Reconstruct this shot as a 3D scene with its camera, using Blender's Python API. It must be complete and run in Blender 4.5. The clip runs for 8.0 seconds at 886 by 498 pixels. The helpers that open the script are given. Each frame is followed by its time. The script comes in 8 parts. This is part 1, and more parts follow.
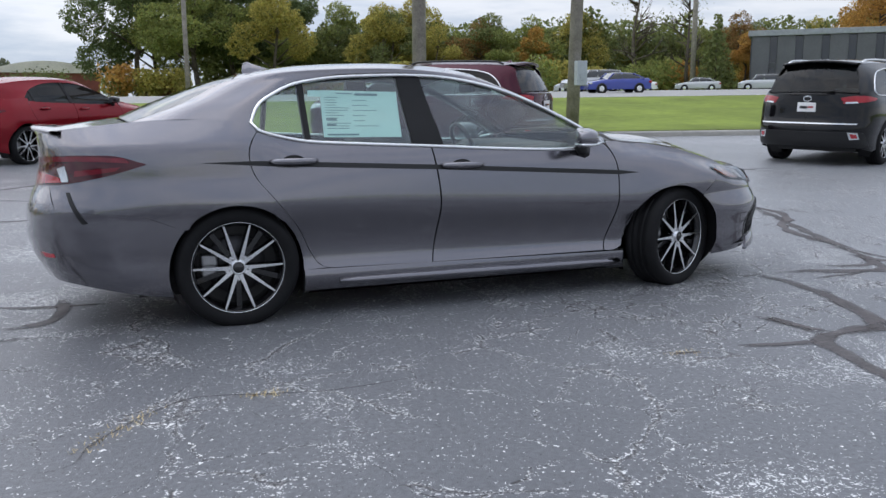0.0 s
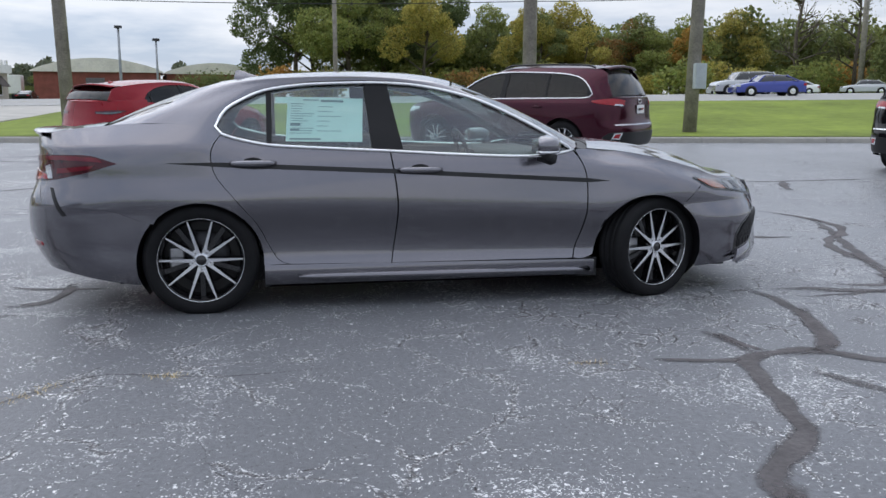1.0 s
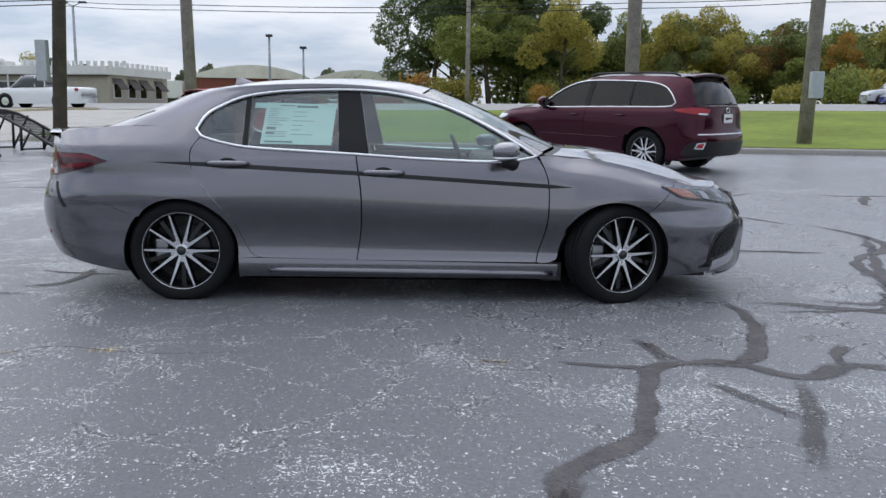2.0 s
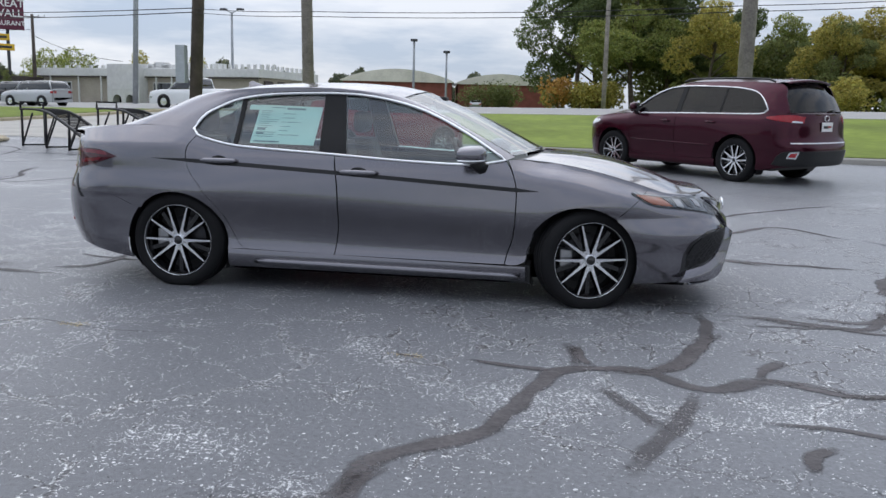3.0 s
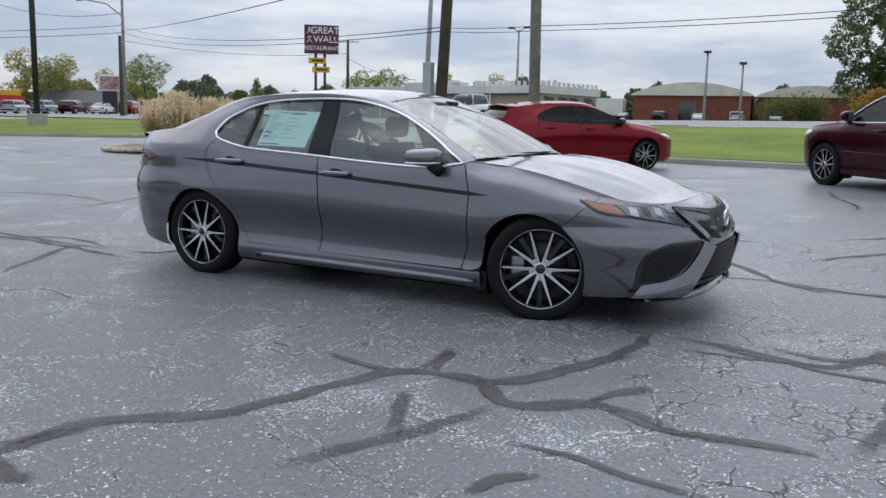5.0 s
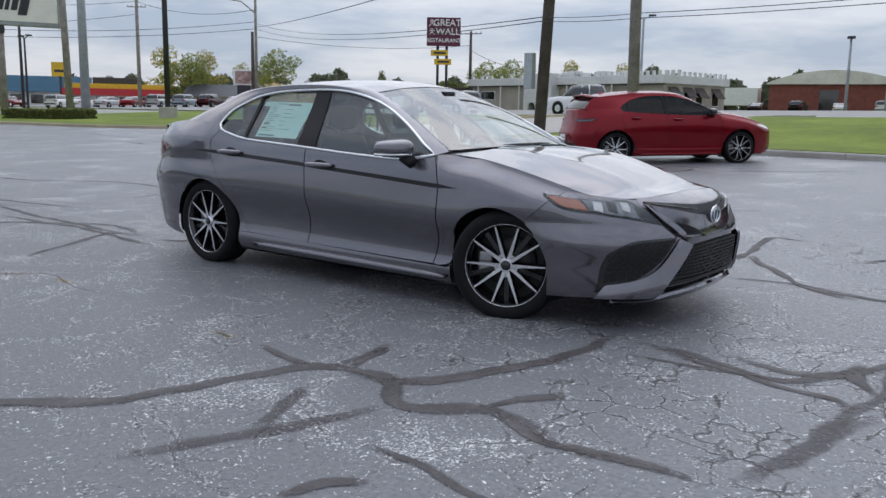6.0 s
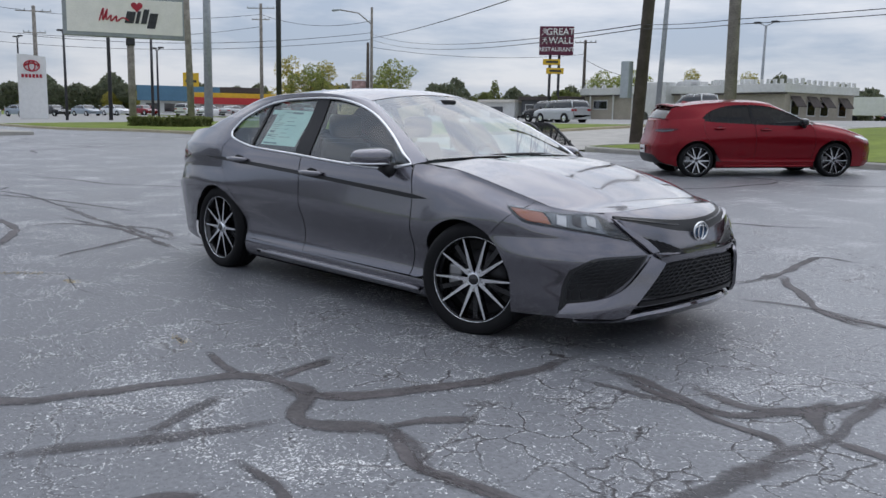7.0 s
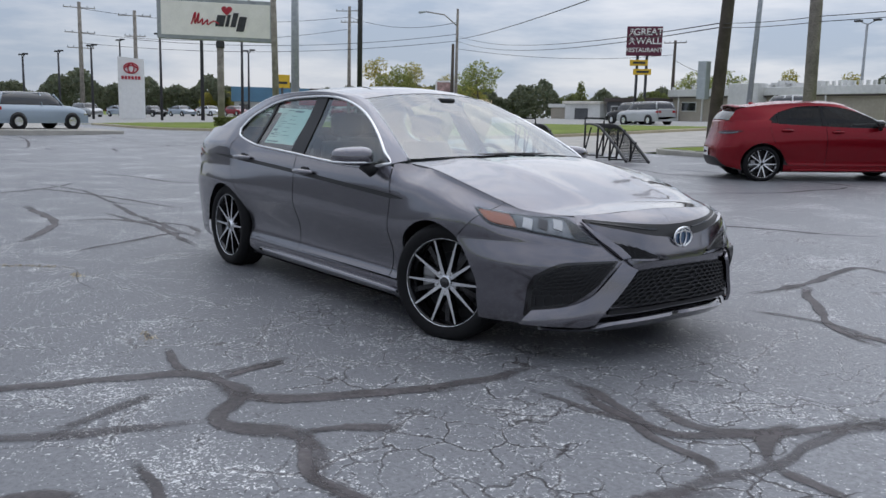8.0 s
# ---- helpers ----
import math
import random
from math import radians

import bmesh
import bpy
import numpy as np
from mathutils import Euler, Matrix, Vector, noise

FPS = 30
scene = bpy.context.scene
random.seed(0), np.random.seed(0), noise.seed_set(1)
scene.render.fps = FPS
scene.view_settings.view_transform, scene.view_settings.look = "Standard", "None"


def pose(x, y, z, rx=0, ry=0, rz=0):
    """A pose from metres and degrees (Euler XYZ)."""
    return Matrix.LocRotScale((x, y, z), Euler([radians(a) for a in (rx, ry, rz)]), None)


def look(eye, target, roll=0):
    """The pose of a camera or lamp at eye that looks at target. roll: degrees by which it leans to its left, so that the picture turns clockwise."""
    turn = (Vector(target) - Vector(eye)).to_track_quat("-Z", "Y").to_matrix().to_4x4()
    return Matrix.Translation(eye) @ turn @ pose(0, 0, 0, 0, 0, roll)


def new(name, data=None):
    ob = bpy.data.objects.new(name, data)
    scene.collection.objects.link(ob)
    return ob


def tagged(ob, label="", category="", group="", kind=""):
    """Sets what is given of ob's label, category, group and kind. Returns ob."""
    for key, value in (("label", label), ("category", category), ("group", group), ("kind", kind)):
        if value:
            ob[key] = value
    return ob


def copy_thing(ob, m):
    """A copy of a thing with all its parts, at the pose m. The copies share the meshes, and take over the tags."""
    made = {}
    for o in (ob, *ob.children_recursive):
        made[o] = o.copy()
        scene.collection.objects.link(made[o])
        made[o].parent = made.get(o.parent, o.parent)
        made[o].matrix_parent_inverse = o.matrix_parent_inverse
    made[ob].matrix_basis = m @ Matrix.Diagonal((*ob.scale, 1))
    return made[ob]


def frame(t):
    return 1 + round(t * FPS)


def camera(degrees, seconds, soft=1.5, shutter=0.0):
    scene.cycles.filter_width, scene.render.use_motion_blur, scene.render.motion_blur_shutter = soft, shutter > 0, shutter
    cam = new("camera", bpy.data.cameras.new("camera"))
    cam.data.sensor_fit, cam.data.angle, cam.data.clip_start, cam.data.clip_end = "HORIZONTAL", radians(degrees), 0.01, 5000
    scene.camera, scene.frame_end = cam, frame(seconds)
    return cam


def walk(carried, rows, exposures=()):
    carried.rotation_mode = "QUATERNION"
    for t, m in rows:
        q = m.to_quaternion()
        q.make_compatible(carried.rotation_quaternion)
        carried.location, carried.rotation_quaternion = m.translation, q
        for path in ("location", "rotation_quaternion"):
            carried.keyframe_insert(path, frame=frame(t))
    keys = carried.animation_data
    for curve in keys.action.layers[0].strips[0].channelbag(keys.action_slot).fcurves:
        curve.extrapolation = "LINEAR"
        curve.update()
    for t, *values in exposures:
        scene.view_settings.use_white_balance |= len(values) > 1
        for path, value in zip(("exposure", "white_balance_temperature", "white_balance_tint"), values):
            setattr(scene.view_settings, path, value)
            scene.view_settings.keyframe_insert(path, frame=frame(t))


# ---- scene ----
cam = camera(55.5, 8.0)
PATH = [
    (0, (-1.962, -5.47, 1.191), (-1.265, -3.626, 0.852), -0.3),
    (0.5, (-1.424, -5.651, 1.208), (-0.899, -3.751, 0.866), -0.1),
    (1, (-0.894, -5.925, 1.221), (-0.538, -3.986, 0.886), 0.1),
    (1.5, (-0.337, -6.1, 1.225), (-0.148, -4.136, 0.897), 0.3),
    (1.7, (-0.122, -6.176, 1.226), (0.002, -4.206, 0.904), 0.45),
    (2.8, (1.096, -6.334, 1.222), (0.859, -4.374, 0.901), 1.25),
    (3, (1.341, -6.351, 1.244), (1.031, -4.401, 0.926), 1.4),
    (3.5, (1.895, -6.254, 1.232), (1.414, -4.34, 0.906), 1.7),
    (4, (2.42, -6.106, 1.235), (1.77, -4.244, 0.899), 1.7),
    (4.5, (2.934, -5.871, 1.219), (2.125, -4.073, 0.882), 1.4),
    (4.7, (3.143, -5.797, 1.211), (2.269, -4.026, 0.898), 1.35),
    (6, (4.18, -4.992, 1.223), (2.967, -3.435, 0.9), 1.0),
    (6.5, (4.502, -4.658, 1.234), (3.179, -3.192, 0.917), 1.1),
    (7, (4.732, -4.312, 1.235), (3.314, -2.935, 0.928), 1.2),
    (7.5, (4.966, -4.018, 1.242), (3.472, -2.723, 0.939), 1.3),
    (8, (5.058, -3.731, 1.23), (3.505, -2.509, 0.922), 1.4),
]
walk(cam, [(t, look(eye, target, roll)) for t, eye, target, roll in PATH], ((0.0, 0.64), (1.5, 0.58), (4.5, 0.44), (6.0, 0.30), (8.0, 0.27)))

# ---------------------------------------------------------------- world and light
world = bpy.data.worlds.new("overcast_sky")
scene.world = world
world.use_nodes = True
wn, wl = world.node_tree.nodes, world.node_tree.links
wn.clear()
w_out, w_bg = wn.new("ShaderNodeOutputWorld"), wn.new("ShaderNodeBackground")
w_sky = wn.new("ShaderNodeTexSky")
w_sky.sky_type, w_sky.sun_disc = "NISHITA", False
w_sky.sun_elevation, w_sky.sun_rotation = radians(57.4), radians(-32.7)
w_co, w_map = wn.new("ShaderNodeTexCoord"), wn.new("ShaderNodeMapping")
w_map.inputs["Scale"].default_value = (1.5, 1.5, 8.0)
w_noise = wn.new("ShaderNodeTexNoise")
w_noise.inputs["Scale"].default_value, w_noise.inputs["Detail"].default_value, w_noise.inputs["Roughness"].default_value = 2.2, 7, 0.58
w_ramp = wn.new("ShaderNodeValToRGB")
w_ramp.color_ramp.elements[0].position, w_ramp.color_ramp.elements[1].position = 0.41, 0.61
w_ramp.color_ramp.elements[0].color = (3.35, 3.95, 5.05, 1)
w_ramp.color_ramp.elements[1].color = (5.9, 6.1, 6.7, 1)
w_mix = wn.new("ShaderNodeMix")
w_mix.data_type = "RGBA"
w_mix.inputs["Factor"].default_value = 0.9
wl.new(w_co.outputs["Generated"], w_map.inputs["Vector"])
wl.new(w_map.outputs["Vector"], w_noise.inputs["Vector"])
wl.new(w_noise.outputs["Fac"], w_ramp.inputs["Fac"])
wl.new(w_sky.outputs["Color"], w_mix.inputs["A"])
w_sep, w_up, w_vec = wn.new("ShaderNodeSeparateXYZ"), wn.new("ShaderNodeMapRange"), wn.new("ShaderNodeVectorMath")
w_up.inputs["From Min"].default_value, w_up.inputs["From Max"].default_value = 0.08, 0.9
w_up.inputs["To Min"].default_value, w_up.inputs["To Max"].default_value = 0.90, 1.30
w_vec.operation = "SCALE"
wl.new(w_co.outputs["Generated"], w_sep.inputs[0])
wl.new(w_sep.outputs["Z"], w_up.inputs["Value"])
wl.new(w_ramp.outputs["Color"], w_vec.inputs[0])
wl.new(w_up.outputs["Result"], w_vec.inputs["Scale"])
# the cloud is brighter round the hidden sun
w_dot, w_pow, w_side, w_glow = wn.new("ShaderNodeVectorMath"), wn.new("ShaderNodeMath"), wn.new("ShaderNodeMapRange"), wn.new("ShaderNodeVectorMath")
w_dot.operation, w_pow.operation, w_glow.operation = "DOT_PRODUCT", "POWER", "SCALE"
w_dot.inputs[1].default_value = Vector((-9, 14, 26)).normalized()
w_pow.use_clamp, w_pow.inputs[1].default_value = True, 4.0
w_side.inputs["To Min"].default_value, w_side.inputs["To Max"].default_value = 0.95, 1.75
wl.new(w_co.outputs["Generated"], w_dot.inputs[0])
wl.new(w_dot.outputs["Value"], w_pow.inputs[0])
wl.new(w_pow.outputs[0], w_side.inputs["Value"])
wl.new(w_vec.outputs[0], w_glow.inputs[0])
wl.new(w_side.outputs["Result"], w_glow.inputs["Scale"])
wl.new(w_glow.outputs[0], w_mix.inputs["B"])
wl.new(w_mix.outputs["Result"], w_bg.inputs["Color"])
w_bg.inputs["Strength"].default_value = 0.105
wl.new(w_bg.outputs["Background"], w_out.inputs["Surface"])

sun = new("sun", bpy.data.lights.new("sun", "SUN"))
sun.data.energy, sun.data.angle, sun.data.color = 0.5, radians(100), (1.0, 0.94, 0.86)
sun.matrix_world = look((0, 0, 26), (9, -14, 0))


# ---------------------------------------------------------------- materials
def material(name, color, rough=0.5, metal=0.0, spots=0.0, scale=8.0, bump=0.0, bump_scale=60.0, coat=0.0, spec=0.5, island=0.0, per_object=0.0, hue2=None):
    """A surface with colour varied at two scales and fine relief."""
    m = bpy.data.materials.new(name)
    m.use_nodes = True
    n, l = m.node_tree.nodes, m.node_tree.links
    b = n["Principled BSDF"]
    b.inputs["Roughness"].default_value, b.inputs["Metallic"].default_value = rough, metal
    b.inputs["Specular IOR Level"].default_value = spec
    b.inputs["Coat Weight"].default_value, b.inputs["Coat Roughness"].default_value = coat, 0.04
    co = n.new("ShaderNodeTexCoord")
    base = n.new("ShaderNodeRGB")
    base.outputs[0].default_value = (*color, 1)
    last = base.outputs[0]
    if spots:
        for k, (s, f) in enumerate(((scale, spots), (scale * 9, spots * 0.7))):
            t = n.new("ShaderNodeTexNoise")
            t.inputs["Scale"].default_value, t.inputs["Detail"].default_value = s, 5
            l.new(co.outputs["Object"], t.inputs["Vector"])
            r = n.new("ShaderNodeMapRange")
            r.inputs["From Min"].default_value, r.inputs["From Max"].default_value = 0.3, 0.7
            r.inputs["To Min"].default_value, r.inputs["To Max"].default_value = 1 - f, 1 + f
            l.new(t.outputs["Fac"], r.inputs["Value"])
            v = n.new("ShaderNodeVectorMath")
            v.operation = "SCALE"
            l.new(last, v.inputs[0])
            l.new(r.outputs["Result"], v.inputs["Scale"])
            last = v.outputs[0]
    if island or per_object:
        src = n.new("ShaderNodeNewGeometry").outputs["Random Per Island"] if island else n.new("ShaderNodeObjectInfo").outputs["Random"]
        if hue2:
            mx = n.new("ShaderNodeMix")
            mx.data_type = "RGBA"
            mx.inputs["B"].default_value = (*hue2, 1)
            l.new(src, mx.inputs["Factor"])
            l.new(last, mx.inputs["A"])
            last = mx.outputs["Result"]
        r = n.new("ShaderNodeMapRange")
        amount = island or per_object
        r.inputs["To Min"].default_value, r.inputs["To Max"].default_value = 1 - amount, 1 + amount
        wn2 = n.new("ShaderNodeTexWhiteNoise")
        wn2.noise_dimensions = "1D"
        l.new(src, wn2.inputs["W"])
        l.new(wn2.outputs["Value"], r.inputs["Value"])
        v = n.new("ShaderNodeVectorMath")
        v.operation = "SCALE"
        l.new(last, v.inputs[0])
        l.new(r.outputs["Result"], v.inputs["Scale"])
        last = v.outputs[0]
    l.new(last, b.inputs["Base Color"])
    if bump:
        t = n.new("ShaderNodeTexNoise")
        t.inputs["Scale"].default_value, t.inputs["Detail"].default_value = bump_scale, 4
        l.new(co.outputs["Object"], t.inputs["Vector"])
        bp = n.new("ShaderNodeBump")
        bp.inputs["Strength"].default_value, bp.inputs["Distance"].default_value = bump, 0.01
        l.new(t.outputs["Fac"], bp.inputs["Height"])
        l.new(bp.outputs["Normal"], b.inputs["Normal"])
    return m


def glass_material(name, tint, rough=0.0, gloss=0.07):
    """Thin glazing: lets light through with a tint, more gloss at a shallow angle."""
    m = bpy.data.materials.new(name)
    m.use_nodes = True
    n, l = m.node_tree.nodes, m.node_tree.links
    n.clear()
    out, mix = n.new("ShaderNodeOutputMaterial"), n.new("ShaderNodeMixShader")
    tr, gl, lw = n.new("ShaderNodeBsdfTransparent"), n.new("ShaderNodeBsdfGlossy"), n.new("ShaderNodeLayerWeight")
    power, range_ = n.new("ShaderNodeMath"), n.new("ShaderNodeMapRange")
    lw.inputs["Blend"].default_value = 0.5
    power.operation, power.inputs[1].default_value = "POWER", 4.0
    range_.inputs["To Min"].default_value, range_.inputs["To Max"].default_value = gloss, 1.0
    tr.inputs["Color"].default_value = (*tint, 1)
    gl.inputs["Roughness"].default_value = rough
    l.new(lw.outputs["Facing"], power.inputs[0])
    l.new(power.outputs[0], range_.inputs["Value"])
    l.new(range_.outputs["Result"], mix.inputs[0])
    l.new(tr.outputs[0], mix.inputs[1])
    l.new(gl.outputs[0], mix.inputs[2])
    l.new(mix.outputs[0], out.inputs["Surface"])
    return m


def paint(name, color, metal=0.5, rough=0.38, flake=0.06):
    """Metallic car paint with fine flakes under a clear coat."""
    m = material(name, color, rough, metal, coat=1.0, spots=0.02, scale=1.5)
    n, l = m.node_tree.nodes, m.node_tree.links
    b = n["Principled BSDF"]
    b.inputs["Coat Roughness"].default_value = 0.05
    if flake:
        co = n.new("ShaderNodeTexCoord")
        v = n.new("ShaderNodeTexVoronoi")
        v.inputs["Scale"].default_value = 900
        l.new(co.outputs["Object"], v.inputs["Vector"])
        bp = n.new("ShaderNodeBump")
        bp.inputs["Strength"].default_value, bp.inputs["Distance"].default_value = flake, 0.002
        l.new(v.outputs["Distance"], bp.inputs["Height"])
        l.new(bp.outputs["Normal"], b.inputs["Normal"])
    return m


def asphalt_material():
    m = bpy.data.materials.new("worn_asphalt")
    m.use_nodes = True
    n, l = m.node_tree.nodes, m.node_tree.links
    b = n["Principled BSDF"]
    co = n.new("ShaderNodeTexCoord")

    def tex(kind, scale, detail=4.0, vec=None, **kw):
        t = n.new(kind)
        t.inputs["Scale"].default_value = scale
        if "Detail" in t.inputs:
            t.inputs["Detail"].default_value = detail
        for k, v in kw.items():
            if k == "feature":
                t.feature = v
        l.new(vec or co.outputs["Object"], t.inputs["Vector"])
        return t

    def remap(src, a, c, lo, hi):
        r = n.new("ShaderNodeMapRange")
        for k, v in (("From Min", a), ("From Max", c), ("To Min", lo), ("To Max", hi)):
            r.inputs[k].default_value = v
        l.new(src, r.inputs["Value"])
        return r.outputs["Result"]

    def maths(op, a, c):
        t = n.new("ShaderNodeMath")
        t.operation = op
        for k, v in enumerate((a, c)):
            if isinstance(v, (int, float)):
                t.inputs[k].default_value = v
            else:
                l.new(v, t.inputs[k])
        return t.outputs[0]

    def mixc(f, a, c):
        t = n.new("ShaderNodeMix")
        t.data_type = "RGBA"
        for k, v in (("Factor", f), ("A", a), ("B", c)):
            if isinstance(v, tuple):
                t.inputs[k].default_value = (*v, 1)
            elif isinstance(v, (int, float)):
                t.inputs[k].default_value = v
            else:
                l.new(v, t.inputs[k])
        return t.outputs["Result"]

    broad = tex("ShaderNodeTexNoise", 0.22, 3).outputs["Fac"]
    mid = tex("ShaderNodeTexNoise", 1.3, 5).outputs["Fac"]
    fine = tex("ShaderNodeTexNoise", 45, 5).outputs["Fac"]
    grit = tex("ShaderNodeTexNoise", 190, 3).outputs["Fac"]
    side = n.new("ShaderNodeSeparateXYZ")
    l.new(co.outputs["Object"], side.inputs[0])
    # base tone: broad mottling, then paler towards +y and towards +x
    uneven = maths("ADD", remap(broad, 0.35, 0.65, 0.08, 0.50), maths("MULTIPLY", remap(side.outputs[1], -1.5, 4.0, 0.0, 0.8), remap(side.outputs[0], -5.0, 5.0, 0.35, 1.15)))
    uneven = maths("ADD", uneven, remap(side.outputs[0], 0.8, 4.2, 0.0, 0.60))
    col = mixc(uneven, (0.096, 0.100, 0.112), (0.285, 0.291, 0.306))
    col = mixc(remap(fine, 0.35, 0.7, 0, 0.55), col, (0.070, 0.073, 0.081))
    col = mixc(remap(grit, 0.55, 0.72, 0, 0.5), col, (0.17, 0.18, 0.19))
    # pale stones where the seal coat has worn through
    warp = n.new("ShaderNodeVectorMath")
    warp.operation = "ADD"
    wn2 = tex("ShaderNodeTexNoise", 30, 3)
    sc = n.new("ShaderNodeVectorMath")
    sc.operation = "SCALE"
    sc.inputs["Scale"].default_value = 0.05
    l.new(wn2.outputs["Color"], sc.inputs[0])
    l.new(co.outputs["Object"], warp.inputs[0])
    l.new(sc.outputs[0], warp.inputs[1])
    patch = tex("ShaderNodeTexNoise", 0.95, 7).outputs["Fac"]
    # hairline cracks
    wob = n.new("ShaderNodeVectorMath")
    wob.operation = "ADD"
    wn3 = tex("ShaderNodeTexNoise", 3.2, 5)
    sc2 = n.new("ShaderNodeVectorMath")
    sc2.operation = "SCALE"
    sc2.inputs["Scale"].default_value = 0.28
    l.new(wn3.outputs["Color"], sc2.inputs[0])
    l.new(co.outputs["Object"], wob.inputs[0])
    l.new(sc2.outputs[0], wob.inputs[1])
    cr = tex("ShaderNodeTexVoronoi", 4.2, 1.0, vec=wob.outputs[0], feature="DISTANCE_TO_EDGE").outputs["Distance"]
    cr3 = tex("ShaderNodeTexVoronoi", 1.9, 1.0, vec=wob.outputs[0], feature="DISTANCE_TO_EDGE").outputs["Distance"]
    cr2 = tex("ShaderNodeTexVoronoi", 0.9, 1.0, vec=wob.outputs[0], feature="DISTANCE_TO_EDGE").outputs["Distance"]
    where = remap(maths("ADD", tex("ShaderNodeTexNoise", 0.33, 4).outputs["Fac"], remap(side.outputs[0], -1.0, 4.0, -0.10, 0.12)), 0.48, 0.60, 0, 1)
    gap = remap(tex("ShaderNodeTexNoise", 2.1, 4).outputs["Fac"], 0.40, 0.52, 0, 1)
    patch = maths("ADD", patch, remap(side.outputs[0], 0.8, 4.2, 0.015, -0.08))
    allchips = None
    for scale, size, least, most in ((42, 0.33, 0.009, 0.30), (74, 0.37, 0.022, 0.46), (125, 0.40, 0.034, 0.42)):
        cell = tex("ShaderNodeTexVoronoi", scale, 0.0, vec=warp.outputs[0])
        rgb = n.new("ShaderNodeSeparateColor")
        l.new(cell.outputs["Color"], rgb.inputs[0])
        share = maths("ADD", remap(patch, 0.55, 0.67, least, most), maths("MULTIPLY", maths("MAXIMUM", maths("MAXIMUM", remap(cr2, 0.0, 0.026, 0.60, 0), remap(cr3, 0.0, 0.030, 0.36, 0)), maths("MULTIPLY", remap(cr, 0.0, 0.07, 0.42, 0), where)), gap))
        one = maths("MULTIPLY", maths("LESS_THAN", cell.outputs["Distance"], size), maths("LESS_THAN", rgb.outputs[0], share))
        allchips = one if allchips is None else maths("MAXIMUM", allchips, one)
    col = mixc(allchips, col, mixc(remap(mid, 0.3, 0.7, 0, 1), (0.60, 0.605, 0.61), (0.92, 0.92, 0.91)))
    # small dark pits where stones have gone
    pit = tex("ShaderNodeTexVoronoi", 88, 0.0, vec=warp.outputs[0])
    prgb = n.new("ShaderNodeSeparateColor")
    l.new(pit.outputs["Color"], prgb.inputs[0])
    pits = maths("MULTIPLY", maths("LESS_THAN", pit.outputs["Distance"], 0.30), maths("LESS_THAN", prgb.outputs[1], remap(patch, 0.40, 0.62, 0.05, 0.20)))
    col = mixc(maths("MULTIPLY", pits, 0.8), col, (0.022, 0.022, 0.025))
    line = maths("MULTIPLY", maths("MULTIPLY", remap(cr, 0.008, 0.026, 1, 0), where), gap)
    line2 = maths("MULTIPLY", maths("MULTIPLY", remap(cr2, 0.003, 0.009, 1, 0), gap), 0.7)
    line3 = maths("MULTIPLY", maths("MULTIPLY", remap(cr3, 0.004, 0.013, 1, 0), gap), maths("SUBTRACT", 1.0, remap(fine, 0.40, 0.52, 0, 1)))
    line = maths("MAXIMUM", maths("MAXIMUM", line, line2), line3)
    col = mixc(maths("MULTIPLY", line, 0.9), col, (0.018, 0.012, 0.013))
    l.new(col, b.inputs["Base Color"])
    l.new(remap(broad, 0.3, 0.7, 0.30, 0.50), b.inputs["Roughness"])
    b.inputs["Specular IOR Level"].default_value = 0.45
    hgt = maths("SUBTRACT", maths("ADD", maths("MULTIPLY", grit, 0.5), maths("MULTIPLY", fine, 0.5)), maths("MULTIPLY", line, 1.6))
    bp = n.new("ShaderNodeBump")
    bp.inputs["Strength"].default_value, bp.inputs["Distance"].default_value = 0.55, 0.008
    l.new(hgt, bp.inputs["Height"])
    l.new(bp.outputs["Normal"], b.inputs["Normal"])
    return m


ASPHALT = asphalt_material()
TAR = material("crack_sealer", (0.105, 0.094, 0.095), 0.6, spec=0.3, spots=0.35, scale=5, bump=0.3, bump_scale=90)


def feathered(m):
    """Lets a surface layer thin out ragged towards its border, by its cover attribute."""
    n, l = m.node_tree.nodes, m.node_tree.links
    out, b = n["Material Output"], n["Principled BSDF"]
    at, co, t = n.new("ShaderNodeAttribute"), n.new("ShaderNodeTexCoord"), n.new("ShaderNodeTexNoise")
    at.attribute_name = "cover"
    t.inputs["Scale"].default_value, t.inputs["Detail"].default_value = 28, 5
    add, r = n.new("ShaderNodeMath"), n.new("ShaderNodeMapRange")
    add.operation = "ADD"
    r.inputs["From Min"].default_value, r.inputs["From Max"].default_value, r.inputs["To Max"].default_value = 0.55, 1.25, 0.95
    clear, mix = n.new("ShaderNodeBsdfTransparent"), n.new("ShaderNodeMixShader")
    l.new(co.outputs["Object"], t.inputs["Vector"])
    l.new(at.outputs["Fac"], add.inputs[0])
    l.new(t.outputs["Fac"], add.inputs[1])
    l.new(add.outputs[0], r.inputs["Value"])
    # some lines are worn thinner than others
    info, thin, uneven = n.new("ShaderNodeObjectInfo"), n.new("ShaderNodeMapRange"), n.new("ShaderNodeMath")
    thin.inputs["To Min"].default_value, thin.inputs["To Max"].default_value, uneven.operation = 0.55, 1.0, "MULTIPLY"
    l.new(info.outputs["Random"], thin.inputs["Value"])
    l.new(r.outputs["Result"], uneven.inputs[0])
    l.new(thin.outputs["Result"], uneven.inputs[1])
    l.new(uneven.outputs[0], mix.inputs[0])
    l.new(clear.outputs[0], mix.inputs[1])
    l.new(b.outputs[0], mix.inputs[2])
    l.new(mix.outputs[0], out.inputs["Surface"])


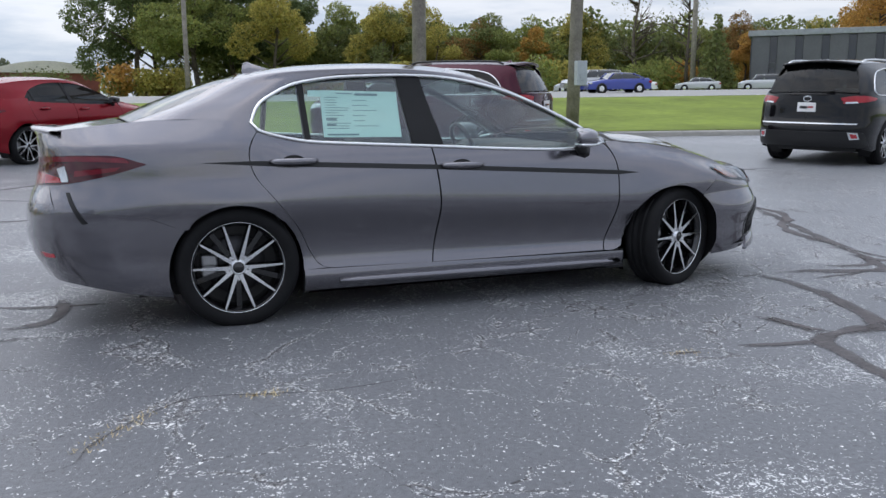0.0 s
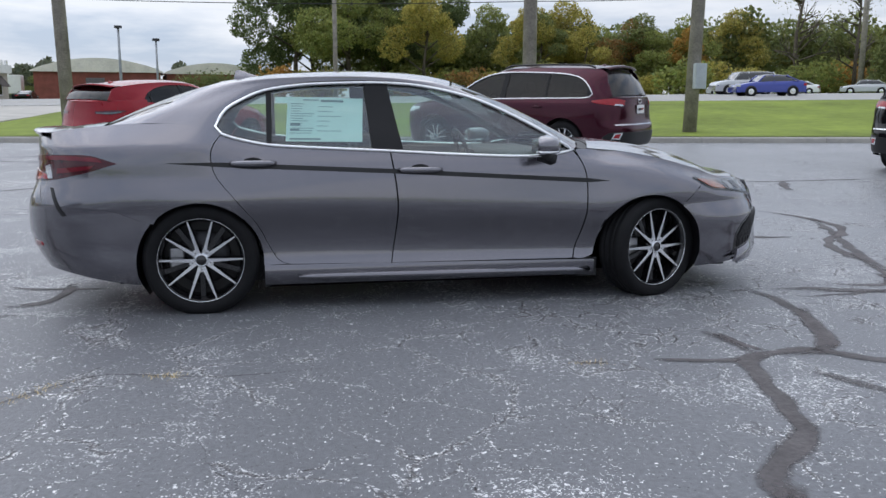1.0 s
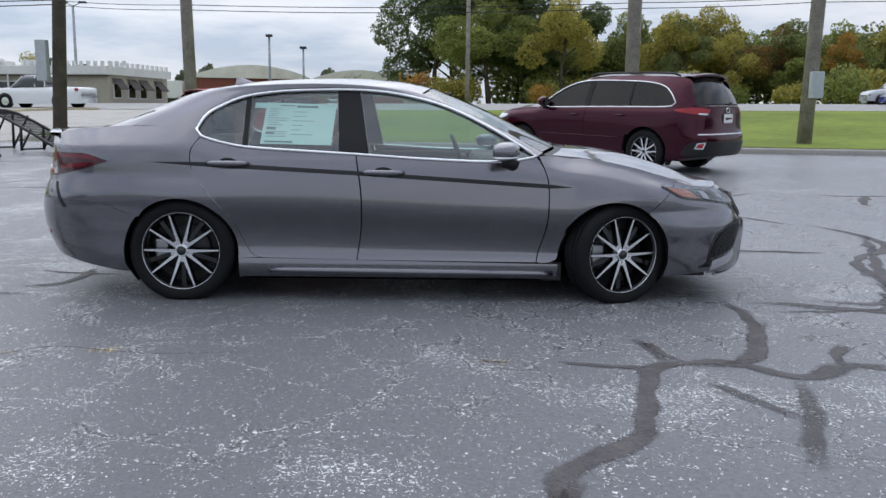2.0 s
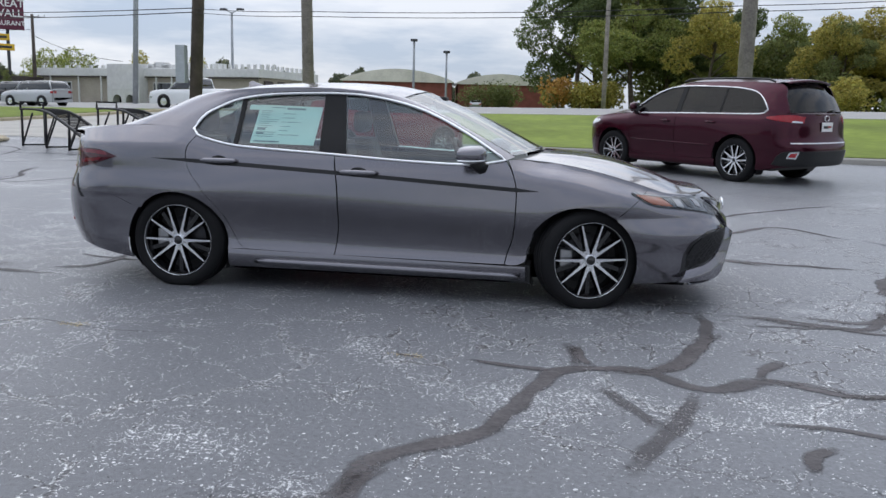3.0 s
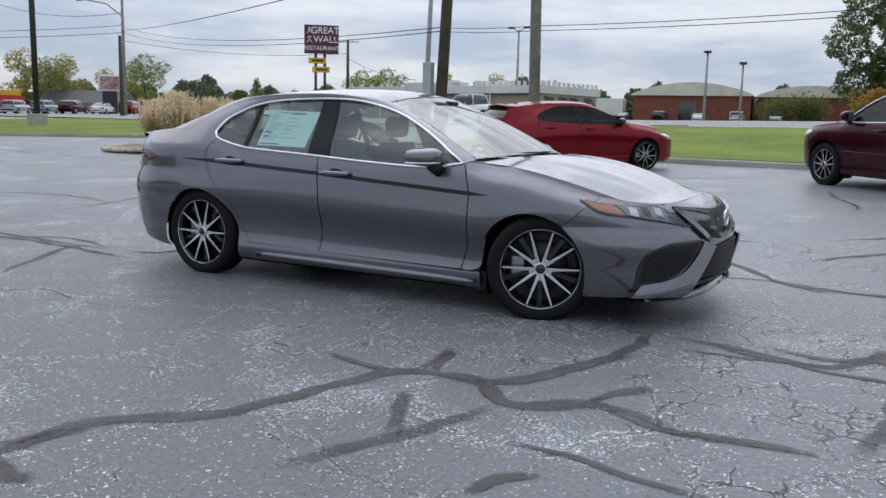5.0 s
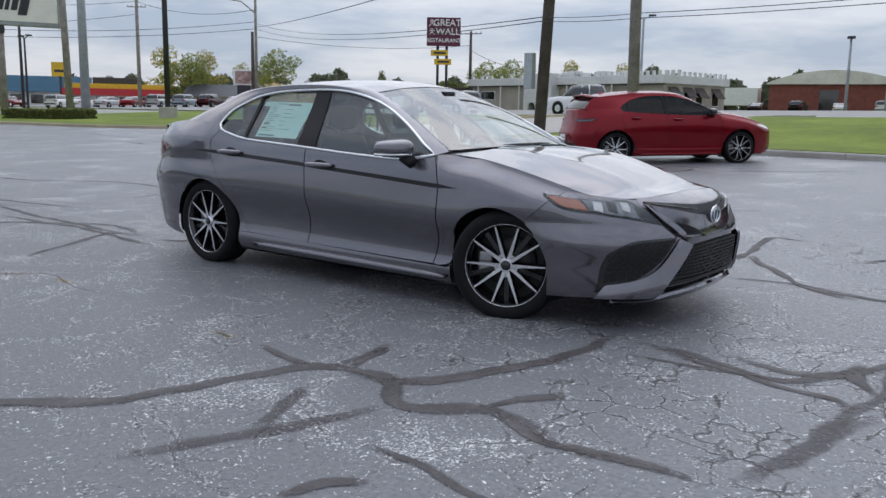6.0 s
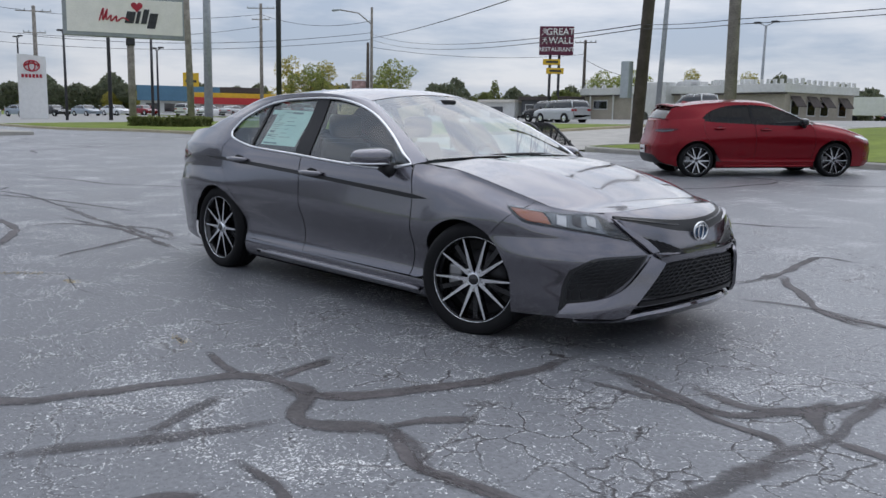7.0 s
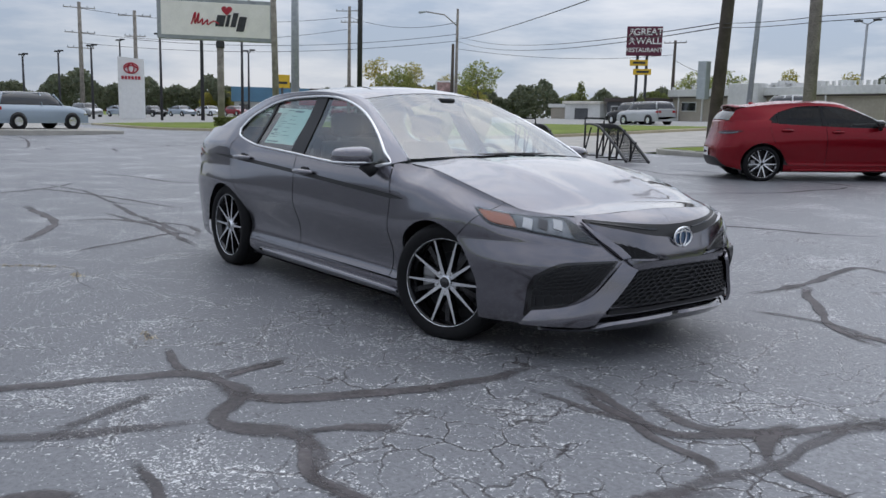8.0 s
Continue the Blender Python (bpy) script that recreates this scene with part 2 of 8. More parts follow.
feathered(TAR)
GRASS = material("mown_grass", (0.172, 0.222, 0.034), 0.85, spots=0.25, scale=0.35, bump=0.5, bump_scale=40, spec=0.2)
CONCRETE = material("concrete", (0.42, 0.40, 0.36), 0.8, spots=0.14, scale=1.2, bump=0.3, bump_scale=70)
ROADTOP = material("road_surface", (0.33, 0.325, 0.31), 0.75, spots=0.1, scale=0.6, bump=0.2)
RUBBER = material("tyre_rubber", (0.010, 0.010, 0.011), 0.75, spec=0.22, spots=0.15, scale=12, bump=0.15)
BLACK = material("black_plastic", (0.007, 0.007, 0.008), 0.45, spots=0.1, scale=15, bump=0.05)
GLOSSBLACK = material("gloss_black", (0.008, 0.008, 0.009), 0.12, coat=0.6, spots=0.05)
DARKMETAL = material("dark_metal", (0.05, 0.05, 0.055), 0.4, 0.7, spots=0.15, scale=10)
CHROME = material("chrome", (0.78, 0.79, 0.80), 0.12, 1.0, spots=0.03)
ALLOY = material("machined_alloy", (0.82, 0.83, 0.85), 0.24, 1.0, spots=0.06, scale=30)
STEEL = material("brake_steel", (0.38, 0.38, 0.39), 0.35, 1.0, spots=0.1, scale=20)
GREY = paint("grey_mica_paint", (0.182, 0.176, 0.196), 0.96, 0.20, 0.0)
GREY.node_tree.nodes["Principled BSDF"].inputs["Coat IOR"].default_value = 1.55
MAROON = paint("maroon_paint", (0.050, 0.005, 0.015), 0.7, 0.24)
RED = paint("red_paint", (0.22, 0.005, 0.012), 0.5, 0.26)
for glaze in (RED, MAROON):
    glaze.node_tree.nodes["Principled BSDF"].inputs["Coat Weight"].default_value = 0.45
    glaze.node_tree.nodes["Principled BSDF"].inputs["Specular IOR Level"].default_value = 0.2
JET = paint("black_paint", (0.004, 0.004, 0.005), 0.0, 0.15, 0.0)
JET.node_tree.nodes["Principled BSDF"].inputs["Specular IOR Level"].default_value = 0.1
JET.node_tree.nodes["Principled BSDF"].inputs["Coat Weight"].default_value = 0.6
SILVER = paint("silver_paint", (0.48, 0.49, 0.50))
BLUEPAINT = paint("blue_paint", (0.02, 0.04, 0.28), 0.3)
PALEBLUE = paint("pale_blue_grey_paint", (0.28, 0.34, 0.40))
WHITEPAINT = paint("white_paint", (0.75, 0.76, 0.77), 0.0, 0.3, 0.0)
GLASS = glass_material("tinted_glass", (0.74, 0.86, 0.83), gloss=0.15)
WINDSHIELD = glass_material("windshield_glass", (0.80, 0.90, 0.87), gloss=0.27)
PRIVACY = glass_material("privacy_glass", (0.05, 0.055, 0.06), gloss=0.035)
CLEAR = glass_material("clear_lens", (0.9, 0.92, 0.93), gloss=0.03)
REDLENS = material("red_lens", (0.38, 0.008, 0.016), 0.12, coat=1.0, spots=0.15, scale=20)
SUVLENS = material("bright_red_lens", (0.30, 0.006, 0.014), 0.12, coat=0.5, spec=0.3, spots=0.15, scale=20)
DEEPLENS = material("deep_red_lens", (0.15, 0.006, 0.016), 0.10, coat=0.6, spec=0.3, spots=0.15, scale=20)
DARKLENS = material("smoked_red_lens", (0.060, 0.004, 0.010), 0.10, coat=0.6, spec=0.3, spots=0.15, scale=20)
AMBER = material("amber_lens", (0.30, 0.065, 0.015), 0.15, coat=1.0, spots=0.1, scale=20)
LAMPWHITE = material("lamp_reflector", (0.62, 0.64, 0.66), 0.18, 0.8, spots=0.1, scale=25)
SEAT = material("charcoal_upholstery", (0.055, 0.056, 0.060), 0.7, spots=0.2, scale=14, bump=0.3, bump_scale=200)
PAPER = material("sticker_paper", (0.60, 0.80, 0.76), 0.6, spots=0.03)
PRINT = material("sticker_print", (0.16, 0.24, 0.26), 0.6)
WHITE = material("white_panel", (0.80, 0.80, 0.79), 0.5, spots=0.05, scale=2)


# ---------------------------------------------------------------- mesh helpers
def thing(name, m, label, category, group=""):
    ob = new(name)
    ob.empty_display_size = 0.2
    ob.matrix_basis = m
    return tagged(ob, label, category, group)


def mesh_of(name, verts, faces, mat, smooth=True):
    me = bpy.data.meshes.new(name)
    me.from_pydata([tuple(map(float, v)) for v in verts], [], faces)
    me.materials.append(mat)
    if smooth:
        me.polygons.foreach_set("use_smooth", [True] * len(me.polygons))
    me.update()
    return me


def piece(name, verts, faces, mat, parent=None, label="", smooth=True):
    ob = new(name, mesh_of(name, verts, faces, mat, smooth))
    if parent is not None:
        ob.parent = parent
    if label:
        ob["label"] = label
    return ob


def part(name, bm, mat, parent=None, label="", smooth=False):
    me = bpy.data.meshes.new(name)
    bm.to_mesh(me)
    bm.free()
    me.materials.append(mat)
    if smooth:
        me.polygons.foreach_set("use_smooth", [True] * len(me.polygons))
    ob = new(name, me)
    if parent is not None:
        ob.parent = parent
    if label:
        ob["label"] = label
    return ob


def box_bm(x0, x1, y0, y1, z0, z1, bevel=0.0, bm=None):
    bm = bm or bmesh.new()
    made = bmesh.ops.create_cube(bm, size=1.0, matrix=Matrix.Translation(((x0 + x1) / 2, (y0 + y1) / 2, (z0 + z1) / 2)) @ Matrix.Diagonal((abs(x1 - x0), abs(y1 - y0), abs(z1 - z0), 1)))
    if bevel:
        edges = {e for v in made["verts"] for e in v.link_edges}
        bmesh.ops.bevel(bm, geom=list(edges), offset=bevel, segments=2, profile=0.5, affect="EDGES")
    return bm


def resample(pts, n, smooth=True, a=0.0, b=1.0):
    """n points evenly along a polyline (rounded through its points), from a to b of its length."""
    p = np.array([tuple(q) for q in pts], float)
    if smooth and len(p) > 2:
        e = np.vstack([2 * p[0] - p[1], p, 2 * p[-1] - p[-2]])
        dense = []
        for i in range(1, len(e) - 2):
            t = np.linspace(0, 1, 12, endpoint=False)[:, None]
            p0, p1, p2, p3 = e[i - 1], e[i], e[i + 1], e[i + 2]
            dense.append(0.5 * (2 * p1 + (p2 - p0) * t + (2 * p0 - 5 * p1 + 4 * p2 - p3) * t ** 2 + (3 * p1 - p0 - 3 * p2 + p3) * t ** 3))
        p = np.vstack(dense + [p[-1:]])
    d = np.concatenate([[0], np.cumsum(np.linalg.norm(np.diff(p, axis=0), axis=1))])
    s = np.linspace(a, b, n) * d[-1]
    return np.stack([np.interp(s, d, p[:, k]) for k in range(p.shape[1])], 1)


def coons(bottom, top, left, right, nu, nv, gap=0.0, smooth=True):
    """Grid between four border lines (bottom and top run left to right, left and right run bottom to top)."""
    length = lambda q: float(np.sum(np.linalg.norm(np.diff(np.array([tuple(w) for w in q], float), axis=0), axis=1)))
    B, T = resample(bottom, 120, smooth), resample(top, 120, smooth)
    L, R = resample(left, 80, smooth), resample(right, 80, smooth)
    eu, ev = gap / max(0.02, (length(bottom) + length(top)) / 2), gap / max(0.02, (length(left) + length(right)) / 2)
    u, v = np.linspace(eu, 1 - eu, nu), np.linspace(ev, 1 - ev, nv)
    pick = lambda c, s: np.stack([np.interp(s, np.linspace(0, 1, len(c)), c[:, k]) for k in range(c.shape[1])], 1)
    b, t, l, r = pick(B, u)[None], pick(T, u)[None], pick(L, v)[:, None], pick(R, v)[:, None]
    U, V = u[None, :, None], v[:, None, None]
    return (1 - V) * b + V * t + (1 - U) * l + U * r - ((1 - U) * (1 - V) * B[0] + U * (1 - V) * B[-1] + (1 - U) * V * T[0] + U * V * T[-1])


def grid_faces(nv, nu, start=0, flip=False):
    f = []
    for j in range(nv - 1):
        for i in range(nu - 1):
            a = start + j * nu + i
            q = (a, a + 1, a + nu + 1, a + nu)
            f.append(q[::-1] if flip else q)
    return f


def sheet(name, grid, mat, parent, label="", inward=None, mirror=False, smooth=True):
    """A panel from a grid of points, with its border turned inward by the vector inward."""
    nv, nu = grid.shape[:2]
    verts = grid.reshape(-1, 3)
    nrm = np.cross(np.gradient(grid, axis=1), np.gradient(grid, axis=0)).reshape(-1, 3).mean(0)
    mid = verts.mean(0)
    flip = float(nrm @ np.array((mid[0] * 0.45, mid[1], mid[2] - 0.55))) < 0
    faces = grid_faces(nv, nu, flip=flip)
    if inward is not None:
        idx = [i for i in range(nu)] + [j * nu + nu - 1 for j in range(1, nv)] + [(nv - 1) * nu + i for i in range(nu - 2, -1, -1)] + [j * nu for j in range(nv - 2, 0, -1)]
        ring = verts[idx]
        n0, k = len(verts), len(idx)
        verts = np.vstack([verts, ring, ring + np.array(inward)])
        faces += [(n0 + i, n0 + k + i, n0 + k + (i + 1) % k, n0 + (i + 1) % k) for i in range(k)]
    if mirror:
        verts = verts * np.array((1, -1, 1))
        faces = [f[::-1] for f in faces]
    return piece(name, verts, faces, mat, parent, label, smooth)


def tube(pts, radius, n=6, closed=False, flat=1.0):
    """Verts and faces of a round bar along a line."""
    p = np.array([tuple(q) for q in pts], float)
    k = len(p)
    tan = np.gradient(p, axis=0) if not closed else np.roll(p, -1, 0) - np.roll(p, 1, 0)
    tan /= np.maximum(1e-9, np.linalg.norm(tan, axis=1))[:, None]
    up = np.array((0, 0, 1.0)) if abs(tan[0][2]) < 0.9 else np.array((0, 1.0, 0))
    rad = np.broadcast_to(np.array(radius, float), (k,))
    verts = []
    for i in range(k):
        s = np.cross(tan[i], up)
        if np.linalg.norm(s) < 1e-3:
            s = np.cross(tan[i], (1.0, 0, 0))
        s /= np.linalg.norm(s)
        w = np.cross(s, tan[i])
        for a in range(n):
            th = 2 * math.pi * (a + 0.5) / n
            verts.append(p[i] + rad[i] * (math.cos(th) * s * flat + math.sin(th) * w))
    faces = []
    for i in range(k if closed else k - 1):
        for a in range(n):
            i2 = (i + 1) % k
            faces.append((i * n + a, i * n + (a + 1) % n, i2 * n + (a + 1) % n, i2 * n + a))
    if not closed:
        faces += [tuple(range(n))[::-1], tuple(range((k - 1) * n, k * n))]
    return verts, faces


def merge(parts):
    verts, faces = [], []
    for v, f in parts:
        o = len(verts)
        verts += [tuple(q) for q in v]
        faces += [tuple(o + i for i in q) for q in f]
    return verts, faces


def lathe(profile, n=48, axis="y"):
    """Verts and faces of a profile of (radius, offset) turned about an axis."""
    verts, faces = [], []
    for r, o in profile:
        for a in range(n):
            c, s = r * math.cos(2 * math.pi * a / n), r * math.sin(2 * math.pi * a / n)
            verts.append((c, o, s) if axis == "y" else (c, s, o))
    for j in range(len(profile) - 1):
        for a in range(n):
            faces.append((j * n + a, j * n + (a + 1) % n, (j + 1) * n + (a + 1) % n, (j + 1) * n + a))
    return verts, faces


def interp(table, x):
    t = np.array(table, float)
    return np.interp(x, t[:, 0], t[:, 1])


def step(a, b, x):
    t = np.clip((x - a) / (b - a), 0, 1)
    return t * t * (3 - 2 * t)


# ---------------------------------------------------------------- ground
def along(x, y):
    """Distance along the kerb of the lot, and across it towards the road."""
    return 0.989 * x - 0.148 * y, 0.148 * x + 0.989 * y - 14.15


def level(x, y):
    """Height of the land: the lot rises gently to the kerb, then a bank to the road."""
    u, v = along(x, y)
    lot = 0.0254 * np.minimum(0.6 * np.log1p(np.exp(np.clip((v + 13.8) / 0.6, -50, 50))), 14.2)
    road = np.clip(1.30 + 0.009 * u, 0.8, 1.7)
    return lot + (road - lot) * step(-1.0, 21.0, v) + 0.026 * np.clip(v - 22, 0, 26) + 0.004 * np.clip(v - 48, 0, 60)


def on_ground(x, y):
    return float(level(np.array(x), np.array(y)))


def uv_to_xy(u, v):
    v = v + 14.15
    return 0.989 * u + 0.148 * v, -0.148 * u + 0.989 * v


def land_strip(name, us, vs, lift, mat, label, category, raise_at=None):
    verts = []
    for v in vs:
        for u in us:
            x, y = uv_to_xy(u, v)
            verts.append((x, y, on_ground(x, y) + (lift(u, v) if callable(lift) else lift)))
    ob = piece(name, verts, grid_faces(len(vs), len(us)), mat)
    return tagged(ob, label, category, kind="structure")


def spread(a, b, fine, far):
    """Coordinates, close together between a and b and ever wider out to far."""
    c = list(np.arange(a, b + fine / 2, fine))
    s, x, y = fine, a, b
    while y < far:
        s *= 1.35
        x, y = x - s, y + s
        c = [x] + c + [y]
    return c


land_strip("ground", spread(-70, 40, 2.0, 1800), spread(-24, 40, 1.0, 1800), -0.06, GRASS, "short green grass on flat open land", "grass")
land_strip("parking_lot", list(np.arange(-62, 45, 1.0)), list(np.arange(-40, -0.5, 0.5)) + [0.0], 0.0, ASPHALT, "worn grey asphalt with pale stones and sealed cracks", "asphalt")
MESHBLACK = material("gloss_mesh", (0.013, 0.013, 0.015), 0.35, coat=0.1, spots=0.1, scale=20)


# ---------------------------------------------------------------- cars
def arch(cx, cz, r, a0, a1, n=13):
    return [(cx + r * math.cos(math.radians(a)), cz + r * math.sin(math.radians(a))) for a in np.linspace(a0, a1, n)]


def smooth_table(table, n=260):
    """The table drawn out into a fine one with no kinks, never beyond its own values."""
    t = np.array(table, float)
    x, y = t[:, 0], t[:, 1]
    d = np.diff(y) / np.diff(x)
    m = np.concatenate([[d[0]], [0.0 if a * b <= 0 else 2 * a * b / (a + b) for a, b in zip(d[:-1], d[1:])], [d[-1]]])
    q = np.linspace(x[0], x[-1], n)
    i = np.clip(np.searchsorted(x, q, side="right") - 1, 0, len(x) - 2)
    h = x[i + 1] - x[i]
    u = (q - x[i]) / h
    v = (2 * u ** 3 - 3 * u ** 2 + 1) * y[i] + (u ** 3 - 2 * u ** 2 + u) * h * m[i] + (3 * u ** 2 - 2 * u ** 3) * y[i + 1] + (u ** 3 - u ** 2) * h * m[i + 1]
    return np.stack([q, v], 1)


class Shape:
    """The outer surface of a car body, from its tables."""

    def __init__(self, s):
        self.s, self.p = s, s.get("corner", 3.0)
        for k in ("wz", "nose", "tail"):
            s[k] = smooth_table(s[k])

    def width(self, x, z):
        s = self.s
        x, z = np.asarray(x, float), np.asarray(z, float)
        low = s.get("fall", 0.0) * step(0.25, 0.36, z) * (1 - step(0.66, 0.85, z)) * (1 - step(1.0, 1.45, np.abs(x)))
        w = interp(s["wz"], z + low * (1.3 + np.clip(x, -1, 1)))
        for xw in (s["xf"], s["xr"]):
            w = w + s.get("flare", 0.018) * np.exp(-((x - xw) / s.get("flare_x", 0.44)) ** 2) * np.exp(-((z - s["archz"] - s["archr"] * 0.85) / 0.2) ** 2)
        w = w + step(1.0, 1.45, np.abs(x)) * np.clip(s.get("ends", 0.0) - interp(s["wz"], z), 0, 0.06) * step(0.15, 0.24, z)
        w = w + s.get("bulge", 0.0) * ((np.exp(-((z - 0.50) / 0.10) ** 2) - 0.45 * np.exp(-((z - 0.66) / 0.10) ** 2)) * step(1.45, 1.98, x) + 0.35 * np.exp(-((z - 0.60) / 0.09) ** 2) * step(1.75, 2.1, -x))
        top = interp(s["top_edge"], x)
        w = w - s.get("roll", 0.10) * step(s["cowl"] - 0.25, s["cowl"] + 0.2, x) * step(0, 1, (z - top + 0.14) / 0.14) ** 1.5
        w = w - s.get("roll_rear", 0.05) * step(-s["deck"] - 0.75, -s["deck"] + 0.4, -x) * np.clip((z - s.get("deck_top", top) + 0.24) / 0.24, 0, 1.2) ** 1.6
        return w

    def half(self, x, z):
        s = self.s
        w = self.width(x, z)
        tf = np.clip((np.asarray(x) - s["xcf"]) / (interp(s["nose"], z) - s["xcf"]), 0, 0.9999)
        tr = np.clip((s["xcr"] - np.asarray(x)) / (s["xcr"] - interp(s["tail"], z)), 0, 0.9999)
        return w * (1 - tf ** self.p) ** (1 / self.p) * (1 - tr ** self.p) ** (1 / self.p)

    def side(self, g):
        x, z = g[..., 0], g[..., 1]
        return np.stack([x, -self.half(x, z), z], -1)

    def end(self, g, front=True):
        """(angle from the side 0 to the middle 90, height) on the nose or tail."""
        s = self.s
        th, z = np.radians(np.clip(g[..., 0], 0, 90)), g[..., 1]
        xc, tab = (s["xcf"], s["nose"]) if front else (s["xcr"], s["tail"])
        L = interp(tab, z)
        x = xc + (L - xc) * np.sin(th) ** (2 / self.p)
        y = self.width(x, z) * np.cos(th) ** (2 / self.p)
        return np.stack([x, -y, z], -1)

    def angle_x(self, x, z, front=True):
        s = self.s
        xc, tab = (s["xcf"], s["nose"]) if front else (s["xcr"], s["tail"])
        t = max(0.0, min(1.0, (x - xc) / (float(interp(tab, z)) - xc)))
        return math.degrees(math.asin(t ** (self.p / 2)))

    def angle_y(self, y, z, front=True):
        s = self.s
        tab = s["nose"] if front else s["tail"]
        w = float(self.width(float(interp(tab, z)) * 0.95, z))
        return math.degrees(math.acos(min(1.0, abs(y) / w) ** (self.p / 2)))

    def fx(self, *pts, front=True):
        return [(self.angle_x(x, z, front), z) for x, z in pts]

    def fy(self, *pts, front=True):
        return [(self.angle_y(y, z, front), z) for y, z in pts]


def push(grid, d):
    """The grid moved outward along its normals by d, or by d[0] at its bottom to d[1] at its top."""
    if isinstance(d, tuple):
        d = np.linspace(d[0], d[1], grid.shape[0])[:, None, None]
    gu, gv = np.gradient(grid, axis=1), np.gradient(grid, axis=0)
    n = np.cross(gu, gv)
    n /= np.maximum(1e-9, np.linalg.norm(n, axis=-1))[..., None]
    mid = grid.reshape(-1, 3).mean(0)
    out = np.array((mid[0] * 0.6, mid[1], 0.05))
    if (n.reshape(-1, 3).mean(0) @ out) < 0:
        n = -n
    return grid + n * d


def road_wheel(parent, x, y, z, r, rim_r, width, style, steer=0.0):
    """A wheel whose outer face looks to -y; on the far side it is turned about."""
    wid = width / 2
    rim_profile = [(rim_r * 0.93, wid * 0.9), (rim_r * 0.90, 0.0), (rim_r * 0.93, -wid * 0.55), (rim_r * 0.985, -wid * 0.80), (rim_r * 1.02, -wid * 0.90), (rim_r * 1.04, -wid * 0.86)]
    v, f = lathe(rim_profile, 48)
    wheel = piece("wheel", v, f, GLOSSBLACK if style["dark"] else ALLOY, parent)
    wheel.matrix_basis = pose(x, y, z, 0, 0, steer + (180 if y > 0 else 0))
    tyre_profile = [(rim_r * 1.0, wid * 0.88), (rim_r + (r - rim_r) * 0.5, wid * 1.05), (r - 0.016, wid * 0.93), (r, wid * 0.72), (r, wid * 0.42), (r - 0.005, wid * 0.40), (r - 0.005, wid * 0.34), (r, wid * 0.32), (r, 0.02),
                    (r - 0.005, 0.015), (r - 0.005, -0.015), (r, -0.02), (r, -wid * 0.32), (r - 0.005, -wid * 0.34), (r - 0.005, -wid * 0.40), (r, -wid * 0.42), (r, -wid * 0.72), (r - 0.016, -wid * 0.93),
                    (rim_r + (r - rim_r) * 0.72, -wid * 1.02), (rim_r + (r - rim_r) * 0.45, -wid * 1.05), (rim_r + (r - rim_r) * 0.2, -wid * 1.0), (rim_r * 1.02, -wid * 0.90)]
    v, f = lathe(tyre_profile, 56)
    piece("tyre", v, f, RUBBER, wheel, "black rubber tyre")
    v, f = lathe([(rim_r * 1.032, -wid * 0.88), (rim_r * 1.028, -wid * 0.92), (rim_r * 1.020, -wid * 0.92), (rim_r * 1.014, -wid * 0.86)], 56)
    piece("rim_lip", v, f, ALLOY, wheel, "machined bright rim lip")
    face, back = -wid * 0.86, -wid * 0.40
    n, pairs = style["spokes"], style["pairs"]
    for k in range(n):
        for sgn in ((-1, 1) if pairs else (0,)):
            inner, outer = rim_r * 0.13, rim_r * 0.985
            w0, w1 = style["w0"] * rim_r, style["w1"] * rim_r
            th = math.radians(style["open"]) * sgn
            c0 = sgn * w0 * 0.55
            ox, oz = outer * math.sin(th), outer * math.cos(th)
            # the bright face and the dark flanks of one spoke
            key = ("spoke", style["name"], round(rim_r, 3), sgn)
            if key not in MESHES:
                vv = [(c0 - w0 / 2, face + 0.012, inner), (c0 + w0 / 2, face + 0.012, inner), (ox + w1 / 2, face, oz), (ox - w1 / 2, face, oz),
                      (c0 - w0 / 2 - 0.006, back, inner), (c0 + w0 / 2 + 0.006, back, inner), (ox + w1 / 2 + 0.006, back, oz), (ox - w1 / 2 - 0.006, back, oz)]
                # middle of the spoke, slightly crowned
                me = mesh_of("spoke", vv, [(0, 1, 2, 3), (0, 4, 5, 1), (1, 5, 6, 2), (3, 2, 6, 7), (0, 3, 7, 4), (4, 7, 6, 5)], ALLOY, False)
                me.materials.append(GLOSSBLACK if style["dark"] else ALLOY)
                for p in me.polygons:
                    p.material_index = 0 if p.index == 0 else 1
                MESHES[key] = me
            sp = new("spoke", MESHES[key])
            sp.parent = wheel
            sp.matrix_basis = pose(0, 0, 0, 0, 360 / n * k + style.get("phase", 0), 0)
    if style["dark"]:
        for k in range(n):
            key = ("web", style["name"])
            if key not in MESHES:
                b2 = back - 0.01
                w = 0.05 * rim_r
                MESHES[key] = mesh_of("spoke_web", [(-w, b2, rim_r * 0.2), (w, b2, rim_r * 0.2), (w * 1.2, b2, rim_r * 0.96), (-w * 1.2, b2, rim_r * 0.96), (-w, b2 + 0.03, rim_r * 0.2), (w, b2 + 0.03, rim_r * 0.2), (w * 1.2, b2 + 0.03, rim_r * 0.96), (-w * 1.2, b2 + 0.03, rim_r * 0.96)],
                                      [(0, 1, 2, 3), (0, 4, 5, 1), (1, 5, 6, 2), (3, 2, 6, 7), (0, 3, 7, 4)], GLOSSBLACK, False)
            sp = new("spoke_web", MESHES[key])
            sp.parent = wheel
            sp.matrix_basis = pose(0, 0, 0, 0, 360 / n * (k + 0.5) + style.get("phase", 0), 0)
    v, f = lathe([(0.0, face - 0.004), (rim_r * 0.10, face - 0.004), (rim_r * 0.13, face + 0.004), (rim_r * 0.14, face + 0.02)], 24)
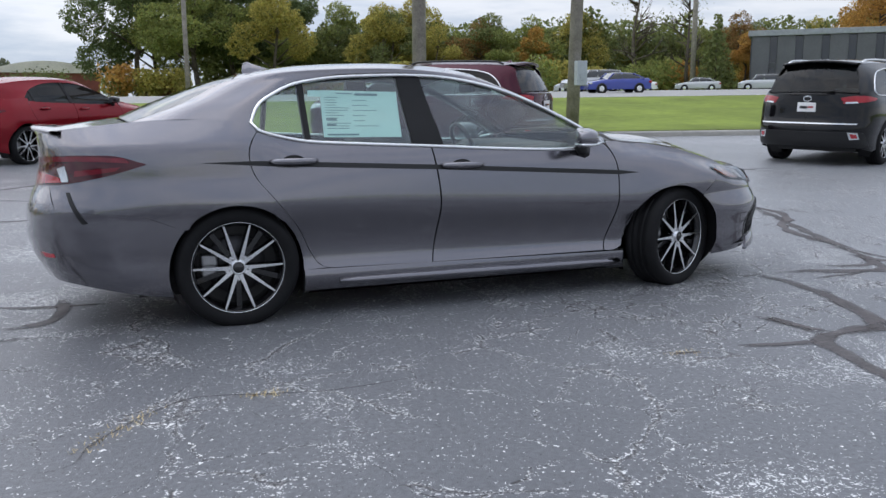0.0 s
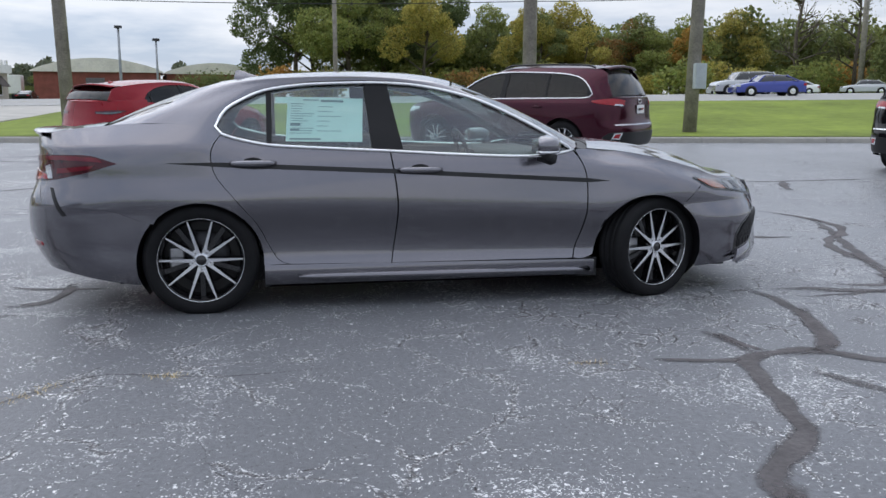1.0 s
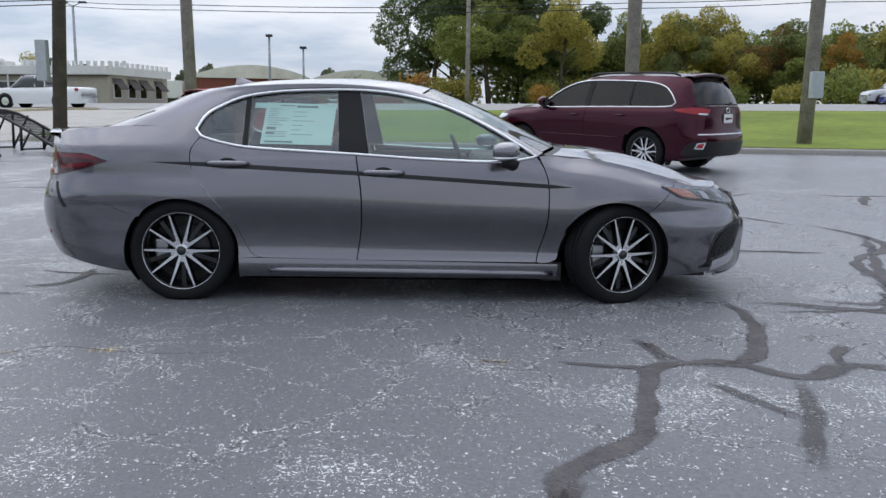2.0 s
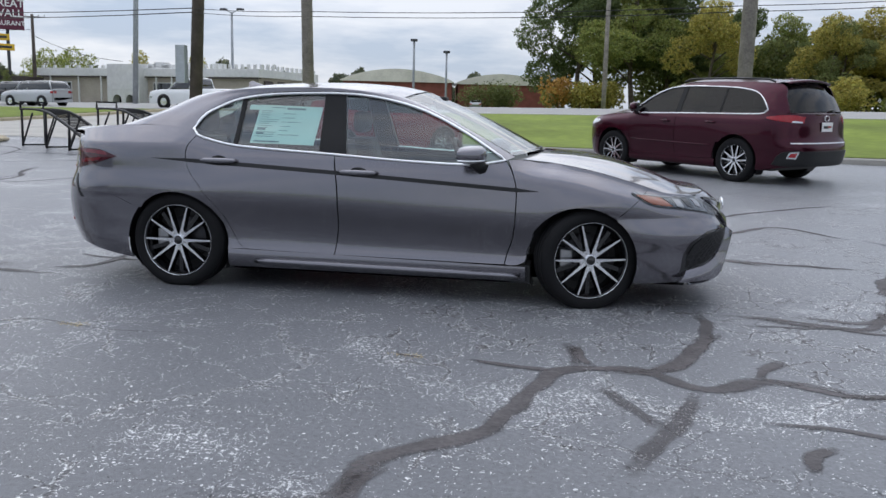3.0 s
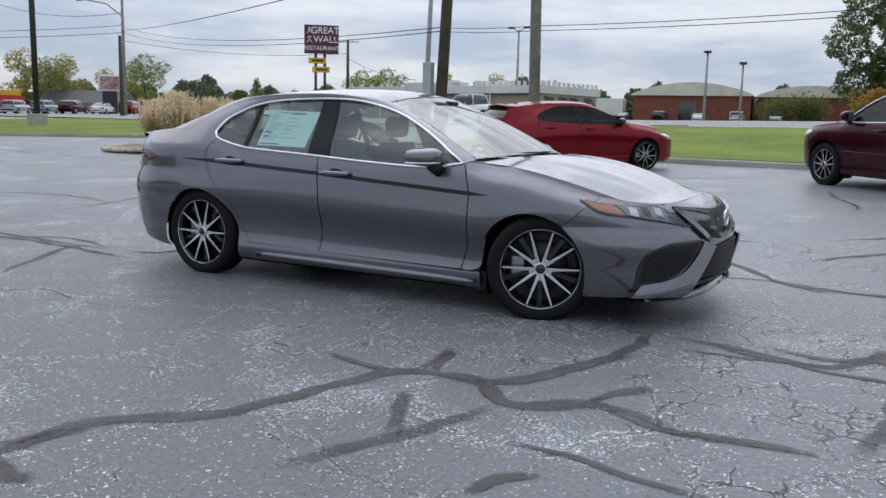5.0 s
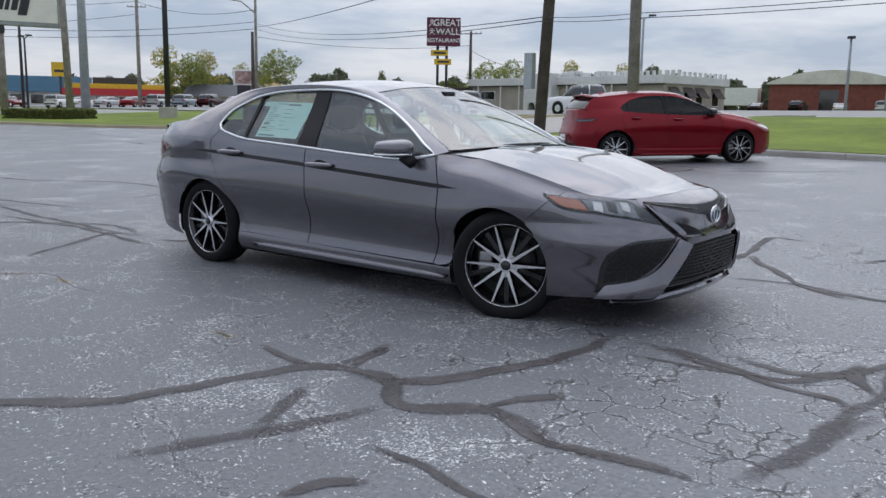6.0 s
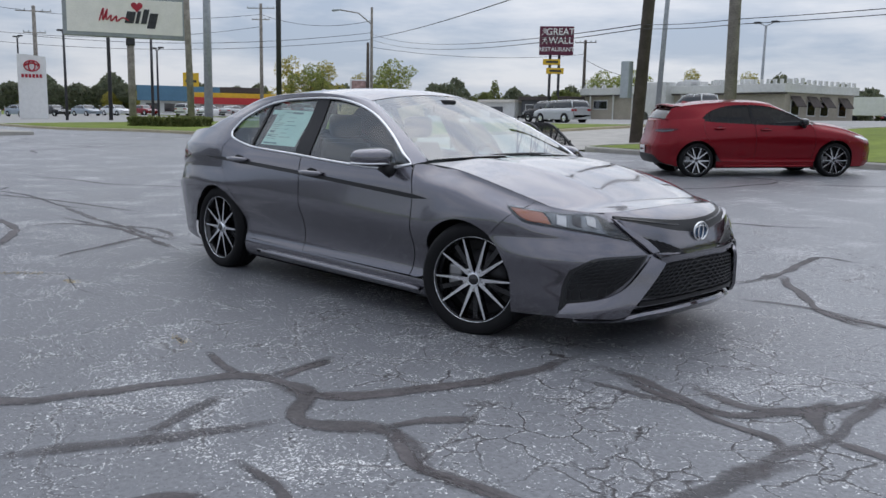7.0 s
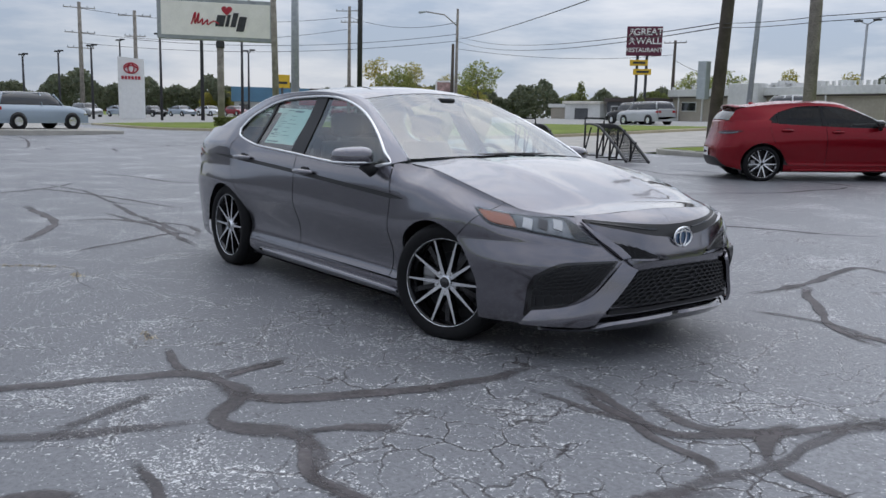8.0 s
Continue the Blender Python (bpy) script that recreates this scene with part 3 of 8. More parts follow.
    piece("hub_cap", v, f, GLOSSBLACK, wheel, "dark hub cap with a bright ring")
    v, f = lathe([(rim_r * 0.125, face + 0.001), (rim_r * 0.15, face - 0.003), (rim_r * 0.165, face + 0.006), (rim_r * 0.20, face + 0.022), (rim_r * 0.22, face + 0.05)], 24)
    piece("hub_ring", v, f, ALLOY, wheel)
    if ("nut", rim_r) not in MESHES:
        vv, ff = lathe([(0.0, face - 0.002), (0.010, face - 0.002), (0.012, face + 0.02)], 6)
        MESHES["nut", rim_r] = mesh_of("wheel_nut", [(q[0], q[1] + 0.012, q[2] + rim_r * 0.265) for q in vv], ff, CHROME, False)
    for k in range(5):
        nut = new("wheel_nut", MESHES["nut", rim_r])
        nut.parent = wheel
        nut.matrix_basis = pose(0, 0, 0, 0, 72 * (k + 0.5), 0)
    v, f = lathe([(rim_r * 0.18, 0.012), (rim_r * 0.66, 0.012), (rim_r * 0.68, 0.02), (rim_r * 0.66, 0.035), (rim_r * 0.18, 0.035)], 40)
    piece("brake_disc", v, f, DARKMETAL, wheel)
    bm = box_bm(-rim_r * 0.78, -rim_r * 0.42, -0.03, 0.06, -rim_r * 0.22, rim_r * 0.28, 0.012)
    part("brake_caliper", bm, STEEL, wheel)
    v, f = lathe([(0.0, 0.045), (rim_r * 0.92, 0.045)], 32)
    piece("backing_plate", v, f, BLACK, wheel)
    return wheel


MESHES = {}
LINING = material("headliner_cloth", (0.42, 0.41, 0.39), 0.9, spots=0.06, scale=20)
DASH = material("dashboard_grey", (0.060, 0.060, 0.063), 0.6, spots=0.15, scale=12, bump=0.1)
PILLAR = material("satin_black", (0.010, 0.010, 0.011), 0.35, spots=0.1, scale=12, spec=0.22)
FIVE_V = dict(name="five_v", spokes=5, pairs=True, open=17.0, w0=0.100, w1=0.040, dark=True)
TEN = dict(name="five_pair", spokes=5, pairs=True, open=15, w0=0.13, w1=0.10, dark=True)
SPORT = dict(name="sport", spokes=5, pairs=True, open=20, w0=0.13, w1=0.07, dark=True)


def car_body(s, m, name, label, group=""):
    """A car from its tables: panels with gaps, glazing, wheels and underside. Returns the car, its Shape and its paint."""
    car = thing(name, m, label, "car", group)
    sh, P = Shape(s), s["paint"]
    gap, xf, xr, az, ar = 0.004, s["xf"], s["xr"], s["archz"], s["archr"]
    res = s.get("res", 1.0)
    N = lambda k: max(4, int(k * res))
    both = s.get("both", True)

    def panel(nm, b, t, l, r, nu, nv, mode="side", mat=None, off=0.0, lab="", fold=0.014, g=gap, smooth=True):
        g2 = coons(b, t, l, r, N(nu), N(nv), g, smooth)
        g3 = sh.side(g2) if mode == "side" else sh.end(g2, mode == "front")
        if off:
            g3 = push(g3, off)
        ob = sheet(nm, g3, mat or P, car, lab, inward=(0, fold, 0))
        if both:
            sheet(nm, g3, mat or P, car, lab, inward=(0, fold, 0), mirror=True)
        return ob

    belt, dlo = s["belt"], s["dlo_top"]
    door_f, bl, door_r = s["fdoor"], s["bline"], s["rdoor"]     # each from the top down
    sill = s["sill"]
    xb = bl[0][0]
    belt_r = [p for p in belt if p[0] < xb - 0.03] + [bl[0]]
    belt_f = [bl[0]] + [p for p in belt if p[0] > xb + 0.03]
    panel("front_door", [bl[-1], door_f[-1]], belt_f, bl[::-1], door_f[::-1], 26, 22)
    belt_r = [p for p in belt_r if p[0] > door_r[0][0] + 0.03]
    panel("rear_door", [door_r[-1], bl[-1]], [door_r[0]] + belt_r, door_r[::-1], bl[::-1], 24, 22)
    # front fender over its arch
    a1 = s["seam_f"]
    low = door_f[-1]
    axf = s.get("arch_fx", xf)
    arch_f = arch(axf, az, ar, 193, a1, 15)
    te = s["top_edge"]
    tip = s["fender_front"]
    fen_top = [(door_f[0][0] + 0.012, door_f[0][1] + 0.004), (s["cowl"] - 0.03, float(interp(te, s["cowl"])) - 0.0)] + [p for p in te if s["cowl"] + 0.05 < p[0] < tip[0] - 0.05] + [tip]
    seam = [arch_f[-1]]
    for a, b in zip([arch_f[-1]] + s.get("seam", [])[:-1] + s.get("seam", [])[-1:], s.get("seam", []) + [tip]):
        seam += [(a[0] + (b[0] - a[0]) * k, a[1] + (b[1] - a[1]) * k) for k in (0.25, 0.5, 0.75, 1.0)]
    panel("front_fender", [low, (low[0] + 0.06, low[1] - 0.005)] + arch_f[1:], fen_top, door_f[::-1][:-1] + [fen_top[0]], seam, 30, 22)
    # rear quarter
    arch_r = arch(xr, az, ar, s["seam_r"], s["door_cut"], 13)
    dense = [tuple(p) for p in resample(door_r[::-1], 70)]
    up = [p for p in dense if p[1] > arch_r[-1][1] + 0.006 and p[0] < arch_r[-1][0] + 0.12]
    q = s["quarter"]                                            # tail side, bottom to top
    deck = s["deck_edge"]                                       # from the tail forward to the glass corner
    panel("rear_quarter", [q[0]] + s["bumper_top"] + arch_r + [up[0]], deck + s.get("sail", []) + [p for p in belt if p[0] < door_r[0][0] - 0.02] + [door_r[0]], q, up, 40, 26, g=0.0)
    if s.get("strip"):
        low_end = s["strip"]
        near = [p for p in dense if low_end[1] + 0.01 < p[1] < up[0][1] - 0.006]
        panel("arch_strip", [arch(xr, az, ar, -4, 0, 2)[0], low_end], [arch_r[-1], up[0]], arch(xr, az, ar, -4, s["door_cut"], 9), [low_end] + near + [up[0]], 5, 12, g=0.0)

    # nose and tail
    fb = arch(axf, az, ar, s.get("bump_f", -20), a1, 8)
    lip = s["lip"]                                              # hood lip (across, height) from the outside in
    panel("front_bumper", sh.fx(fb[0]) + [(45, s["nose_low"]), (90, s["nose_low"])], sh.fx(tip) + sh.fx(*[p for p in te if p[0] > tip[0] + 0.03]) + sh.fy(*lip), sh.fx(*fb[:-1]) + sh.fx(*seam), [(90, s["nose_low"]), (90, lip[-1][1])], 96, 56, "front", fold=0.0, g=0.003)
    rb = arch(xr, az, ar, 200, s["seam_r"], 8)
    panel("rear_bumper", [(90, s["tail_low"]), (45, s["tail_low"])] + sh.fx(rb[0], front=False), [(90, q[0][1])] + sh.fx(q[0], front=False) + sh.fx(*s["bumper_top"], front=False) + sh.fx(rb[-1], front=False), [(90, s["tail_low"]), (90, q[0][1])], sh.fx(*rb, front=False), 36, 18, "rear", fold=0.0, g=0.006)
    rear_face = panel("boot_panel", [(90, q[0][1]), (sh.angle_x(*q[0], front=False), q[0][1])], [(90, q[-1][1]), (sh.angle_x(*q[-1], front=False), q[-1][1])], [(90, q[0][1]), (90, q[-1][1])], sh.fx(*q, front=False), 16, 18, "rear", fold=0.0)
    # sill
    panel("sill", [(sill[0][0], s["sill_low"]), (sill[1][0], s["sill_low"])], sill, [(sill[0][0], s["sill_low"]), sill[0]], [(sill[1][0], s["sill_low"]), sill[1]], 20, 8, fold=0.05)
    # roof rail over the side windows
    rails = s["rail_back"] + s["rail_roof"][1:] + s["rail_front"][1:]
    right = lambda pts: [(x, -y, z) for x, y, z in pts]
    left = lambda pts: [tuple(p) for p in pts]
    dlo3 = sh.side(np.array(dlo, float))
    deck_in = [tuple(p) for p in sh.side(np.array([deck[-1]] + s.get("sail", []) + [dlo[0]], float))][::-1]
    cant = coons(dlo3, right(rails), deck_in[:-1] + [(rails[0][0], -rails[0][1], rails[0][2])] if s.get("sail") else [tuple(dlo3[0]), (rails[0][0], -rails[0][1], rails[0][2])], [tuple(dlo3[-1]), (rails[-1][0], -rails[-1][1], rails[-1][2])], N(70), 12, 0.0)
    sheet("roof_rail", cant, P, car, inward=(0, 0.02, 0))
    sheet("roof_rail", cant, P, car, inward=(0, 0.02, 0), mirror=True)
    arc = lambda a, mid: [(a[0], -a[1], a[2]), ((a[0] * 0.3 + mid[0] * 0.7), -a[1] * 0.55, a[2] * 0.28 + mid[2] * 0.72), (mid[0], 0, mid[2]), ((a[0] * 0.3 + mid[0] * 0.7), a[1] * 0.55, a[2] * 0.28 + mid[2] * 0.72), (a[0], a[1], a[2])]
    fr, rr = s["rail_roof"][-1], s["rail_roof"][0]
    a_front, a_back = arc(fr, s["head_f"]), arc(rr, s["head_r"])
    roof = coons(a_back, a_front, right(s["rail_roof"]), left(s["rail_roof"]), N(22), N(26), 0.003)
    sheet("roof", roof, P if not s.get("dark_roof") else GLOSSBLACK, car, inward=(0, 0, -0.02))
    if s.get("headliner"):
        lining = roof.copy()
        lining[..., 2] -= 0.03
        lining[..., 1] *= 0.97
        sheet("headliner", lining, LINING, car, "pale grey cloth headliner")
    cb, bb = s["rail_front"][-1], s["rail_back"][0]
    a_cowl, a_deck = arc(cb, s["cowl_mid"]), arc(bb, s["deck_mid"])
    ws = coons(a_front, a_cowl, right(s["rail_front"]), left(s["rail_front"]), N(22), N(16), 0.012)
    g_ws = sheet("windshield", ws, s.get("screen", WINDSHIELD), car, "clear laminated windshield")
    bk = coons(a_back, a_deck, right(s["rail_back"][::-1]), left(s["rail_back"][::-1]), N(22), N(12), 0.014)
    if s.get("back_crown"):
        v2, u2 = np.linspace(0, 1, bk.shape[0])[:, None], np.linspace(-1, 1, bk.shape[1])[None]
        bk[..., 2] += s["back_crown"] * (1 - u2 ** 4) * np.sin(np.pi * v2)
    g_bk = sheet("rear_window", bk, s.get("back_glass", GLASS), car, "raked rear window glass")
    for g in (g_ws, g_bk):
        g.visible_shadow = False
    # hood between the fenders
    edge = [tuple(p) for p in sh.side(np.array([p for p in te if s["cowl"] <= p[0] <= s["hood_end"] + 0.001], float))]
    mir = [(x, -y, z) for x, y, z in edge]
    nose = [tuple(p) for p in sh.end(np.array(sh.fy(*lip), float))]
    front_arc = [edge[-1]] + nose + [(x, -y, z) for x, y, z in nose[-2::-1]] + [mir[-1]]
    cw = s["cowl_mid"]
    rear_arc = [edge[0], ((edge[0][0] + cw[0]) / 2 + 0.05, edge[0][1] * 0.6, cw[2] - 0.018), (cw[0] + 0.08, 0, cw[2] - 0.012), ((mir[0][0] + cw[0]) / 2 + 0.05, mir[0][1] * 0.6, cw[2] - 0.018), mir[0]]
    hood = coons(rear_arc, front_arc, edge, mir, N(44), N(34), 0.004)
    yy = np.abs(hood[..., 1])
    crease = s.get("crease", 0.012)
    along_x = np.clip((hood[..., 0] - s["cowl"]) / (s["hood_end"] - s["cowl"]), 0, 1)
    centre = 0.50 - 0.18 * along_x
    hood[..., 2] += crease * np.exp(-((yy - centre) / 0.07) ** 2) * np.sin(np.pi * np.clip(along_x, 0.02, 0.98)) ** 0.6 + s.get("crown", 0.02) * (1 - np.clip(yy / 0.7, 0, 1) ** 2) * np.sin(np.pi * along_x)
    sheet("hood", hood, P, car, inward=(0, 0, -0.02))
    cowl = coons(rear_arc, a_cowl, [rear_arc[0], a_cowl[0]], [rear_arc[-1], a_cowl[-1]], N(20), 4, 0.0)
    cowl[..., 2] -= 0.012
    sheet("cowl", cowl, BLACK, car, "black plastic cowl")
    # deck behind the rear window
    dk = [tuple(p) for p in sh.side(np.array(deck, float))]
    dkm = [(x, -y, z) for x, y, z in dk]
    tail_mid = (float(interp(s["tail"], q[-1][1])), 0, q[-1][1] + s.get("tail_rise", 0.0))
    tail_arc = [dk[0], (tail_mid[0] * 0.96 + dk[0][0] * 0.04, dk[0][1] * 0.5, tail_mid[2]), tail_mid, (tail_mid[0] * 0.96 + dk[0][0] * 0.04, -dk[0][1] * 0.5, tail_mid[2]), dkm[0]]
    a_deck2 = [dk[-1]] + a_deck[1:-1] + [dkm[-1]]
    deckg = coons(tail_arc, a_deck2, dk, dkm, N(20), N(12), 0.003)
    sheet("boot_lid", deckg, P, car, inward=(0, 0, -0.02))
    # side glass
    xdiv = s["divider"]
    low_of = lambda x: float(interp(sorted(belt), x))
    top_of = lambda x: float(interp(sorted(dlo), x))

    def pane(nm, x0a, x1a, x0b, x1b, mat, lab):
        """Between the slanted lines x0 and x1 (a at the belt, b at the top)."""
        xs, zs = np.linspace(0, 1, N(22)), np.linspace(0, 1, 10)
        g2 = np.zeros((len(zs), len(xs), 2))
        for j, v in enumerate(zs):
            for i, u in enumerate(xs):
                xa, xt = x0a + (x1a - x0a) * u, x0b + (x1b - x0b) * u
                za, zt = low_of(xa) - 0.01, max(low_of(xa), top_of(xt)) + 0.005
                g2[j, i] = (xa + (xt - xa) * v, za + (zt - za) * v)
        g3 = sh.side(g2)
        g3[..., 1] += 0.012
        for mm in (False, True):
            o = sheet(nm, g3, mat, car, lab, mirror=mm)
            o.visible_shadow = False
        return g3

    b0, b1 = s["bpillar"]                                        # x of its rear and front edges at the belt
    lean = s.get("blean", 0.05)
    sg = s.get("side_glass", GLASS)
    dl = s.get("div_lean", 0.0)
    pane("quarter_window", belt[0][0], xdiv - 0.015, belt[0][0], xdiv - 0.015 + dl, s.get("quarter_glass", sg), "small fixed rear side glass")
    pane("rear_door_window", xdiv + 0.015, b0, xdiv + 0.015 + dl, b0 - lean * 0.4, s.get("quarter_glass", sg), "rear door glass")
    pane("front_door_window", b1, belt[-1][0], b1 - lean, belt[-1][0] - 0.005, sg, "front door glass")
    for x0a, x1a, x0b, x1b, nm in ((b0, b1, b0 - lean * 0.4, b1 - lean, "b_pillar"), (xdiv - 0.016, xdiv + 0.016, xdiv - 0.016 + dl, xdiv + 0.016 + dl, "window_divider")):
        zs = np.linspace(0, 1, 8)
        g2 = np.array([[(xa + (xt - xa) * v, low_of(xa) + (top_of(xt) + 0.004 - low_of(xa)) * v) for xa, xt in ((x0a, x0b), ((x0a + x1a) / 2, (x0b + x1b) / 2), (x1a, x1b))] for v in zs])
        g3 = sh.side(g2)
        g3[..., 1] += 0.004
        for mm in (False, True):
            sheet(nm, g3, PILLAR, car, "satin black window pillar", inward=(0, 0.05, 0), mirror=mm)
    if s.get("trim"):
        ring = np.vstack([resample(belt, 40), resample(dlo[::-1], 60)[1:-1]])
        g3 = sh.side(ring)
        g3[:, 1] -= 0.003
        for mm in (1, -1):
            v, f = tube(g3 * np.array((1, mm, 1)), s["trim"], 6, closed=True)
            piece("window_trim", v, f, CHROME, car, "bright chrome window surround")
    # underside, inner wings and floor
    fl = s["sill_low"] - 0.01
    wi = float(interp(s["wz"], 0.6))
    inner = wi - 0.30
    bm = box_bm(float(interp(s["tail"], 0.3)) + 0.50, xf + 0.66, -inner, inner, fl, fl + 0.16)
    box_bm(xr + ar, xf - ar, -wi + 0.07, wi - 0.07, fl, fl + 0.12, bm=bm)
    box_bm(xf - ar - 0.02, xf + 0.62, -inner, inner, fl, interp(te, xf + 0.62) - 0.12, bm=bm)
    box_bm(float(interp(s["tail"], 0.6)) + 0.42, xr + ar - 0.1, -inner, inner, fl + 0.14, s["sill"][0][1] + 0.42, bm=bm)
    part("underbody", bm, BLACK, car, "black underbody and inner wings")
    for xw in (axf, xr):
        a = np.linspace(-30, 212, 25)
        for sg2 in (-1, 1):
            rim = [(xw + (ar + 0.004) * math.cos(math.radians(t)), az + (ar + 0.004) * math.sin(math.radians(t))) for t in a]
            vv = [(x2, inner * sg2, z2) for x2, z2 in rim] + [(x2, (float(sh.half(x2, z2)) - 0.018) * sg2, z2) for x2, z2 in rim]
            piece("wheel_arch_liner", vv, grid_faces(2, 25), BLACK, car)
    for sg2 in (-1, 1):
        part("door_liner", box_bm(xr + ar + 0.03, s["cowl"] - 0.05, sg2 * (wi - 0.10), sg2 * (wi - 0.07), fl, low_of(0) - 0.03), SEAT, car, "charcoal door liner")
    # wheels
    r, rim_r, wd, yw = s["tyre"], s["rim"], s["tyre_w"], s["track"] / 2
    for xw, st in ((xf, s.get("steer", 0.0)), (xr, 0.0)):
        for yw2 in (-yw, yw):
            road_wheel(car, xw, yw2, r - 0.012, r, rim_r, wd, s["wheel"], st)
    # cabin
    zs = low_of(0)
    seat_x = s.get("seats", (0.05, -0.95))
    hz = zs - 0.95
    for k, sx in enumerate(seat_x):
        for sy in ((-0.37, 0.37) if k == 0 else (-0.36, 0.36)):
            bm = box_bm(-0.27, 0.27, -0.25, 0.25, 0.42 + hz, 0.56 + hz, 0.05)
            seat = part("seat", bm, SEAT, car, "charcoal cloth seat", True)
            seat.matrix_basis = pose(sx, sy, 0)
            bm = bmesh.new()
            back = [((-0.27 + 0.0), 0.54), (-0.36, 0.80), (-0.43, 1.05)]
            vv, ff = [], []
            for i, (bx, bz) in enumerate(back):
                hw = (0.26, 0.27, 0.20)[i]
                vv += [(bx, -hw, bz + hz), (bx + 0.06, -hw * 0.6, bz + hz), (bx + 0.06, hw * 0.6, bz + hz), (bx, hw, bz + hz), (bx - 0.09, hw * 0.9, bz + hz), (bx - 0.09, -hw * 0.9, bz + hz)]
            for i in range(2):
                for a in range(6):
                    ff.append((i * 6 + a, i * 6 + (a + 1) % 6, i * 6 + 6 + (a + 1) % 6, i * 6 + 6 + a))
            ff += [tuple(range(6))[::-1], tuple(range(12, 18))]
            bm.free()
            ob = piece("backrest", vv, ff, SEAT, seat, smooth=True)
            bm = box_bm(-0.515, -0.405, -0.13, 0.13, 1.09 + hz, 1.26 + hz, 0.045)
            part("headrest", bm, SEAT, seat, "", True)
    zc, xc = cb[2], cb[0]
    bm = box_bm(xc - 0.42, xc + 0.02, -cb[1] + 0.04, cb[1] - 0.04, zc - 0.32, zc - 0.045, 0.05)
    part("dashboard", bm, DASH, car, "dark grey dashboard", True)
    ring = [(0, 0.185 * math.cos(a), 0.185 * math.sin(a)) for a in np.linspace(0, 2 * math.pi, 28, endpoint=False)]
    v, f = tube(ring, 0.016, 8, closed=True)
    v2, f2 = merge([(v, f), tube([(0.03, -0.17, 0), (0.03, 0.17, 0)], 0.022, 6), tube([(0.03, 0, 0), (0.02, 0, -0.17)], 0.022, 6)])
    st = piece("steering_wheel", v2, f2, BLACK, car, "black steering wheel")
    st.matrix_basis = pose(xc - 0.50, 0.37, zc - 0.10, 0, -22, 0)
    return car, sh, P, panel


def overlay(car, sh, name, border, mat, label="", mode="front", off=0.006, nu=14, nv=8, both=True, depth=None, parent=None, smooth=True):
    """A lens, vent or blade laid proud on the body; border = bottom, top, left, right lines."""
    g2 = coons(*border, nu, nv, 0.0, smooth)
    g3 = sh.side(g2) if mode == "side" else sh.end(g2, mode == "front")
    g3 = push(g3, off)
    inw = depth or tuple((push(g3, -0.018) - g3).reshape(-1, 3).mean(0))
    for mm in ((False, True) if both else (False,)):
        sheet(name, g3, mat, parent or car, label, inward=inw, mirror=mm)
    return g3


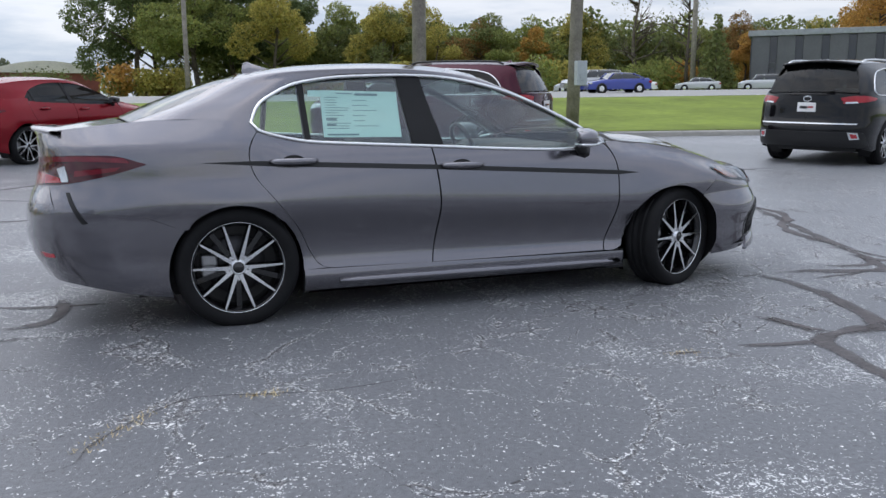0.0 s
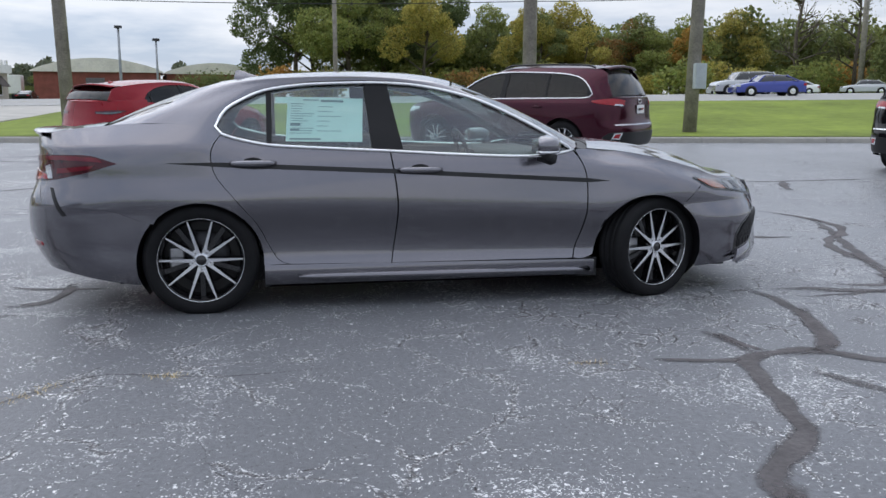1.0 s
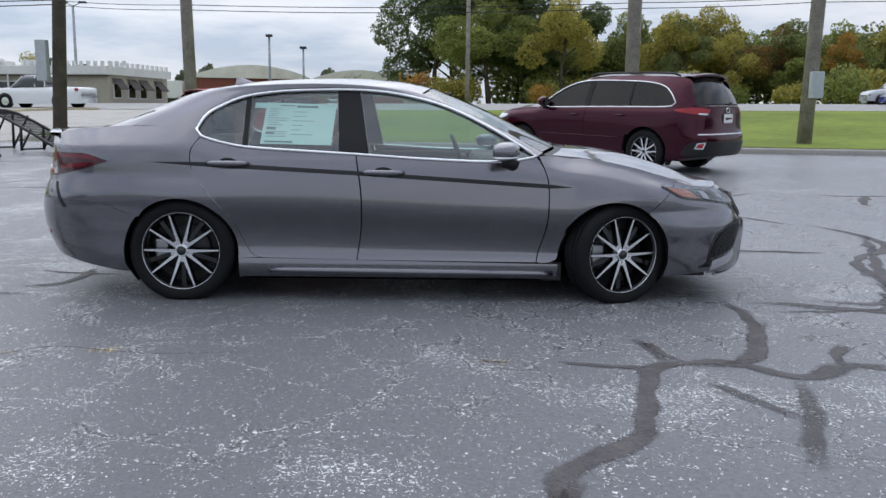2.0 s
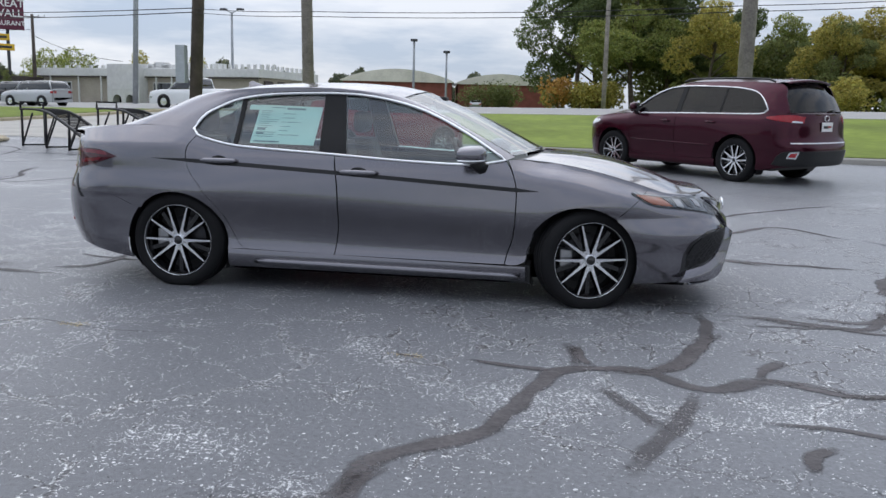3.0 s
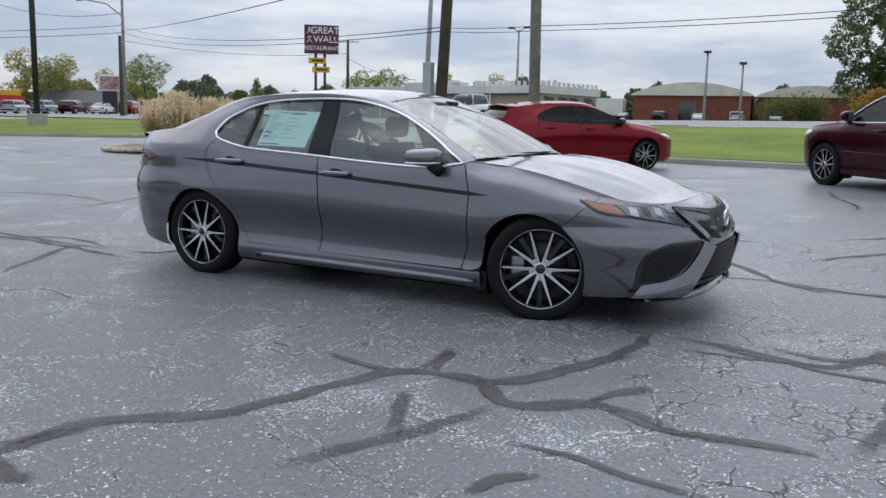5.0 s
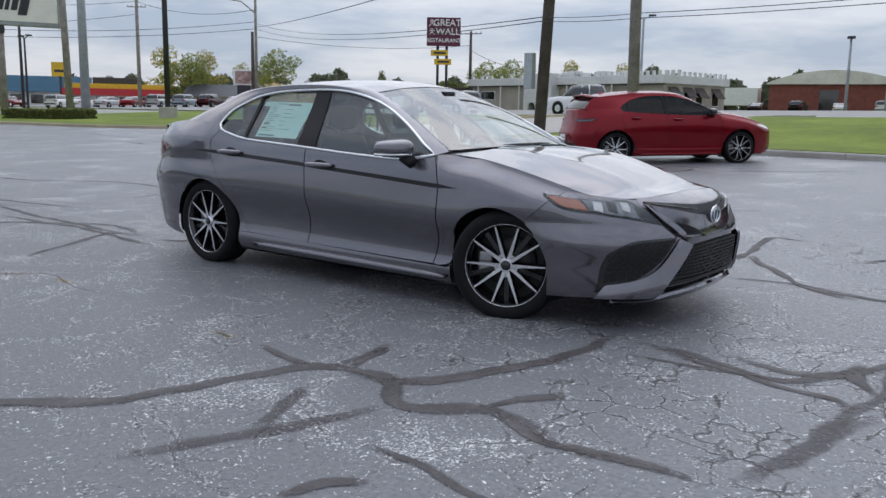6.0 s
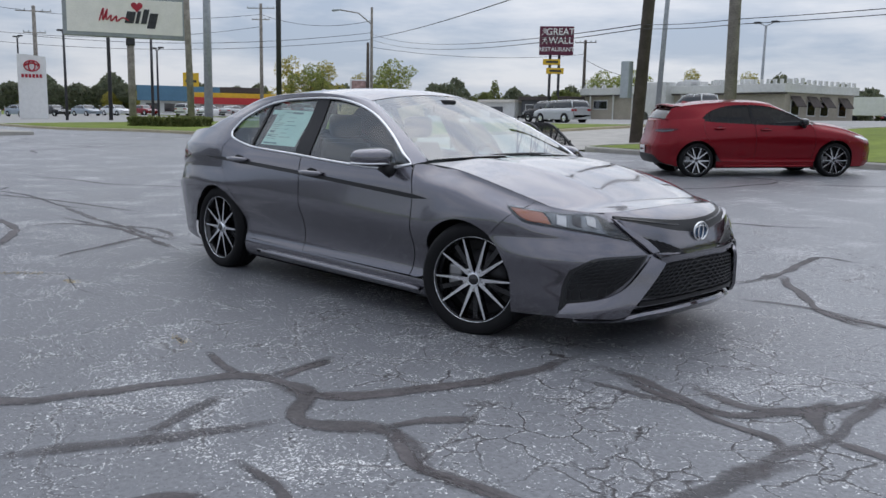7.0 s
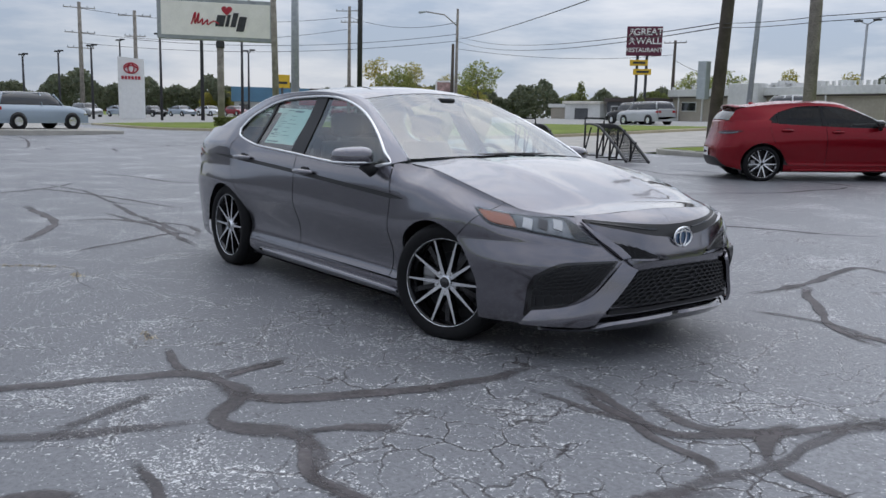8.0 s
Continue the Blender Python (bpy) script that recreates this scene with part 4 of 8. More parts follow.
def sedan_tables():
    return dict(
        paint=GREY, xf=1.4125, xr=-1.4125, archz=0.305, archr=0.362, cowl=0.97, deck=-1.90, xcf=1.35, xcr=-1.55, corner=3.0, fall=0.036, flare=0.022, ends=0.902, bulge=0.032, roll_rear=0.072, deck_top=1.11, back_crown=0.035, headliner=True,
        wz=[(0.14, 0.83), (0.20, 0.862), (0.24, 0.866), (0.27, 0.860), (0.30, 0.8515), (0.34, 0.843), (0.38, 0.8390), (0.42, 0.8395), (0.46, 0.8445), (0.50, 0.8545), (0.54, 0.869), (0.58, 0.8875), (0.62, 0.9055), (0.65, 0.9145), (0.68, 0.917), (0.72, 0.9145), (0.80, 0.903), (0.87, 0.888), (0.93, 0.868), (0.98, 0.843), (1.05, 0.80), (1.10, 0.767), (1.2, 0.702), (1.3, 0.645), (1.36, 0.612), (1.45, 0.56)],
        nose=[(0.14, 2.22), (0.20, 2.31), (0.27, 2.355), (0.34, 2.36), (0.50, 2.374), (0.55, 2.362), (0.61, 2.333), (0.67, 2.305), (0.70, 2.290), (0.73, 2.258), (0.755, 2.218), (0.78, 2.170)],
        tail=[(0.20, -2.34), (0.26, -2.40), (0.33, -2.445), (0.42, -2.485), (0.52, -2.502), (0.60, -2.500), (0.68, -2.478), (0.78, -2.435), (0.90, -2.410), (1.08, -2.415)],
        top_edge=[(-2.6, 1.05), (-2.33, 1.060), (-1.93, 1.105), (-1.5, 1.12), (-1.2, 1.6), (0.6, 1.6), (0.8, 1.0), (0.97, 0.960), (1.2, 0.938), (1.45, 0.895), (1.7, 0.830), (1.82, 0.792), (1.9, 0.768), (2.05, 0.752), (2.12, 0.744)],
        hood_end=2.05, fender_front=(1.80, 0.798), lip=[(0.56, 0.752), (0.40, 0.760), (0.20, 0.768), (0.0, 0.772)],
        belt=[(-1.305, 1.10), (-1.275, 1.058), (-1.15, 1.02), (-0.98, 0.990), (-0.64, 0.970), (-0.287, 0.953), (0.096, 0.931), (0.49, 0.916), (0.70, 0.922), (0.868, 0.950)],
        dlo_top=[(-1.305, 1.10), (-1.255, 1.19), (-1.165, 1.25), (-1.03, 1.309), (-0.82, 1.344), (-0.61, 1.357), (-0.34, 1.362), (-0.10, 1.348), (0.15, 1.300), (0.365, 1.228), (0.62, 1.102), (0.868, 0.950)],
        fdoor=[(0.868, 0.950), (0.915, 0.877), (0.945, 0.77), (0.946, 0.591), (0.930, 0.446), (0.897, 0.338), (0.880, 0.262)],
        bline=[(-0.287, 0.953), (-0.256, 0.746), (-0.248, 0.605), (-0.257, 0.464), (-0.285, 0.268)],
        rdoor=[(-1.275, 1.058), (-1.323, 0.99), (-1.335, 0.911), (-1.304, 0.808), (-1.208, 0.687), (-1.085, 0.528), (-1.015, 0.385), (-0.965, 0.305), (-0.895, 0.280)],
        seam_f=54, arch_fx=1.378, seam=[(1.70, 0.700)], seam_r=138, door_cut=44, bump_f=-20, nose_low=0.20, tail_low=0.26,
        quarter=[(-2.31, 0.66), (-2.335, 0.80), (-2.33, 0.95), (-2.32, 1.060)], bumper_top=[(-2.1, 0.645), (-1.9, 0.628)], deck_edge=[(-2.32, 1.060), (-2.1, 1.088), (-1.93, 1.105)],
        sill=[(-1.052, 0.284), (1.025, 0.258)], sail=[(-1.75, 1.118), (-1.55, 1.118), (-1.42, 1.110)], strip=(-0.915, 0.283), sill_low=0.150,
        rail_back=[(-1.93, 0.700, 1.100), (-1.65, 0.640, 1.200), (-1.36, 0.562, 1.336)],
        rail_roof=[(-1.36, 0.562, 1.336), (-1.0, 0.578, 1.386), (-0.5, 0.585, 1.404), (-0.1, 0.580, 1.386), (0.13, 0.566, 1.346)],
        rail_front=[(0.13, 0.566, 1.346), (0.5, 0.655, 1.190), (0.92, 0.760, 0.972)],
        head_f=(0.20, 0, 1.398), head_r=(-1.27, 0, 1.384), cowl_mid=(1.08, 0, 1.0), deck_mid=(-1.99, 0, 1.122),
        divider=-1.0, bpillar=(-0.395, -0.205), blean=0.075, trim=0.011, tyre=0.334, rim=0.243, tyre_w=0.225, track=1.565, wheel=FIVE_V, steer=20.0)


def hexmesh(car, sh, name, border, cell_w, cell_h, off=0.012, rad=0.004, mode="front", both=True, label="", mat=None):
    """A honeycomb of thin bars over a patch of the body."""
    g3 = sh.end(coons(*border, 60, 30, 0.0), mode == "front")
    g3 = push(g3, off)
    lu = float(np.mean(np.sum(np.linalg.norm(np.diff(g3, axis=1), axis=-1), axis=1)))
    lv = float(np.mean(np.sum(np.linalg.norm(np.diff(g3, axis=0), axis=-1), axis=0)))
    nu, nv = max(2, round(lu / cell_w)), max(2, round(lv / (cell_h * 0.75)))

    def at(u, v):
        u, v = min(max(u, 0), 1) * 59, min(max(v, 0), 1) * 29
        i, j = min(int(u), 58), min(int(v), 28)
        a, b = u - i, v - j
        return g3[j, i] * (1 - a) * (1 - b) + g3[j, i + 1] * a * (1 - b) + g3[j + 1, i] * (1 - a) * b + g3[j + 1, i + 1] * a * b

    bars = []
    for j in range(nv + 1):
        for i in range(nu + 1):
            cu, cv = (i + 0.5 * (j % 2)) / nu, j / nv
            hw, hh = 0.5 / nu, 0.67 / nv
            c = [(cu - hw, cv + hh / 2), (cu, cv + hh), (cu + hw, cv + hh / 2), (cu + hw, cv - hh / 2)]
            for (a, b), (a2, b2) in zip(c[:-1], c[1:]):
                if -0.01 < (a + a2) / 2 < 1.01 and -0.01 < (b + b2) / 2 < 1.01:
                    p, q = at(a, b), at(a2, b2)
                    if np.linalg.norm(p - q) > 0.004:
                        bars.append(tube([p, q], rad, 4))
    v, f = merge(bars)
    for mm in ((1, -1) if both else (1,)):
        vv = [(x, y * mm, z) for x, y, z in v]
        ob = piece(name, vv, [q[::mm] for q in f], mat or MESHBLACK, car, label, smooth=False)
        ob["kind"] = "stuff"


def door_mirror(car, x, y, z, size, mat, foot, glossy=False):
    """An outside mirror on its foot; y is the outer side, negative on the right."""
    sx, sy, sz = size
    for sgn in (-1, 1):
        verts, nu, nv = [], 20, 12
        for j in range(nv + 1):
            ph = math.pi * (j / nv - 0.5)
            for i in range(nu):
                th = 2 * math.pi * i / nu
                pw = lambda c, e: math.copysign(abs(c) ** e, c)
                cx, cy, cz = pw(math.cos(th), 0.75) * pw(math.cos(ph), 0.6), pw(math.sin(th), 0.75) * pw(math.cos(ph), 0.6), pw(math.sin(ph), 0.75)
                shift = 0.35 * sx * cy                     # the outer end sweeps back
                verts.append((x + sx * cx * (1.0 if cx > 0 else 0.55) - shift, sgn * (abs(y) + sy * cy), z + sz * cz * (1 - 0.18 * cy)))
        faces = [(j * nu + i, j * nu + (i + 1) % nu, (j + 1) * nu + (i + 1) % nu, (j + 1) * nu + i) for j in range(nv) for i in range(nu)]
        mirror = piece("door_mirror", verts, faces, mat, car, "body-coloured door mirror housing")
        band = [(x + sx * 0.9 * math.cos(t) * (1.0 if math.cos(t) > 0 else 0.55) - 0.35 * sx * math.sin(t), sgn * (abs(y) + sy * 1.0 * math.sin(t)), z - sz * 0.62) for t in np.linspace(0, 2 * math.pi, 24, endpoint=False)]
        v, f = tube(band, 0.009, 6, closed=True)
        piece("mirror_band", v, f, CHROME if glossy else BLACK, mirror, "dark lower mirror band")
        g = [(x - sx * 0.56, sgn * (abs(y) + a * sy * 0.8), z + b * sz * 0.75) for b in (-1, 1) for a in (-1, 1)]
        piece("mirror_glass", g, [(0, 1, 3, 2)], CHROME, mirror, "mirror glass")
        fx, fy, fz = foot
        v, f = tube([(fx, sgn * fy, fz), (x + 0.02, sgn * (abs(y) - sy * 0.55), z - sz * 0.75)], [0.055, 0.038], 8, flat=0.8)
        piece("mirror_foot", v, f, BLACK, mirror, "black mirror foot")


def door_handles(car, sh, spans, mat, cup=True):
    for x0, x1, z in spans:
        for sgn in (-1, 1):
            xs = np.linspace(x0, x1, 13)
            bow = np.sin(np.linspace(0, math.pi, 13)) ** 0.45
            ys = np.array([float(sh.half(x, z)) for x in xs])
            v, f = tube([(x, sgn * (y + 0.006 + 0.034 * b), z) for x, y, b in zip(xs, ys, bow)], 0.012 + 0.008 * bow, 8)
            h = piece("door_handle", v, f, mat, car, "body-coloured pull handle")
            if cup:
                xc = (x0 + x1) / 2
                ring = [(xc + 0.062 * math.cos(t), sgn * (float(sh.half(xc, z)) + 0.003 + 0.0 * t), z + 0.034 * math.sin(t)) for t in np.linspace(0, 2 * math.pi, 20, endpoint=False)]
                piece("handle_cup", ring, [tuple(range(20))[::-sgn]], BLACK, h, "dark finger recess behind the handle", smooth=False)


LAMPGREY = material("lamp_bowl", (0.15, 0.16, 0.175), 0.25, 0.6, spots=0.45, scale=22)


def grey_sedan():
    s = sedan_tables()
    car, sh, P, panel = car_body(s, pose(0, 0, 0), "grey_sedan", "dark grey midsize sedan parked on asphalt, front wheels turned")
    O = lambda nm, b, mat, lab="", **k: overlay(car, sh, nm, b, mat, lab, **k)
    # head lamps
    hb = [(14.0, 0.760), (19.8, 0.694), (32.3, 0.672), (47.1, 0.648), (53.9, 0.634), (62.9, 0.613)]
    ht = [(14.0, 0.768), (19.4, 0.756), (24.1, 0.747), (36.1, 0.740), (47.4, 0.740), (52.8, 0.708), (58.2, 0.667), (62.9, 0.619)]
    O("headlight", (hb, ht, [hb[0], ht[0]], [hb[-1], ht[-1]]), GLOSSBLACK, "black-edged headlight", off=0.004, nu=30, nv=10)
    O("turn_signal", ([(15.6, 0.750), (20.2, 0.704), (29.5, 0.684)], [(15.6, 0.757), (19.8, 0.749), (25.5, 0.738)], [(15.6, 0.750), (15.6, 0.757)], [(29.5, 0.684), (25.5, 0.738)]), AMBER, "amber side marker", off=0.008)
    O("reflector", ([(30, 0.684), (38, 0.670), (53, 0.645)], [(26.5, 0.738), (37, 0.733), (47.0, 0.732)], [(30, 0.684), (26.5, 0.738)], [(53, 0.645), (47.0, 0.732)]), LAMPGREY, "grey lamp interior", off=0.008)
    for a in (33.5, 39.5, 45.5):
        O("projector", ([(a - 1.8, 0.686), (a + 2.2, 0.674)], [(a - 2.6, 0.728), (a + 1.2, 0.722)], [(a - 1.8, 0.686), (a - 2.6, 0.728)], [(a + 2.2, 0.674), (a + 1.2, 0.722)]), STEEL if a != 39.5 else DARKMETAL, "bright lamp reflector", off=0.012, nu=6, nv=6)
    O("headlight_lens", (hb, ht, [hb[0], ht[0]], [hb[-1], ht[-1]]), CLEAR, "clear lamp cover", off=0.016, nu=30, nv=10)
    # tail lamps
    O("taillight", ([(72, 0.772), (44.9, 0.794), (30, 0.825), (21.2, 0.852), (12.2, 0.893)], [(72, 0.925), (47.8, 0.938), (36, 0.941), (21.9, 0.937), (12.2, 0.896)], [(72, 0.772), (72, 0.925)], [(12.2, 0.893), (12.2, 0.896)]), DARKLENS, "smoked red taillight", mode="rear", off=0.005, nu=26, nv=10)
    O("light_bar", ([(71, 0.896), (47, 0.908), (30, 0.909), (17, 0.901)], [(71, 0.920), (47.8, 0.932), (32, 0.934), (19, 0.926)], [(71, 0.896), (71, 0.920)], [(17, 0.901), (19, 0.926)]), DEEPLENS, "red light bar", mode="rear", off=0.010)
    O("light_bar", ([(40, 0.832), (30, 0.846), (22, 0.862)], [(40, 0.862), (30, 0.872), (20, 0.882)], [(40, 0.832), (40, 0.862)], [(22, 0.862), (20, 0.882)]), DEEPLENS, "red light bar", mode="rear", off=0.010)
    O("brake_light", ([(71, 0.780), (47, 0.800)], [(71, 0.850), (56, 0.835), (49, 0.825)], [(71, 0.780), (71, 0.850)], [(47, 0.800), (49, 0.825)]), REDLENS, "red brake light", mode="rear", off=0.011)
    O("reverse_light", ([(46.5, 0.800), (42.5, 0.805)], [(51, 0.870), (46, 0.885)], [(46.5, 0.800), (51, 0.870)], [(42.5, 0.805), (46, 0.885)]), LAMPWHITE, "clear reversing light", mode="rear", off=0.011, nu=5)
    O("bumper_vent", ([(32.5, 0.592), (30.2, 0.596)], [(43.5, 0.752), (41.5, 0.752)], [(32.5, 0.592), (43.5, 0.752)], [(30.2, 0.596), (41.5, 0.752)]), BLACK, "black bumper corner vent", mode="rear", off=0.003, nu=4)
    O("rear_reflector", ([(60, 0.400), (50, 0.405)], [(60, 0.430), (50, 0.425)], [(60, 0.400), (60, 0.430)], [(50, 0.405), (50, 0.425)]), REDLENS, "small red reflector", mode="rear", off=0.004, nu=6, nv=4)
    # grille and bumper
    O("grille_slot", ([(57.0, 0.706), (71.7, 0.678), (85.0, 0.640), (90, 0.626)], [(56.2, 0.733), (73.5, 0.716), (88.4, 0.698), (90, 0.697)], [(57.0, 0.706), (56.2, 0.733)], [(90, 0.626), (90, 0.697)]), BLACK, "black upper grille slot", off=0.008, nu=20, nv=5)
    O("grille_slat", ([(59, 0.717), (72, 0.699), (86, 0.672)], [(59, 0.721), (72, 0.705), (86, 0.679)], [(59, 0.717), (59, 0.721)], [(86, 0.672), (86, 0.679)]), GLOSSBLACK, "gloss black grille slat", off=0.012, nu=14, nv=3)
    up = ([(73.3, 0.549), (78, 0.545), (83.5, 0.540)], [(67.4, 0.629), (76.9, 0.595), (83.5, 0.548)], [(73.3, 0.549), (67.4, 0.629)], [(83.5, 0.540), (83.5, 0.548)])
    O("upper_mesh_backing", up, BLACK, "black mesh backing", off=0.007, nu=16, nv=8)
    hexmesh(car, sh, "upper_mesh", up, 0.042, 0.024, off=0.016, label="black honeycomb mesh")
    O("grille_v_bar", ([(66.2, 0.632), (76.5, 0.592), (83, 0.545), (87, 0.520), (90, 0.512)], [(57.0, 0.704), (71.7, 0.676), (85.0, 0.638), (90, 0.625)], [(66.2, 0.632), (57.0, 0.704)], [(90, 0.512), (90, 0.625)]), P, "body-coloured grille bar dipping under the badge", off=(0.012, 0.030), nu=28, nv=8)
    O("grille_frame", ([(71.0, 0.543), (74.2, 0.549)], [(54.6, 0.713), (57.6, 0.701)], [(71.0, 0.543), (63.6, 0.628), (54.6, 0.713)], [(74.2, 0.549), (67.8, 0.628), (57.6, 0.701)]), P, "body-coloured diagonal grille frame", off=0.022, nu=6, nv=20)
    lo = ([(65.9, 0.306), (78, 0.300), (90, 0.298)], [(76.4, 0.482), (84, 0.490), (90, 0.492)], [(65.9, 0.306), (76.4, 0.482)], [(90, 0.298), (90, 0.492)])
    O("lower_grille_backing", lo, BLACK, "black lower grille backing", off=0.008, nu=16, nv=8)
    hexmesh(car, sh, "lower_grille_mesh", lo, 0.052, 0.030, off=0.017, label="black honeycomb grille", rad=0.005)
    fog = ([(35.4, 0.292), (49.2, 0.325), (56.8, 0.369), (62.9, 0.434), (67.6, 0.526)], [(38.6, 0.446), (47.1, 0.511), (58, 0.526), (67.9, 0.530)], [(35.4, 0.292), (35.6, 0.366), (38.6, 0.446)], [(67.6, 0.526), (67.9, 0.530)])
    fogrim = ([(33.0, 0.238), (40, 0.262), (52, 0.325), (60, 0.40), (69.4, 0.53)], [(36.5, 0.458), (46.2, 0.523), (58, 0.538), (69.5, 0.540)], [(33.0, 0.238), (33.3, 0.366), (36.5, 0.458)], [(69.4, 0.53), (69.5, 0.540)])
    O("corner_vent_surround", fogrim, GLOSSBLACK, "dark corner vent surround", off=0.003, nu=20, nv=8)
    O("corner_vent_backing", fog, BLACK, "black corner vent", off=0.005, nu=20, nv=8)
    hexmesh(car, sh, "corner_vent_mesh", fog, 0.050, 0.026, off=0.008, label="black honeycomb vent")
    O("bumper_blade", ([(32.5, 0.222), (48.7, 0.226), (60.0, 0.232), (64.6, 0.300), (75.2, 0.500)], [(35.9, 0.276), (50.3, 0.309), (58.6, 0.354), (64.5, 0.43), (70.8, 0.530)], [(32.5, 0.222), (35.9, 0.276)], [(75.2, 0.500), (70.8, 0.530)]), P, "body-coloured bumper blade", off=(0.046, 0.008), nu=26, nv=7)
    O("grille_bar", ([(76.4, 0.490), (84, 0.498), (90, 0.500)], [(72.5, 0.540), (80, 0.528), (90, 0.522)], [(76.4, 0.490), (72.5, 0.540)], [(90, 0.500), (90, 0.522)]), P, "body-coloured grille bar", off=(0.010, 0.016), nu=14, nv=5)
    O("front_lip", ([(40, 0.196), (60, 0.200), (90, 0.214)], [(40.5, 0.206), (60, 0.216), (70, 0.236), (90, 0.246)], [(40, 0.196), (40.5, 0.206)], [(90, 0.205), (90, 0.246)]), P, "body-coloured front lip", off=(0.034, 0.040), nu=26, nv=4)
    O("lower_chin", ([(66, 0.268), (90, 0.276)], [(66.3, 0.290), (90, 0.294)], [(66, 0.268), (66.3, 0.290)], [(90, 0.276), (90, 0.294)]), BLACK, "black chin strip", off=0.020, nu=14, nv=4)
    # badge: an oval ring over a blue-grey disc
    xb = float(interp(s["nose"], 0.640)) + 0.046
    oval = lambda a, b, n: [(xb + 0.004 - 0.02 * (a * math.cos(t)) ** 2 / 0.01 * 0.06, a * math.cos(t), 0.638 + b * math.sin(t)) for t in np.linspace(0, 2 * math.pi, n, endpoint=False)]
    v, f = tube(oval(0.072, 0.050, 36), 0.007, 6, closed=True)
    badge = piece("badge", v, f, CHROME, car, "chrome oval badge on the grille")
    piece("badge_disc", [(xb - 0.002, 0.070 * math.cos(t), 0.638 + 0.048 * math.sin(t)) for t in np.linspace(0, 2 * math.pi, 32, endpoint=False)], [tuple(range(32))], material("badge_blue", (0.06, 0.12, 0.22), 0.15, 0.3, coat=1.0, spots=0.1, scale=30), badge, "blue-grey badge disc", smooth=False)
    v, f = tube(oval(0.026, 0.045, 24), 0.005, 6, closed=True)
    piece("badge_ring", v, f, CHROME, badge)
    v, f = tube([(xb + 0.004, y, 0.658 + 0.012 * math.cos(y / 0.06 * 1.5)) for y in np.linspace(-0.06, 0.06, 12)], 0.005, 6)
    piece("badge_ring", v, f, CHROME, badge)
    # side: stripe, handles, mirrors
    xs = np.linspace(-1.58, 1.09, 60)
    zc = interp([(-1.58, 0.894), (-1.33, 0.886), (-0.275, 0.835), (0.926, 0.766), (1.09, 0.760)], xs)
    hw = 0.0125 * np.minimum(1, np.minimum((xs + 1.58) / 0.3, (1.09 - xs) / 0.14)) + 0.0008
    g2 = np.stack([np.stack([xs, zc + k * hw], -1) for k in (-1, 1)])
    g3 = sh.side(g2)
    g3[..., 1] -= 0.0035
    for mm in (False, True):
        sheet("side_stripe", g3, BLACK, car, "thin black stripe along the doors", mirror=mm)
    door_handles(car, sh, ((-1.225, -0.965, 0.890), (-0.242, 0.020, 0.842)), P)
    door_mirror(car, 0.640, 0.985, 0.985, (0.10, 0.115, 0.058), P, (0.72, 0.855, 0.895), glossy=True)
    # sill skirt with a pale upper edge
    for sgn in (-1, 1):
        pts = [(x, sgn * (float(sh.half(x, 0.20)) + 0.012), 0.204 - 0.012 * (x + 0.9) / 1.9) for x in np.linspace(-0.85, 0.99, 20)]
        v, f = tube(pts, [0.014 + 0.014 * math.sin(math.pi * k / 19) ** 0.3 for k in range(20)], 8)
        piece("side_skirt", v, f, P, car, "body-coloured side skirt")
    # boot spoiler and roof fin
    ys = np.linspace(-0.62, 0.62, 29)
    rows = []
    for dx, dz in ((0.16, -0.002), (0.05, 0.008), (-0.035, 0.014), (-0.048, 0.006), (-0.036, -0.008), (0.03, -0.022)):
        rows.append([(float(interp(s["tail"], 1.08)) + 0.02 + dx + 0.14 * (abs(y) / 0.64) ** 3.0, y, 1.072 + dz - 0.022 * (abs(y) / 0.64) ** 3) for y in ys])
    sheet("boot_spoiler", np.array(rows), P, car, "body-coloured boot lip spoiler", smooth=True)
    fin = []
    for x, h, w in ((-1.02, 0.002, 0.010), (-1.12, 0.030, 0.026), (-1.20, 0.058, 0.020), (-1.225, 0.050, 0.012), (-1.235, 0.0, 0.022)):
        fin.append([(x, -w, 1.395 - 0.09 * (-1.02 - x) * 1.2), (x, -w * 0.35, 1.400 + h), (x, w * 0.35, 1.400 + h), (x, w, 1.395 - 0.09 * (-1.02 - x) * 1.2)])
    sheet("antenna_fin", np.array(fin), P, car, "shark fin antenna")
    # wipers and mirror pod
    for y0, y1 in ((-0.62, 0.05), (0.02, 0.60)):
        pts = [(1.075 - 0.20 * (abs(y) / 0.7) ** 2 - 0.02, y, 1.006 - 0.03 * (abs(y) / 0.7) ** 2 + 0.004) for y in np.linspace(y0, y1, 8)]
        v, f = tube(pts, 0.010, 5)
        piece("wiper", v, f, BLACK, car, "black windshield wiper")
    part("rear_view_mirror", box_bm(0.27, 0.31, -0.12, 0.12, 1.27, 1.33, 0.015), BLACK, car, "black interior mirror")
    part("sensor_pod", box_bm(0.24, 0.34, -0.06, 0.06, 1.335, 1.365, 0.01), BLACK, car, "black sensor pod under the windshield")
    # price sheet inside the rear door glass
    def on_glass(x, z, d):
        return (x, -float(sh.half(x, z)) + d, z)
    corner = lambda u, v: (-0.905 + 0.455 * u + 0.02 * v, 1.012 - 0.006 * u + 0.262 * v - 0.004 * u * v)
    g = np.array([[on_glass(*corner(u, v), 0.020) for u in np.linspace(0, 1, 8)] for v in np.linspace(0, 1, 6)])
    sheet_ob = sheet("price_sheet", g, PAPER, car, "pale green price sheet taped inside the glass", inward=(0, 0.002, 0))
    rnd = random.Random(4)
